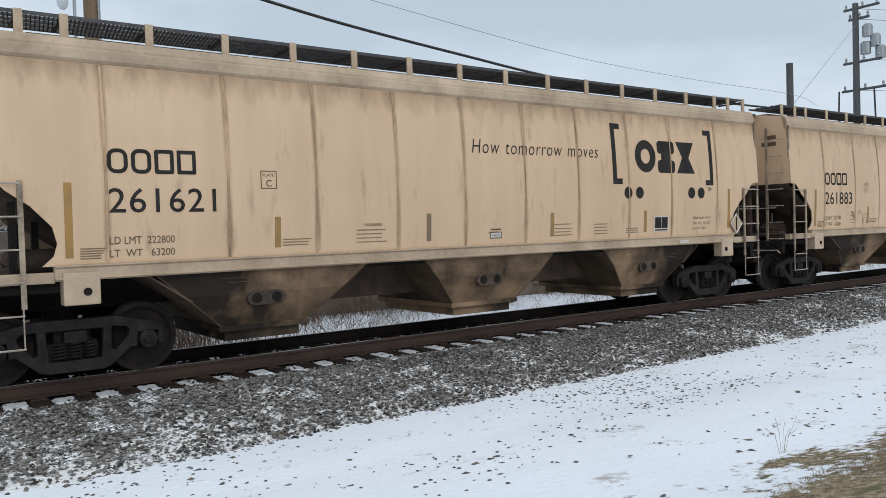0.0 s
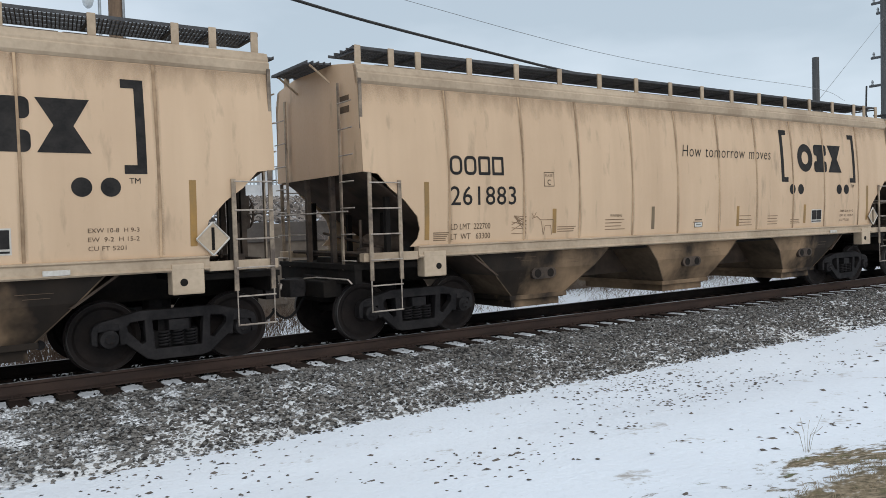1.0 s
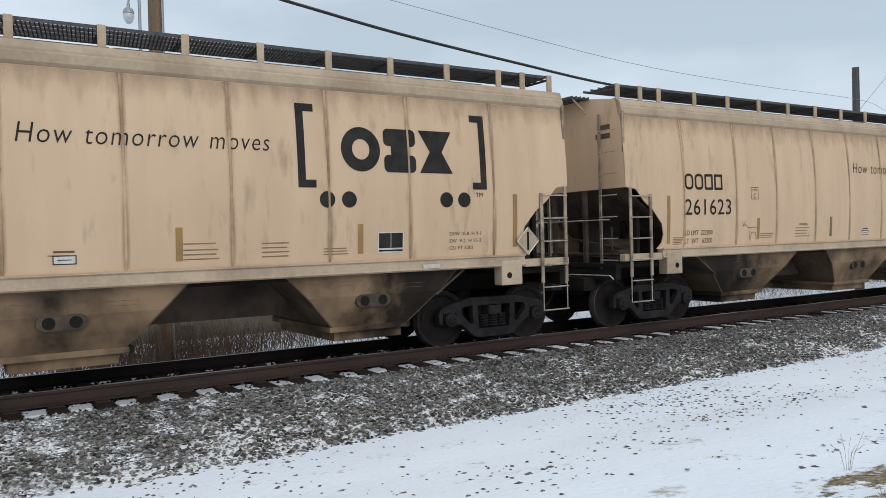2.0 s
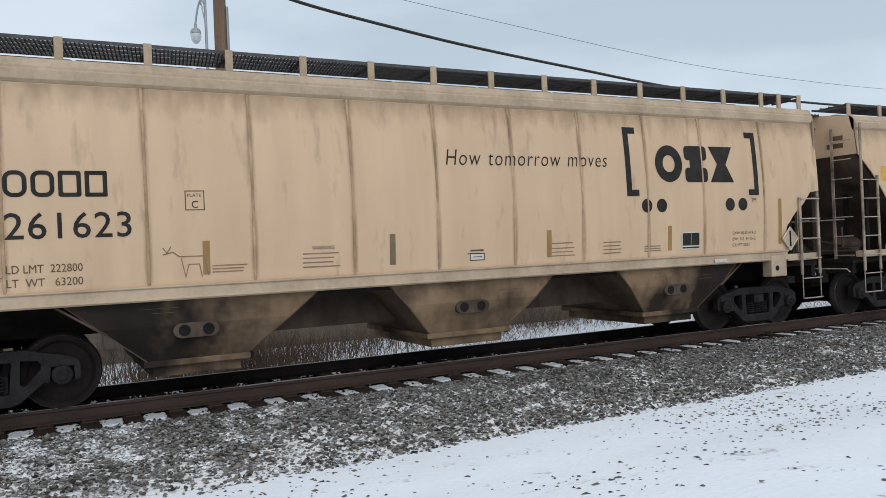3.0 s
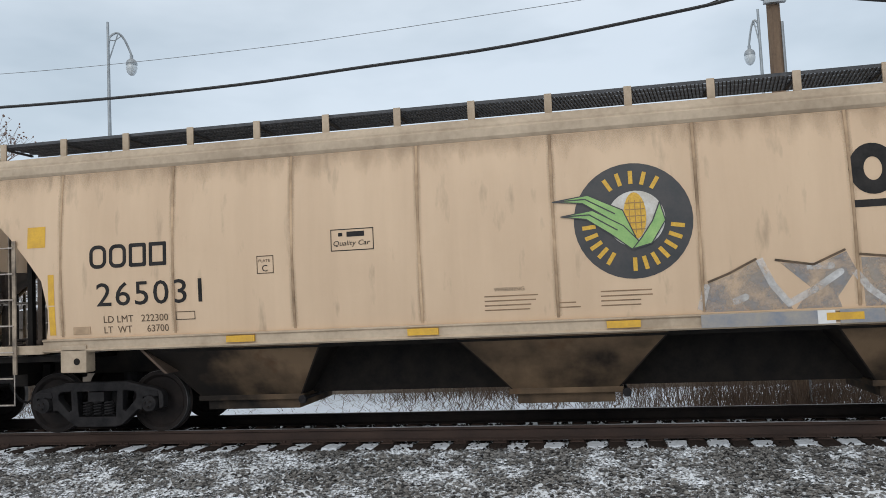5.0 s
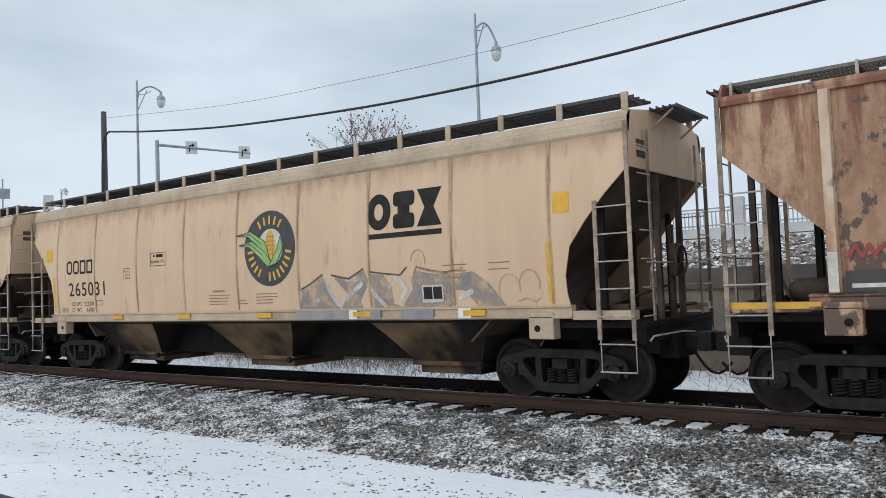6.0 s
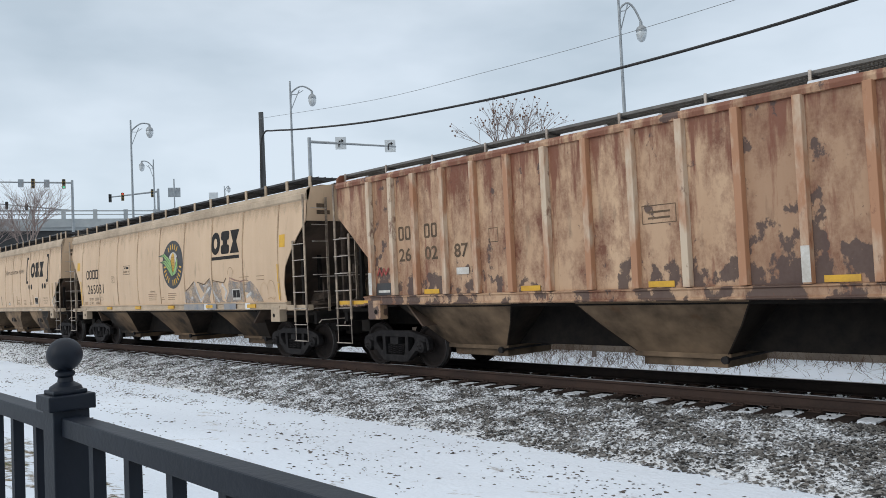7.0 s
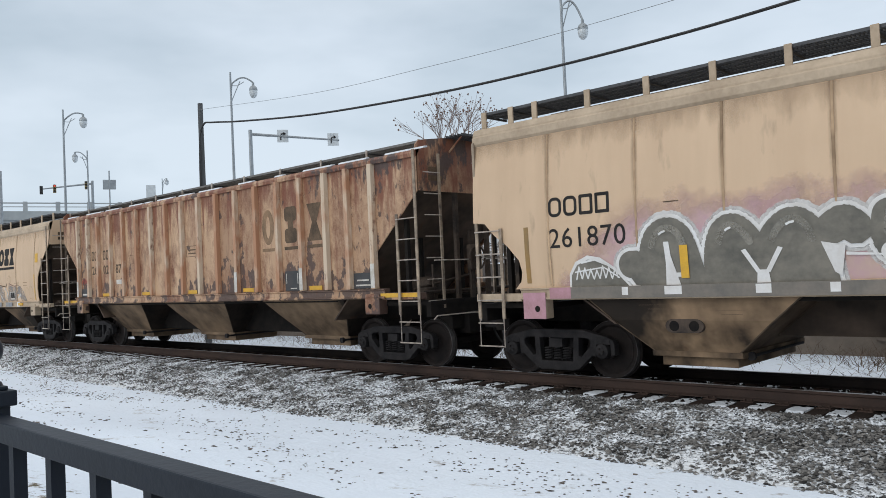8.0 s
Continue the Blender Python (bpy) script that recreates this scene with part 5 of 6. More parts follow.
    Decal(S, 0.017).poly([(x * 0.93 - 0.378, 1.49 + (z - 1.49) * 0.87) for x, z in dome]).put("spray_blob", "spray_grey", car)
    d = Decal(S, 0.0195)
    for k in range(7):
        d.stroke([(-5.80 + 0.105 * k, 1.60 + 0.01 * (k % 3)), (-5.74 + 0.105 * k, 1.80 - 0.02 * (k % 4)), (-5.70 + 0.105 * k, 1.62)], 0.022)
    d.stroke([(-5.82, 1.72), (-5.3, 1.78), (-5.05, 1.62)], 0.02).stroke([(-5.7, 1.86), (-5.45, 1.90), (-5.2, 1.80)], 0.03)
    d.put("spray_scribble", "spray_white", car)
    Decal(S, 0.042).rect(-4.06, 1.58, -3.94, 2.04).put("reflective_strip", "yellow", car)
    for x0, x1 in ((-4.32, -4.06), (-3.03, -2.83), (-5.0, -4.9), (-2.12, -2.0)):
        part("sill_spray", Geo().box(x0, -1.607, 1.36, x1, -1.6045, 1.478), "spray_white", car)
    # the hole again as a black disc, shade in its colour
    part("pad_hole", Geo().rod((-6.54, -1.611, 1.16), (-6.54, -1.616, 1.16), 0.05, n=14), "under", car)
    part("sprayed_pad", Geo().box(-6.82, -1.612, 1.0, -6.38, -1.604, 1.42), "spray_pink_solid", car)


def badge_car():
    S = BADGED
    car = hopper_car("tan covered hopper car with a round corn badge and graffiti", S)
    reporting_mark(car, S, -6.72, 2.47, -5.48, 2.81)
    words("265031", -6.62, 1.92, 0.34, car, S, width=1.66, bold=0.004, space=1.12)
    words("LD LMT   222300", -6.52, 1.68, 0.10, car, S, "ink_faded", 1.02)
    words("LT  WT      63700", -6.52, 1.53, 0.10, car, S, "ink_faded", 1.02)
    part("card_holder", Geo().box(-7.02, -1.56, 1.53, -6.74, -1.535, 1.64), "seam", car, bevel=0.006)
    Decal(S).frame_box(-5.38, 1.68, -5.08, 1.80).put("plate_box", "ink_faded", car)
    Decal(S).frame_box(-4.12, 2.27, -3.87, 2.52).put("plate_box", "ink_faded", car)
    words("C", -4.04, 2.30, 0.09, car, S)
    words("PLATE", -4.09, 2.43, 0.04, car, S, "ink_faded", 0.17)
    Decal(S).frame_box(-3.03, 2.52, -2.42, 2.82).put("plate_box", "ink", car)
    words("Quality Car", -2.99, 2.57, 0.09, car, S, "ink", 0.52, 0.2)
    Decal(S).rect(-2.92, 2.72, -2.86, 2.77).rect(-2.80, 2.71, -2.55, 2.78).put("small_print", "ink", car)
    for x0, x1, z0, z1 in ((-7.75, -7.45, 2.83, 3.14), (7.27, 7.54, 2.83, 3.14)):
        Decal(S).rect(x0, z0, x1, z1).put("reflective_square", "yellow", car, "faded yellow reflective square")
    for x in (-7.36, 7.18):
        for z0, z1 in ((1.53, 1.95), (1.97, 2.42)):
            Decal(S).rect(x - 0.05, z0, x + 0.05, z1).put("reflective_strip", "yellow", car)
    for x in (-4.6, -2.0, 0.6, 3.2, 5.6):
        part("reflective_strip", Geo().box(x, -1.606, 1.34, x + 0.42, -1.5725, 1.43), "yellow", car)
    small_print(car, S, ((-0.95, -0.2, (1.62, 1.68, 1.74, 1.80)), (-0.02, 0.3, (1.62, 1.68)), (0.55, 1.2, (1.62, 1.68, 1.74, 1.80)), (5.2, 5.75, (1.95, 2.05, 2.15)), (6.1, 6.5, (2.05, 2.15))))
    words("WARNING", -0.82, 1.87, 0.05, car, S, "ink_faded", 0.40)
    # round badge: dark disc, white ring, ear of corn with leaves, and gold bars where its words stand
    cx, cz, r = 1.0, 2.69, 0.74
    badge = Decal(S).disc(cx, cz, r, n=40).put("round_badge", "badge", car, "round black badge with a yellow ear of corn")
    Decal(S, 0.007).disc(cx + 0.04, cz + 0.02, 0.36, n=32).put("badge_centre", "white", badge)
    ear = Decal(S, 0.010).disc(cx + 0.03, cz + 0.06, 0.14, 0.30)
    ear.put("corn_ear", "corn", badge)
    kernels = Decal(S, 0.013)
    for k in range(5):
        kernels.rect(cx - 0.09, cz - 0.12 + 0.085 * k, cx + 0.15, cz - 0.108 + 0.085 * k)
    for k in range(3):
        kernels.rect(cx - 0.04 + 0.07 * k, cz - 0.16, cx - 0.03 + 0.07 * k, cz + 0.26)
    kernels.put("kernel_lines", "strip", badge)
    for name, mat_name, lift, pts in (("corn_leaf", "green", 0.016, [(-1.0, 0.30), (-0.55, 0.36), (-0.12, 0.14), (0.06, -0.30), (-0.08, -0.34), (-0.32, 0.06), (-0.62, 0.26)]),
                                      ("corn_leaf", "green", 0.018, [(-0.90, 0.10), (-0.5, 0.16), (-0.12, -0.06), (0.12, -0.33), (-0.02, -0.37), (-0.28, -0.16), (-0.58, 0.05)]),
                                      ("corn_leaf", "green", 0.020, [(0.34, 0.22), (0.40, -0.02), (0.22, -0.30), (-0.02, -0.36), (0.10, -0.22), (0.24, -0.02)])):
        Decal(S, lift).poly([(cx + a, cz + b) for a, b in pts]).put(name, mat_name, badge)
        Decal(S, lift + 0.0015).stroke([(cx + a, cz + b) for a, b in pts + pts[:1]], 0.014).put("leaf_outline", "badge", badge)
        Decal(S, lift + 0.003).stroke([(cx + pts[0][0], cz + pts[0][1]), (cx + (pts[1][0] + pts[6][0]) / 2, cz + (pts[1][1] + pts[6][1]) / 2), (cx + (pts[2][0] + pts[5][0]) / 2, cz + (pts[2][1] + pts[5][1]) / 2)] if len(pts) > 6 and pts[0][0] < 0 else [(cx + pts[0][0], cz + pts[0][1]), (cx + pts[5][0], cz + pts[5][1])], 0.016).put("leaf_vein", "badge", badge)
    for deg in [58 + 16 * k for k in range(5)] + [186 + 13 * k for k in range(5)] + [270 + 13.5 * k for k in range(7)]:
        a = radians(deg)
        c, s = math.cos(a), math.sin(a)
        p, w = (cx + 0.555 * c, cz + 0.555 * s), 0.026
        Decal(S, 0.007).poly([(p[0] + c * u - s * v, p[1] + s * u + c * v) for u, v in ((-0.085, -w), (0.085, -w), (0.085, w), (-0.085, w))]).put("badge_bar", "corn", badge)
    wordmark(car, S, 3.59, 2.83, 5.22, 3.46)
    Decal(S).rect(3.59, 2.68, 5.22, 2.77).put("underline", "ink", car)
    Decal(S, 0.012).rect(4.76, 1.56, 5.20, 1.85).put("white_label", "white", car)
    Decal(S, 0.015).rect(4.79, 1.62, 4.97, 1.82).rect(4.99, 1.62, 5.17, 1.82).put("label_panel", "ink", car)
    # faded graffiti along the sill
    blues = ([(1.80, 1.49), (1.86, 1.84), (2.12, 1.93), (2.45, 2.10), (2.60, 1.92), (2.84, 1.49)], [(2.88, 1.49), (3.06, 1.74), (2.72, 2.06), (3.15, 2.02), (3.48, 2.16), (3.58, 1.94), (3.36, 1.62), (3.40, 1.49)],
             [(3.66, 1.49), (3.64, 2.08), (3.92, 2.06), (4.10, 1.86), (4.12, 1.56), (4.35, 1.49)], [(4.30, 1.49), (4.56, 1.80), (4.52, 1.98), (4.66, 2.10), (4.95, 2.04), (5.36, 2.02), (5.36, 1.49)],
             [(5.44, 2.02), (5.80, 2.04), (6.08, 1.86), (6.38, 1.49), (5.86, 1.49), (5.62, 1.74), (5.44, 1.76)])
    for n, pts in enumerate(blues):
        Decal(S, 0.005 + 0.0003 * n).poly(pts).put("faded_spray", "faded_blue", car, "faded blue-grey spray paint")
    for pts in ([(2.48, 2.12), (2.62, 1.80), (2.80, 1.56), (3.10, 1.72), (3.40, 1.92)], [(3.56, 1.92), (3.72, 1.70), (3.94, 1.50)], [(4.02, 1.80), (4.22, 2.0), (4.42, 1.80), (4.30, 1.62)], [(1.76, 1.52), (1.84, 1.80)], [(3.02, 2.0), (3.3, 2.0)], [(5.5, 1.62), (5.75, 1.72)], [(2.15, 1.6), (2.3, 1.66)]):
        Decal(S, 0.0078).stroke(pts, 0.085).put("faded_streak", "faded_white", car, "cream faded spray streak")
    for pts in ([(1.86, 1.86), (2.12, 1.96), (2.44, 2.12)], [(2.66, 2.10), (3.10, 2.02), (3.46, 2.18)], [(3.62, 2.12), (3.92, 2.08), (4.3, 2.04), (4.44, 2.16)]):
        Decal(S, 0.0098).stroke(pts, 0.028).put("spray_line", "ink_faded", car)
    Decal(S, 0.0104).stroke([(4.60, 2.04), (4.66, 2.16), (4.90, 2.10), (5.25, 2.04), (5.6, 2.10)], 0.04).put("spray_line", "faded_red", car, "dull red spray line")
    thin = Decal(S, 0.011)
    for x, z, rr, lo, hi in ((4.70, 2.26, 0.15, -20, 190), (6.46, 1.74, 0.19, -10, 215), (6.82, 1.80, 0.18, -20, 190)):
        thin.stroke([(x + rr * math.cos(radians(q)), z + rr * 1.25 * math.sin(radians(q))) for q in range(lo, hi, 20)], 0.012)
    thin.stroke([(6.6, 1.55), (6.75, 1.60), (6.9, 1.54), (7.0, 1.60)], 0.016)
    thin.put("spray_line", "seam", car)
    for x0, x1, m in ((1.75, 3.1, "spray_blue"), (3.1, 3.3, "spray_white"), (3.35, 3.85, "spray_blue"), (4.3, 5.0, "spray_blue"), (5.5, 5.75, "spray_white")):
        part("sill_spray", Geo().box(x0, -1.604, 1.30, x1, -1.6005, 1.462), m, car)
    return car


def ribbed_car():
    S = RIBBED
    car = hopper_car("rust-stained ribbed hopper car with flaking tan paint", S)
    p = 0.855
    for txt, x in (("26", -6.12), ("02", -5.32), ("87", -4.47)):
        words(txt, x, 2.24, 0.27, car, S, "ink_faded", 0.38, bold=0.02)
    for x in (-6.12, -5.32):
        d = Decal(S)
        for k in (0.0, 0.21):
            d.band(rounded(x + k, 2.67, x + k + 0.17, 2.96, 0.05), rounded(x + k + 0.045, 2.715, x + k + 0.125, 2.915, 0.03))
        d.put("reporting_mark", "ink_faded", car)
    for cx, m in ((3.42, "ink_worn"), (4.28, "ink_faded"), (5.13, "ink_faded")):
        d = Decal(S)
        if cx < 4:
            d.ring(cx, 3.02, 0.23, 0.40, 0.15)
        elif cx < 4.6:
            d.poly(rounded(cx - 0.22, 2.62, cx + 0.22, 2.94, 0.08)).poly(rounded(cx - 0.22, 3.10, cx + 0.22, 3.42, 0.08)).rect(cx - 0.1, 2.94, cx + 0.1, 3.10)
        else:
            d.poly([(cx - 0.25, 2.62), (cx + 0.25, 2.62), (cx + 0.08, 3.02), (cx - 0.08, 3.02)]).poly([(cx - 0.08, 3.02), (cx + 0.08, 3.02), (cx + 0.25, 3.42), (cx - 0.25, 3.42)])
        d.rect(cx - 0.25, 2.47, cx + 0.25, 2.54)
        d.put("painted_mark", m, car, "faded mark of plain shapes between the ribs")
    Decal(S).frame_box(-3.54, 2.47, -3.31, 2.73).put("plate_box", "ink_faded", car)
    Decal(S).frame_box(-0.3, 2.52, 0.28, 2.80).rect(-0.2, 2.59, 0.18, 2.62).rect(-0.2, 2.68, 0.18, 2.71).put("plate_box", "ink_faded", car)
    for k in (-7, -4, -1, 2, 5):
        Decal(S, 0.012).rect((k + 0.5) * p + 0.18, 1.57, (k + 0.5) * p + 0.62, 1.66).put("reflective_strip", "yellow", car, "yellow reflective strip")
    for e in (-1, 1):
        for x in (7.45, 7.98):
            part("reflective_strip", Geo().box(e * x - 0.27, -1.572, 1.385, e * x + 0.27, -1.562, 1.465), "yellow", car)
    Decal(S, 0.015).rect(-6.90, 1.57, -6.40, 1.82).put("dark_label", "badge", car)
    Decal(S, 0.018).rect(-6.84, 1.62, -6.46, 1.67).put("label_line", "white", car)
    Decal(S, 0.016).stroke([(-6.86, 1.98), (-6.78, 2.12), (-6.72, 1.98), (-6.64, 2.12), (-6.58, 2.0), (-6.48, 2.12)], 0.045).put("red_scrawl", "red", car, "red painted scrawl")
    Decal(S, 0.016).rect(-4.42, 1.92, -4.08, 2.05).put("white_label", "white", car)
    for x in (-7.02, 2.5 * p, 5.5 * p, 7.02):
        part("bare_rib_foot", Geo().box(x - 0.057, -1.621, 1.58, x + 0.057, -1.616, 2.05), "white", car)
    for x0, x1, z1 in ((4.02, 4.55, 2.0), (6.36, 6.92, 1.88)):
        Decal(S, 0.015).rect(x0, 1.57, x1, z1).put("dark_label", "badge", car)
        d = Decal(S, 0.018)
        if x0 < 5:
            d.rect(x0 + 0.05, 1.72, x0 + 0.07, 1.95).rect(x1 - 0.07, 1.72, x1 - 0.05, 1.95).rect(x0 + 0.2, 1.61, x1 - 0.1, 1.63)
        else:
            d.rect(x0 + 0.06, 1.62, x1 - 0.06, 1.65).rect(x0 + 0.1, 1.72, x1 - 0.1, 1.75)
        d.put("label_line", "white", car)
    return car


TRAIN = build_train()


# ---- poles, wires, lamps and signals beyond the track ----
def pole(name, label, x, y, top, r, material, base):
    ob = thing(name, label, "utility pole", (x, y, base))
    part("shaft", Geo().rod((0, 0, -0.3), (0, 0, top - base), r * 1.15, r * 0.85, n=14), material, ob, smooth=True)
    return ob


def wire(label, pts, r, material="cable"):
    g = Geo()
    smooth_pts = []
    P = [Vector(p) for p in pts]
    P = [P[0] * 2 - P[1]] + P + [P[-1] * 2 - P[-2]]
    for i in range(1, len(P) - 2):
        for k in range(5):
            t = k / 5
            smooth_pts.append(0.5 * (2 * P[i] + (P[i + 1] - P[i - 1]) * t + (2 * P[i - 1] - 5 * P[i] + 4 * P[i + 1] - P[i + 2]) * t * t + (3 * P[i] - P[i - 1] - 3 * P[i + 1] + P[i + 2]) * t ** 3))
    smooth_pts.append(P[-2])
    g.tube(smooth_pts, r, 6)
    return tagged(part("cable", g, material, smooth=True), label, "cable")


def polar(az, dist, el=None):
    x, y = dist * math.sin(radians(az)), dist * math.cos(radians(az))
    return (x, y) if el is None else (x, y, EYE[2] + dist * math.tan(radians(el)))


def build_lines():
    p = pole("utility_pole", "brown weathered timber utility pole carrying cables", 3.64, 16.0, 8.9, 0.135, "wood_pole", -0.55)
    part("cable_clamp", Geo().box(-0.2, -0.22, 7.75, 0.2, -0.1, 7.83).rod((-0.25, -0.2, 7.9), (0.25, -0.2, 7.9), 0.03), "galv", p)
    part("conduit", Geo().rod((0.15, -0.06, 0), (0.13, -0.06, 7.4), 0.03, n=8), "galv", p)
    q = pole("utility_pole", "grey timber pole with cable and guy wire", -27.75, 16.0, 8.88, 0.115, "grey_pole", -0.55)
    part("guy_wire", Geo().rod((-0.1, 0, 8.4), (-2.6, 1.2, 0.3), 0.012, n=5), "galv", q)
    q = pole("utility_pole", "short grey timber pole with thin cables", 28.05, 16.0, 7.55, 0.14, "grey_pole", -0.55)
    part("guy_wire", Geo().rod((0.1, 0.1, 6.4), (18.75, 6.6, 13.4), 0.010, n=5), "thin_wire", q)
    y = 15.85
    wire("thick black cable slung between utility poles", [(-27.7, y, 4.5), (-27.62, y, 7.2), (-27.3, y, 7.95), (-26.6, y, 7.93), (-24.56, y, 7.64), (-20.24, y, 7.15), (-15.1, y, 6.81), (-11.22, y, 6.69), (-7.5, y, 6.69), (-4.7, y, 6.79), (-1.5, y, 6.92), (2.04, y, 7.26), (3.05, y, 7.38), (3.64, y, 7.26),
         (4.29, y, 7.27), (5.58, y, 7.02), (6.9, y, 6.82), (9.1, y, 6.52), (12.17, y, 6.21), (16.2, y, 5.87), (22.0, y, 5.75), (28.0, y, 5.75), (33.0, y + 3, 6.1)], 0.035)
    wire("thin cable looping past the utility pole", [(2.3, y, 7.3), (3.0, y, 7.46), (3.6, y, 7.40), (4.2, y, 7.42), (5.0, y, 7.2)], 0.012)
    wire("thin wire high between utility poles", [(-27.73, y, 8.60), (-20.2, y, 7.84), (-15.2, y, 7.60), (-11.16, y, 7.47), (-6.83, y, 7.46), (-4.1, y, 7.53), (1.83, y, 7.77), (3.64, y, 7.85), (6.5, y, 7.52), (9.8, y, 7.18), (16.28, y, 6.58), (22.0, y, 6.4), (28.0, y, 6.36), (33.5, y + 2, 6.6)], 0.006, "thin_wire")


build_lines()


def transformer_pole():
    d = 52.0
    x, y = polar(64.2, d)
    z0, z1 = land(x, y), EYE[2] + d * math.tan(radians(13.3))
    p = pole("transformer_pole", "tall grey utility pole with crossarms and transformers", x, y, z1, 0.19, "grey_pole", z0)
    h = z1 - z0
    side = Vector((math.cos(radians(64.2)), -math.sin(radians(64.2)), 0))
    deep = Vector((side.y, -side.x, 0))
    for dz, half in ((-0.3, 1.2), (-0.9, 0.7), (-3.4, 1.3), (-5.0, 1.5)):
        c = Vector((0, 0, h + dz))
        part("crossarm", Geo().rod(c - (side + deep * 0.5) * half * 0.5, c + (side + deep * 0.5) * half, 0.075, n=6), "grey_pole", p)
        for k in (-0.4, 0.3, 0.9):
            q = c + (side + deep * 0.5) * half * k
            part("insulator", Geo().lathe([(0.03, 0), (0.08, 0.08), (0.05, 0.16), (0.08, 0.22), (0.03, 0.34)], "z", 10, q), "galv", p)
    for a, dz in ((0.6, -2.0), (1.0, -2.6), (0.5, -3.0), (1.25, -3.3)):
        q = side * a + Vector((0, 0, h + dz))
        part("transformer", Geo().lathe([(0.0, 0), (0.28, 0.02), (0.28, 0.62), (0.18, 0.74), (0.0, 0.74)], "z", 14, q), "galv", p, smooth=True)
    for s in (-1, 1):
        part("riser_loop", Geo().tube([side * s * 0.9 + Vector((0, 0, h - 5)), side * s * 0.95 + Vector((0, 0, h - 6.6)), side * s * 0.5 + Vector((0, 0, h - 8)), Vector((0, 0, h - 8.6))], 0.05), "cable", p)
    for dz in (-0.3, -0.9, -3.2, -5.0, -7.2, -8.0):
        a = Vector((x, y, z1 + dz))
        wire("thin power line leaving the transformer pole", [a, a + Vector((12, -6, -0.2)), a + Vector((26, -13, 0.8))], 0.016, "thin_wire")


transformer_pole()


def street_lamp(az, d, top_el, globe_az, globe_el, label):
    """A tall post with a curved bracket arm and a hanging acorn lantern."""
    x, y = polar(az, d)
    z0, z1 = land(x, y), EYE[2] + d * math.tan(radians(top_el))
    gx, gy, gz = polar(globe_az, d, globe_el)
    lamp = thing("street_lamp", label, "street lamp", (x, y, z0), "street lamps along the road")
    h = z1 - z0
    part("post", Geo().rod((0, 0, 0), (0, 0, h), 0.09, 0.045, n=12).lathe([(0.2, 0), (0.2, 0.35), (0.13, 0.5)], "z", 12), "galv", lamp, smooth=True)
    o = Vector((gx - x, gy - y, 0))
    g = Geo()
    reach, zt, zl = o.length, h - 0.55, gz - z0 + 0.42
    u = o.normalized()
    arc = [Vector((0, 0, zt - 0.45))] + [u * (reach * (0.06 + 0.94 * k / 7)) + Vector((0, 0, zt + (zl - zt) * (k / 7) ** 2 + 0.28 * math.sin(math.pi * k / 7))) for k in range(8)]
    g.tube(arc, 0.04, 7)
    part("arm", g, "galv", lamp)
    part("scroll", Geo().tube([Vector((0, 0, zt - 0.9)), u * 0.22 * reach + Vector((0, 0, zt - 0.35)), u * 0.42 * reach + Vector((0, 0, zt + 0.12))], 0.022).tube([Vector((0, 0, zt - 0.1)), u * 0.3 * reach + Vector((0, 0, zt - 0.1)), u * 0.6 * reach + Vector((0, 0, zt + 0.1))], 0.018), "galv", lamp)
    lantern = part("lantern", Geo().lathe([(0.02, 0.45), (0.06, 0.42), (0.06, 0.30), (0.16, 0.22), (0.20, 0.12), (0.20, 0.06), (0.0, 0.06)], "z", 16), "galv", lamp, smooth=True, at=(o.x, o.y, gz - z0 - 0.02))
    part("globe", Geo().lathe([(0.0, 0.06), (0.18, 0.06), (0.20, -0.04), (0.16, -0.20), (0.08, -0.30), (0.0, -0.33)], "z", 16), "globe", lantern, smooth=True)
    return lamp


for _spec in ((11.85, 31.0, 18.15, 11.15, 15.24), (-33.85, 29.5, 19.21, -32.38, 16.5), (-57.92, 38.5, 14.6, -56.37, 13.33), (-68.78, 46.0, 11.78, -67.57, 11.04), (-67.4, 62.0, 9.18, -68.15, 8.68), (-62.75, 90.0, 7.35, -62.45, 7.1)):
    street_lamp(*_spec, "grey street lamp with curved arm and acorn globe")


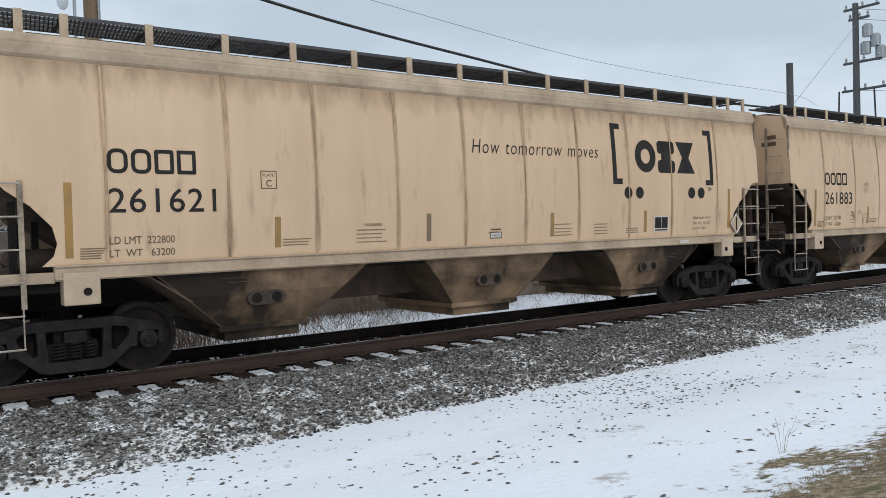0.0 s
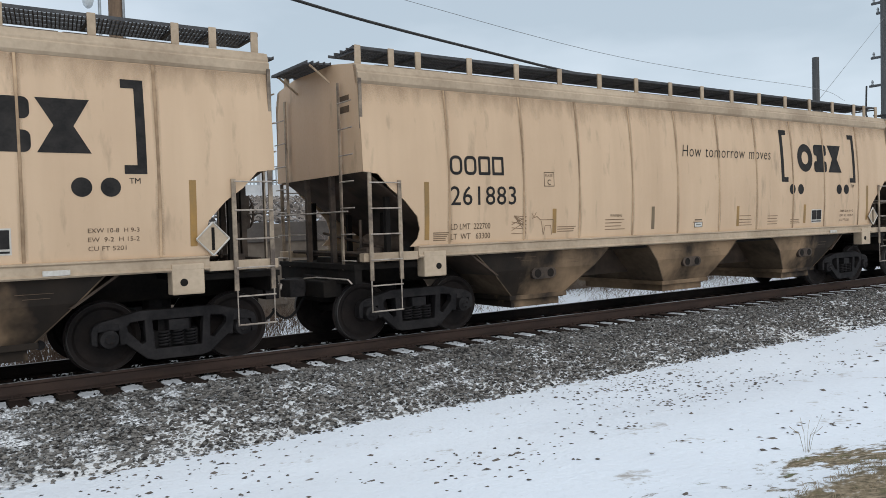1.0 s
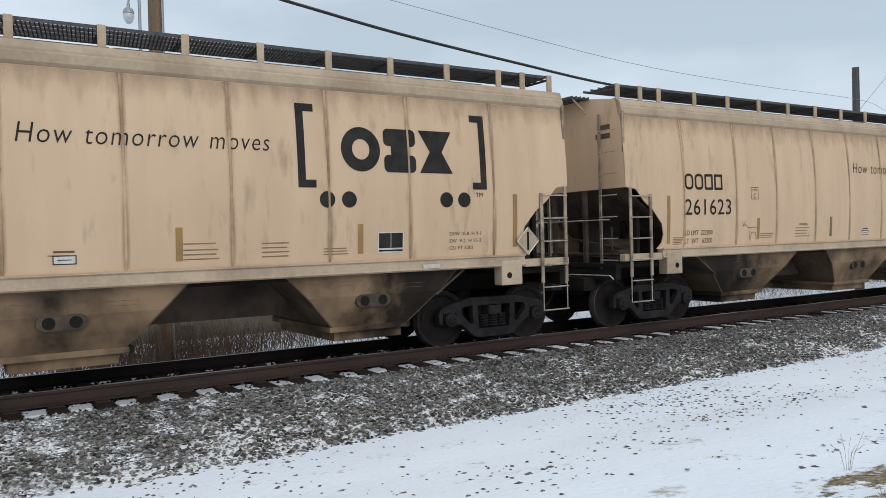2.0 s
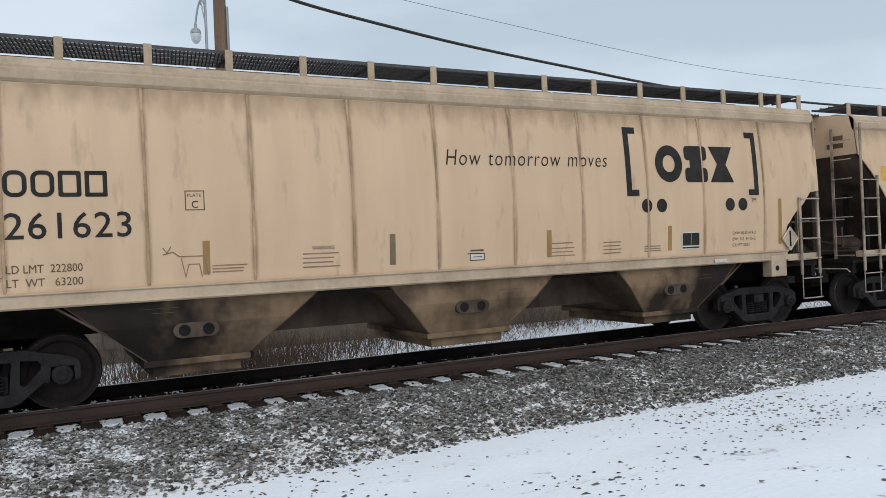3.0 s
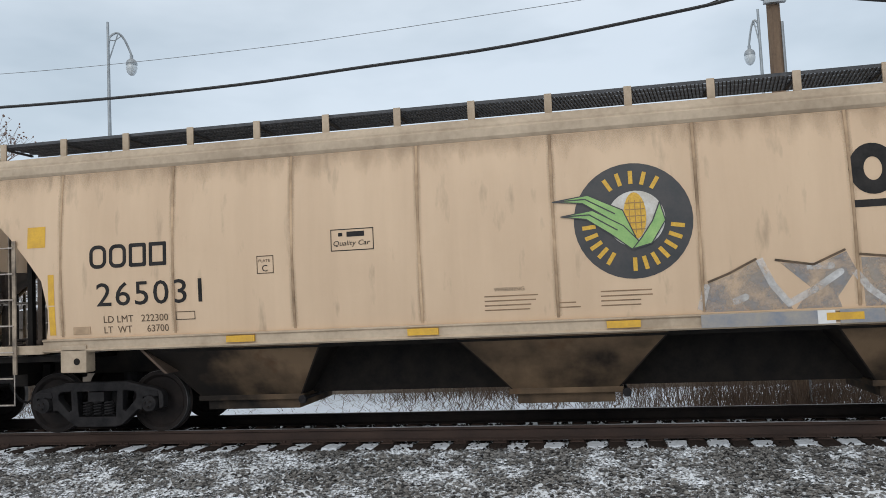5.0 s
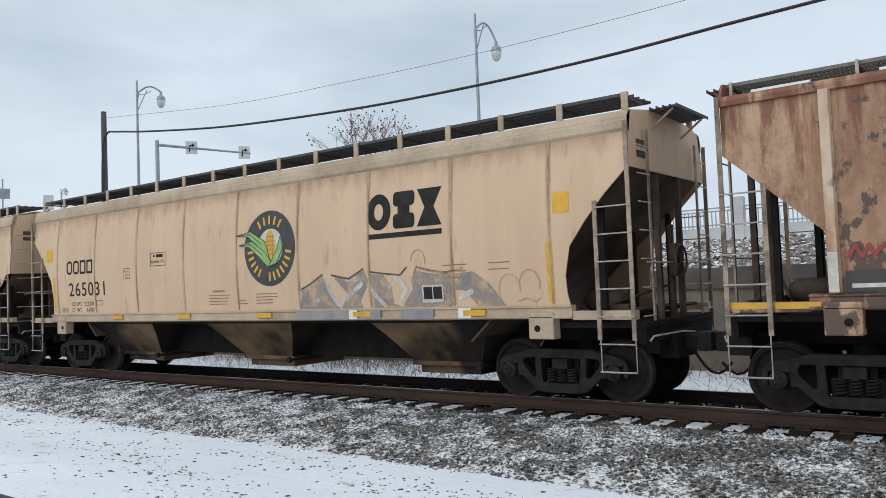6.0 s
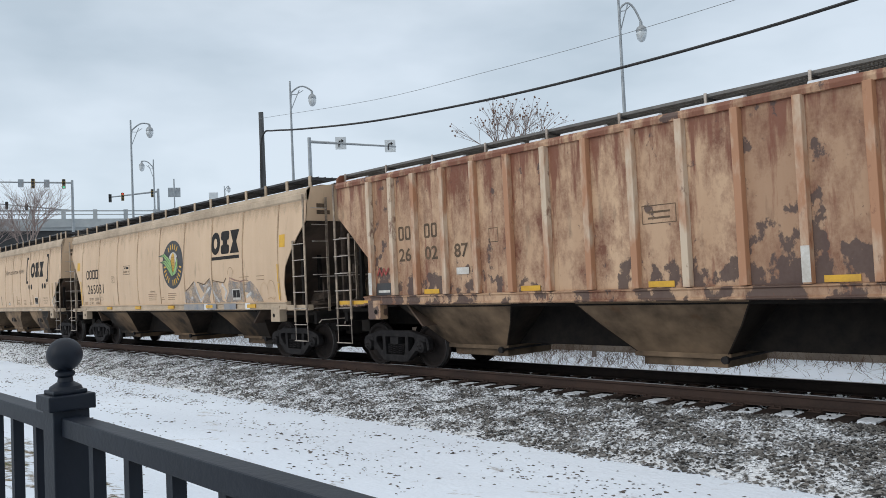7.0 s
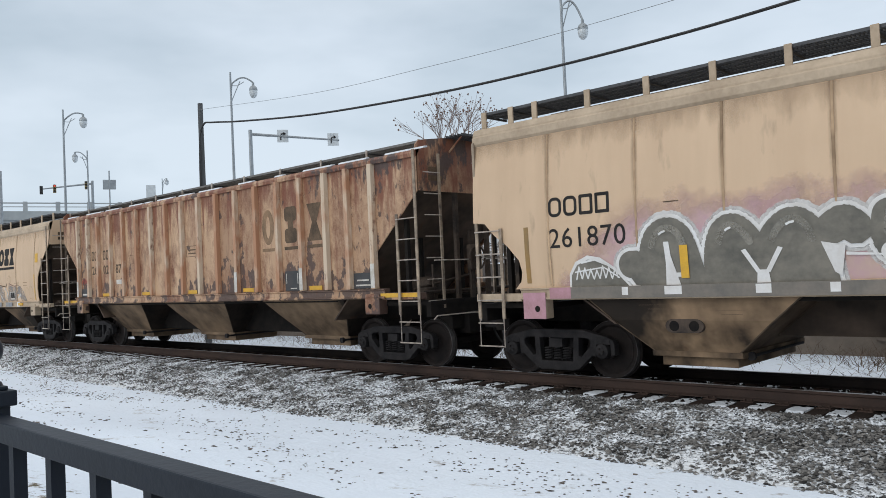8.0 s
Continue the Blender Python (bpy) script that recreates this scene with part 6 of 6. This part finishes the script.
def arm_signal(az, d, z_top_el, arm_az, arm_el, heads, label, size=1.0):
    """A signal mast: an upright, a long arm and housings hung on it."""
    x, y = polar(az, d)
    z0, z1 = land(x, y), EYE[2] + d * math.tan(radians(z_top_el))
    ax, ay, azz = polar(arm_az, d * 1.0, arm_el)
    mast = thing("traffic_signal", label, "traffic signal", (x, y, z0), "traffic signals on the road")
    part("upright", Geo().rod((0, 0, 0), (0, 0, z1 - z0), 0.14, 0.11, n=12), "galv", mast, smooth=True)
    tip = Vector((ax - x, ay - y, azz - z0))
    start = Vector((0, 0, z1 - z0 - 0.25))
    part("arm", Geo().rod(start, tip, 0.09, 0.05, n=10), "galv", mast, smooth=True)
    face = math.degrees(math.atan2(-x, y))
    for t, kind in heads:
        p = start.lerp(tip, t)
        small = Matrix.Scale(size, 4)
        if kind == "sign":
            s = part("turn_sign", Geo().box(-0.33, -0.02, -0.36, 0.33, 0.02, 0.40), "sign", mast, "square white turn sign", at=pose(*p, 0, 0, face), bevel=0.01)
            part("arrow", Geo().tube([(-0.12, -0.03, -0.22), (-0.12, -0.03, 0.05), (-0.06, -0.03, 0.15), (0.06, -0.03, 0.16)], 0.035, 5).prism([(0.04, 0.27), (0.04, 0.05), (0.19, 0.16)], -0.035, -0.022), "ink", s)
        elif kind == "back":
            part("signal_back", Geo().box(-0.30, -0.08, -0.6, 0.30, 0.08, 0.36), "galv", mast, at=pose(*p, 0, 0, face) @ small, bevel=0.03)
        else:
            s = part("signal_head", Geo().box(-0.20, -0.14, -0.72, 0.20, 0.14, 0.42), "signal_yellow" if kind != "dark" else "girder", mast, at=pose(*p, 0, 0, face) @ small, bevel=0.03)
            for k, c in enumerate(("lamp_green" if kind == "green" else "girder", "girder", "lamp_red" if kind == "red" else "girder")):
                part("lens", Geo().rod((0, -0.16, -0.55 + 0.4 * k), (0, -0.152, -0.55 + 0.4 * k), 0.13, n=14), c, s)
                part("visor", Geo().prism([(0.15 * math.cos(a * 0.5236), 0.15 * math.sin(a * 0.5236) - 0.55 + 0.4 * k) for a in range(7)] + [(0.165 * math.cos(a * 0.5236), 0.165 * math.sin(a * 0.5236) - 0.55 + 0.4 * k) for a in range(6, -1, -1)], -0.34, -0.15), "girder", s)
    return mast


arm_signal(-56.7, 48.0, 10.67, -50.44, 9.87, ((0.36, "sign"), (0.93, "sign")), "grey signal mast with two white turn signs")
arm_signal(-67.15, 75.0, 7.2, -70.3, 6.62, ((0.97, "dark"), (0.72, "red"), (0.12, "yellow")), "signal mast with lit red traffic lights", 0.62)
arm_signal(-72.5, 80.0, 7.75, -77.5, 7.55, ((0.1, "green"), (0.3, "back"), (0.46, "yellow"), (0.6, "back")), "long signal arm with several yellow housings", 0.75)
arm_signal(-72.5, 95.0, 5.9, -77.0, 6.2, ((0.6, "dark"), (0.85, "dark")), "distant signal arm with dark housings", 0.7)


def street_sign():
    x, y = polar(-66.1, 70)
    z0 = land(x, y)
    s = thing("street_sign", "small grey road sign on a thin post", "sign", (x, y, z0))
    zt = EYE[2] + 70 * math.tan(radians(7.87)) - z0
    part("post", Geo().rod((0, 0, 0), (0, 0, zt), 0.06, n=8), "galv", s)
    part("panel", Geo().box(-0.5, -0.03, -0.55, 0.5, 0.03, 0.25), "galv", s, at=pose(0, 0, zt - 1.0, 0, 0, 66), bevel=0.01)


street_sign()


def roadside_box():
    x, y = polar(-63.5, 90)
    z0 = land(x, y)
    b = thing("sign_box", "pale box sign seen edge-on above the road", "sign", (x, y, z0))
    zt = EYE[2] + 90 * math.tan(radians(6.9)) - z0
    part("post", Geo().rod((0, 0, 0), (0, 0, zt - 1.5), 0.12, n=8), "galv", b)
    part("box", Geo().box(-0.48, -0.2, 0, 0.48, 0.2, 1.5), "sign", b, at=pose(0, 0, zt - 1.5, 0, 0, 63), bevel=0.03)


roadside_box()


def overpass():
    """A concrete overpass that crosses the line far down the track."""
    p, q = Vector((*polar(-60, 90), 0)), Vector((*polar(-88, 90), 0))
    span = (q - p).length
    yaw = math.degrees(math.atan2(p.y - q.y, p.x - q.x))
    b = thing("overpass", "pale concrete overpass with railing and dark girders", "bridge", pose(*q, 0, 0, yaw), kind="structure")
    part("deck", Geo().box(-30, -0.2, 8.6, span + 10, 9, 9.3), "bridge", b)
    part("girder", Geo().box(-30, 0.2, 6.6, span + 10, 0.8, 8.6), "girder", b)
    part("girder", Geo().box(-30, 7.6, 6.6, span + 10, 8.2, 8.6), "girder", b)
    part("railing_wall", Geo().box(-30, -0.35, 8.9, span + 10, -0.05, 9.75), "bridge", b)
    part("hand_rail", Geo().box(-30, -0.25, 10.5, span + 10, -0.15, 10.62), "bridge", b)
    part("hand_rail", Geo().box(-30, -0.25, 10.15, span + 10, -0.15, 10.23), "bridge", b)
    post = Geo().box(-0.2, -0.32, 9.75, 0.2, -0.08, 10.7).mesh("railing_post")
    for k in range(-10, 20):
        part("railing_post", post, "bridge", b, at=(k * 2.9, 0, 0))
    for k in (-14, 12, span - 6):
        part("pier", Geo().box(k - 0.8, 0.5, -1, k + 0.8, 8, 6.6), "bridge", b)
    part("abutment", Geo().box(span - 14, 1, -1, span + 10, 7, 6.6), "girder", b)


overpass()


# ---- bare trees, brush and grass ----
def bare_tree(name, label, x, y, height, spread, seed, heads=0, levels=4, twig="pale_twig"):
    rng = random.Random(seed)
    tree = thing(name, label, "tree", (x, y, land(x, y)))
    limbs, tips = Geo(), []

    def grow(p, d, length, r, level):
        q = p + d * length
        limbs.rod(p, q, r, r * 0.62, n=6 if level < 2 else 4)
        if level == levels:
            tips.append(q)
            return
        for _ in range(rng.choice((3, 3, 4)) if level else 6):
            e = (d + Vector((rng.uniform(-1, 1), rng.uniform(-1, 1), rng.uniform(-0.25, 0.7))) * spread).normalized()
            grow(p.lerp(q, rng.uniform(0.55, 1.0)), e, length * rng.uniform(0.62, 0.85), r * 0.55, level + 1)

    trunk = height * 0.28
    part("trunk", Geo().rod((0, 0, -0.3), (0, 0, trunk), height * 0.016, height * 0.010, n=10), "bark", tree)
    grow(Vector((0, 0, trunk * 0.9)), Vector((0.03, 0.02, 1)).normalized(), height * 0.2, height * 0.0085, 0)
    part("crown", limbs, twig, tree)
    if heads:
        pts = [t + Vector((rng.uniform(-0.1, 0.1), rng.uniform(-0.1, 0.1), rng.uniform(-0.1, 0.1))) for t in tips]
        stones("dry_foliage", [tuple(q) for q in pts], [heads * rng.uniform(0.5, 1.2) for _ in pts], "seed", seed, 1.0, tree, "dry brown seed heads", "stuff")
    return tree


bare_tree("bare_tree", "bare shrub-like tree with dry seed heads", *polar(-42.3, 33.0), 8.6, 0.75, 11, 0.05)
bare_tree("bare_tree", "bare grey winter tree beside the overpass", *polar(-75.2, 72.0), 15.0, 0.7, 4, 0, 5)
bare_tree("bare_tree", "bare grey winter tree beside the overpass", *polar(-77.6, 66.0), 13.0, 0.7, 8, 0, 5)
bare_tree("bare_tree", "leafless sapling in front of the wall", -13.2, 17.6, 4.4, 0.6, 21, 0, 3)
bare_tree("bare_tree", "leafless sapling in front of the wall", 9.0, 17.8, 3.0, 0.6, 23, 0, 3)


def brush():
    rng = np.random.default_rng(3)
    g = Geo()
    n = 15000
    x = np.clip(rng.normal(-2, 24, n), -70, 60)
    y = 18.7 - 3.0 * rng.random(n) ** 1.5
    thick = np.array([noise.noise((a * 0.22, b * 0.3, 9)) for a, b in zip(x, y)])
    for a, b, t in zip(x, y, thick):
        if t < -0.12 and rng.random() < 0.75:
            continue
        h = (0.25 + 0.55 * max(0, t + 0.25)) * rng.uniform(0.5, 1.5) * (0.55 + 0.22 * (b - 15.7))
        dx, dy = rng.normal(0, 0.30, 2)
        z = land(a, b) - 0.03
        r = 0.005 + 0.004 * rng.random()
        g.add([(a - r, b, z), (a + r, b, z), (a, b + r, z), (a + dx, b + dy, z + h)], [(0, 1, 3), (1, 2, 3), (2, 0, 3)])
        if rng.random() < 0.6:
            k = rng.uniform(0.3, 0.7)
            ex, ey = rng.normal(0, 0.2, 2)
            p = (a + dx * k, b + dy * k, z + h * k)
            g.add([(p[0] - r, p[1], p[2]), (p[0] + r, p[1], p[2]), (p[0], p[1] + r, p[2]), (p[0] + ex, p[1] + ey, p[2] + h * 0.5)], [(0, 1, 3), (1, 2, 3), (2, 0, 3)])
    for _ in range(1500):
        a, b = 3.6 + rng.normal(0, 1.6), 15.3 + rng.random() * 1.6
        z, h, r = land(a, b) - 0.03, rng.uniform(0.35, 1.0), 0.008
        dx, dy = rng.normal(0, 0.25, 2)
        g.add([(a - r, b, z), (a + r, b, z), (a, b + r, z), (a + dx, b + dy, z + h)], [(0, 1, 3), (1, 2, 3), (2, 0, 3)])
    tagged(part("brush", g, "twig", kind="stuff"), "bare brown brush and weeds along the track", "brush")


brush()


def loose_stone():
    rng = np.random.default_rng(7)
    # shoulder ballast facing the camera, thickest where it passes nearest
    n = 105000
    x = np.clip(rng.normal(0, 17, n), -58, 58)
    y = TRACK_Y - 1.33 - 2.74 * rng.random(n) ** 1.12
    edge = np.array([noise.noise((a * 0.5, 1.3, 0)) + 0.6 * noise.noise((a * 2.1, b * 2, 4)) for a, b in zip(x, y)])
    keep = y > TRACK_Y - 3.55 + 0.35 * edge + 0.25 * rng.normal(0, 1, n)
    x, y = x[keep], y[keep]
    z = np.array([bed_height(b) for b in y]) + rng.uniform(0.0, 0.025, len(y))
    tagged(stones("ballast", np.stack([x, y, z], 1), rng.uniform(0.014, 0.042, len(x)), "stone", 1, 0.55), "loose grey crushed stone dusted with snow", "gravel")
    # stones between the rails, with the train's shade in their colour
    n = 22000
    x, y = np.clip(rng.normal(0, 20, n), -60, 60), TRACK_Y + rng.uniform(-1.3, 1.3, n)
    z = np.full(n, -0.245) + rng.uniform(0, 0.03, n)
    tagged(stones("crib_ballast", np.stack([x, y, z], 1), rng.uniform(0.02, 0.045, n), "crib", 2), "stones between the ties, colour darkened for the shade under the train", "gravel")
    # riprap bank above the retaining wall
    n = 34000
    x, y = rng.uniform(-70, 60, n), 19.4 + 10.2 * rng.random(n)
    z = np.interp(y, (19.2, 29.3, 30.6), (1.95, 3.05, 3.15)) + rng.uniform(0, 0.06, n)
    tagged(stones("riprap", np.stack([x, y, z], 1), rng.uniform(0.06, 0.16, n), "riprap", 3), "broken grey rock bank with snow between", "rocks")
    # dark stones strewn over the snow
    n = 48000
    x, y = rng.uniform(-30, 30, n), 8.8 - 6.0 * rng.random(n) ** 1.2
    dens = np.array([noise.noise((a * 0.3, b * 0.9, 2)) + 0.5 * noise.noise((a * 1.3, b * 2.2, 6)) for a, b in zip(x, y)])
    keep = rng.random(n) < np.clip(0.12 + 0.7 * dens, 0.035, 1) * np.clip((y - 2.0) / 5, 0.15, 1)
    x, y = x[keep], y[keep]
    z = np.array([land(a, b) for a, b in zip(x, y)]) + 0.003
    tagged(stones("strewn_stones", np.stack([x, y, z], 1), rng.uniform(0.010, 0.028, len(x)) * (1 + 0.8 * (rng.random(len(x)) > 0.9)), "speck", 4, 0.35), "small dark stones strewn over the snow", "gravel")


loose_stone()


def dry_grass():
    rng = np.random.default_rng(12)
    g = Geo()
    for _ in range(30000):
        x, y = rng.uniform(2.5, 13), rng.uniform(2.2, 4.4)
        if noise.noise((x * 0.5, y * 0.8, 1)) + 0.5 * noise.noise((x * 2, y * 2, 5)) + (3.0 - y) * 0.7 < 0.12:
            continue
        z = land(x, y) - 0.005
        h = rng.uniform(0.008, 0.035)
        a = rng.uniform(0, 6.28)
        r, l = 0.0016, h * rng.uniform(0.8, 3.0)
        c, s = math.cos(a), math.sin(a)
        mid = (x + l * 0.6 * c, y + l * 0.6 * s, z + h)
        g.add([(x - r * s, y + r * c, z), (x + r * s, y - r * c, z), (mid[0] + r * s, mid[1] - r * c, mid[2]), (mid[0] - r * s, mid[1] + r * c, mid[2]), (x + l * c, y + l * s, z + h * 0.7)], [(0, 1, 2, 3), (3, 2, 4)])
    tagged(part("dry_grass", g, "blade", kind="stuff"), "flattened tan winter grass poking through snow", "grass")
    tuft = thing("grass_tuft", "single tuft of tall dry grass in snow", "grass", (5.5, 3.25, land(5.5, 3.25)))
    blades = Geo()
    for k in range(9):
        a = k * 2.4
        blades.tube([(0.02 * math.cos(a), 0.02 * math.sin(a), 0), (0.05 * math.cos(a), 0.05 * math.sin(a), 0.12 + 0.01 * (k % 5)), (0.12 * math.cos(a), 0.12 * math.sin(a), 0.17 + 0.022 * (k % 6))], 0.0013, 4)
    part("blades", blades, "blade", tuft)


dry_grass()


# ---- ornamental fence beside the camera ----
def build_fence():
    y, top = 0.485, EYE[2] - 0.21
    ground = 0.4
    post_mesh = Geo().box(-0.032, -0.032, 0, 0.032, 0.032, top + 0.015 - ground).mesh("post", 0.003)
    cap_mesh = Geo().box(-0.041, -0.041, 0, 0.041, 0.041, 0.028).prism([(-0.03, -0.03), (0.03, -0.03), (0.03, 0.03), (-0.03, 0.03)], 0.028, 0.036, "z").mesh("post_cap", 0.003)
    ball_mesh = Geo().lathe([(0.0, 0.0), (0.030, 0.0), (0.027, 0.008), (0.014, 0.016), (0.0125, 0.024), (0.017, 0.028), (0.017, 0.034), (0.012, 0.038)] +
                            [(0.0315 * math.sin(radians(a)), 0.066 - 0.0315 * math.cos(radians(a))) for a in range(30, 181, 15)], "z", 28).mesh("ball_finial", smooth=True)
    rail_mesh = Geo().box(0, -0.019, -0.034, 1.0, 0.019, 0).mesh("top_rail", 0.003)
    low_mesh = Geo().box(0, -0.015, -0.03, 1.0, 0.015, 0).mesh("bottom_rail", 0.003)
    bal_mesh = Geo().box(-0.0105, -0.0105, 0, 0.0105, 0.0105, 1.0).mesh("baluster")
    bay = 2.0
    fence = thing("fence", "dark blue-black metal fence with ball-topped posts", "fence", (0, 0, 0))
    for k in range(-6, 1):
        x = -1.575 + k * bay
        if k == 0:
            bay = 1.275
        post = part("post", post_mesh, "fence", fence, at=(x, y, ground))
        part("post_cap", cap_mesh, "fence", post, at=(0, 0, top + 0.012 - ground))
        part("ball_finial", ball_mesh, "fence", post, at=(0, 0, top + 0.046 - ground))
        long = Matrix.Diagonal((bay - 0.064, 1, 1, 1))
        part("top_rail", rail_mesh, "fence", fence, at=pose(x + 0.032, y, top) @ long)
        part("bottom_rail", low_mesh, "fence", fence, at=pose(x + 0.032, y, ground + 0.12) @ long)
        gaps = round(bay / 0.166)
        for j in range(1, gaps):
            part("baluster", bal_mesh, "fence", fence, at=pose(x + j * bay / gaps, y, ground + 0.1) @ Matrix.Diagonal((1, 1, top - 0.03 - ground - 0.1, 1)))

    part("post", Geo().box(-0.032, -0.032, 0, 0.032, 0.032, top + 0.004 - ground), "fence", fence, "plain end post", at=(-0.3, y, ground), bevel=0.003)


build_fence()


# ---- ties: the nearest are pieces of their own, the far ones one mesh ----
def build_ties():
    pitch = 0.5235
    tie = Geo().box(-0.115, -1.36, -0.18, 0.115, 1.36, 0).mesh("tie", 0.012)
    rag = random.Random(9)
    heaps = []
    for _ in range(9):
        rim = []
        for k in range(16):
            q = 2 * math.pi * k / 16
            sx, sy = math.cos(q), math.sin(q)
            square = 1 / max(abs(sx), abs(sy)) ** 0.7
            grow = rag.uniform(0.80, 1.12)
            rim.append((0.258 + 0.135 * sx * square * grow, -1.04 + 0.19 * sy * square * grow))
        heaps.append(Geo().prism(rim, -0.06, -0.006 + rag.uniform(-0.006, 0.004), "z").mesh("snow_patch", 0.006))
    plate = Geo().box(-0.09, -0.93, 0.0, 0.09, -0.58, 0.014).box(-0.09, 0.58, 0.0, 0.09, 0.93, 0.014)
    for s in (-1, 1):
        for dx in (-0.05, 0.05):
            plate.box(dx - 0.012, s * 0.85 - 0.012, 0.014, dx + 0.012, s * 0.85 + 0.012, 0.04)
    plate = plate.mesh("tie_plate")
    bed = thing("track_ties", "dark timber ties with snow patches between their ends", "railway ties", (0, TRACK_Y, -0.2), kind="structure")
    rng = random.Random(2)
    for k in range(-110, 80):
        x = 2.2 + k * pitch + rng.uniform(-0.02, 0.02)
        m = pose(x, rng.uniform(-0.03, 0.03), rng.uniform(-0.006, 0.004), 0, 0, rng.uniform(-0.8, 0.8))
        t = part("tie", tie, "tie", bed, at=m)
        part("tie_plate", plate, "rail", t)
        if rng.random() < 0.93:
            part("snow_patch", rng.choice(heaps), "tie_snow", t)
    far = Geo()
    for k in list(range(-560, -110)) + list(range(80, 430)):
        x = 2.2 + k * pitch
        far.box(x - 0.115, -1.295, -0.18, x + 0.115, 1.295, 0)
    part("far_ties", far, "tie", bed, kind="stuff")


build_ties()


def motions():
    """The train rolls along the track, its wheels turning."""
    ts, ss = zip(*RUN)
    for key, car in TRAIN.items():
        walk(car, [(t, pose(CARS_X[key] + s, TRACK_Y, 0)) for t, s in RUN])
        for child in car.children:
            if child.name.split(".")[0] == "wheelset":
                x = child.location.x
                rows = [(k / 30, pose(x, 0, WHEEL_R, 0, math.degrees(float(np.interp(k / 30, ts, ss)) / WHEEL_R), 0)) for k in range(241)]
                walk(child, rows)


motions()
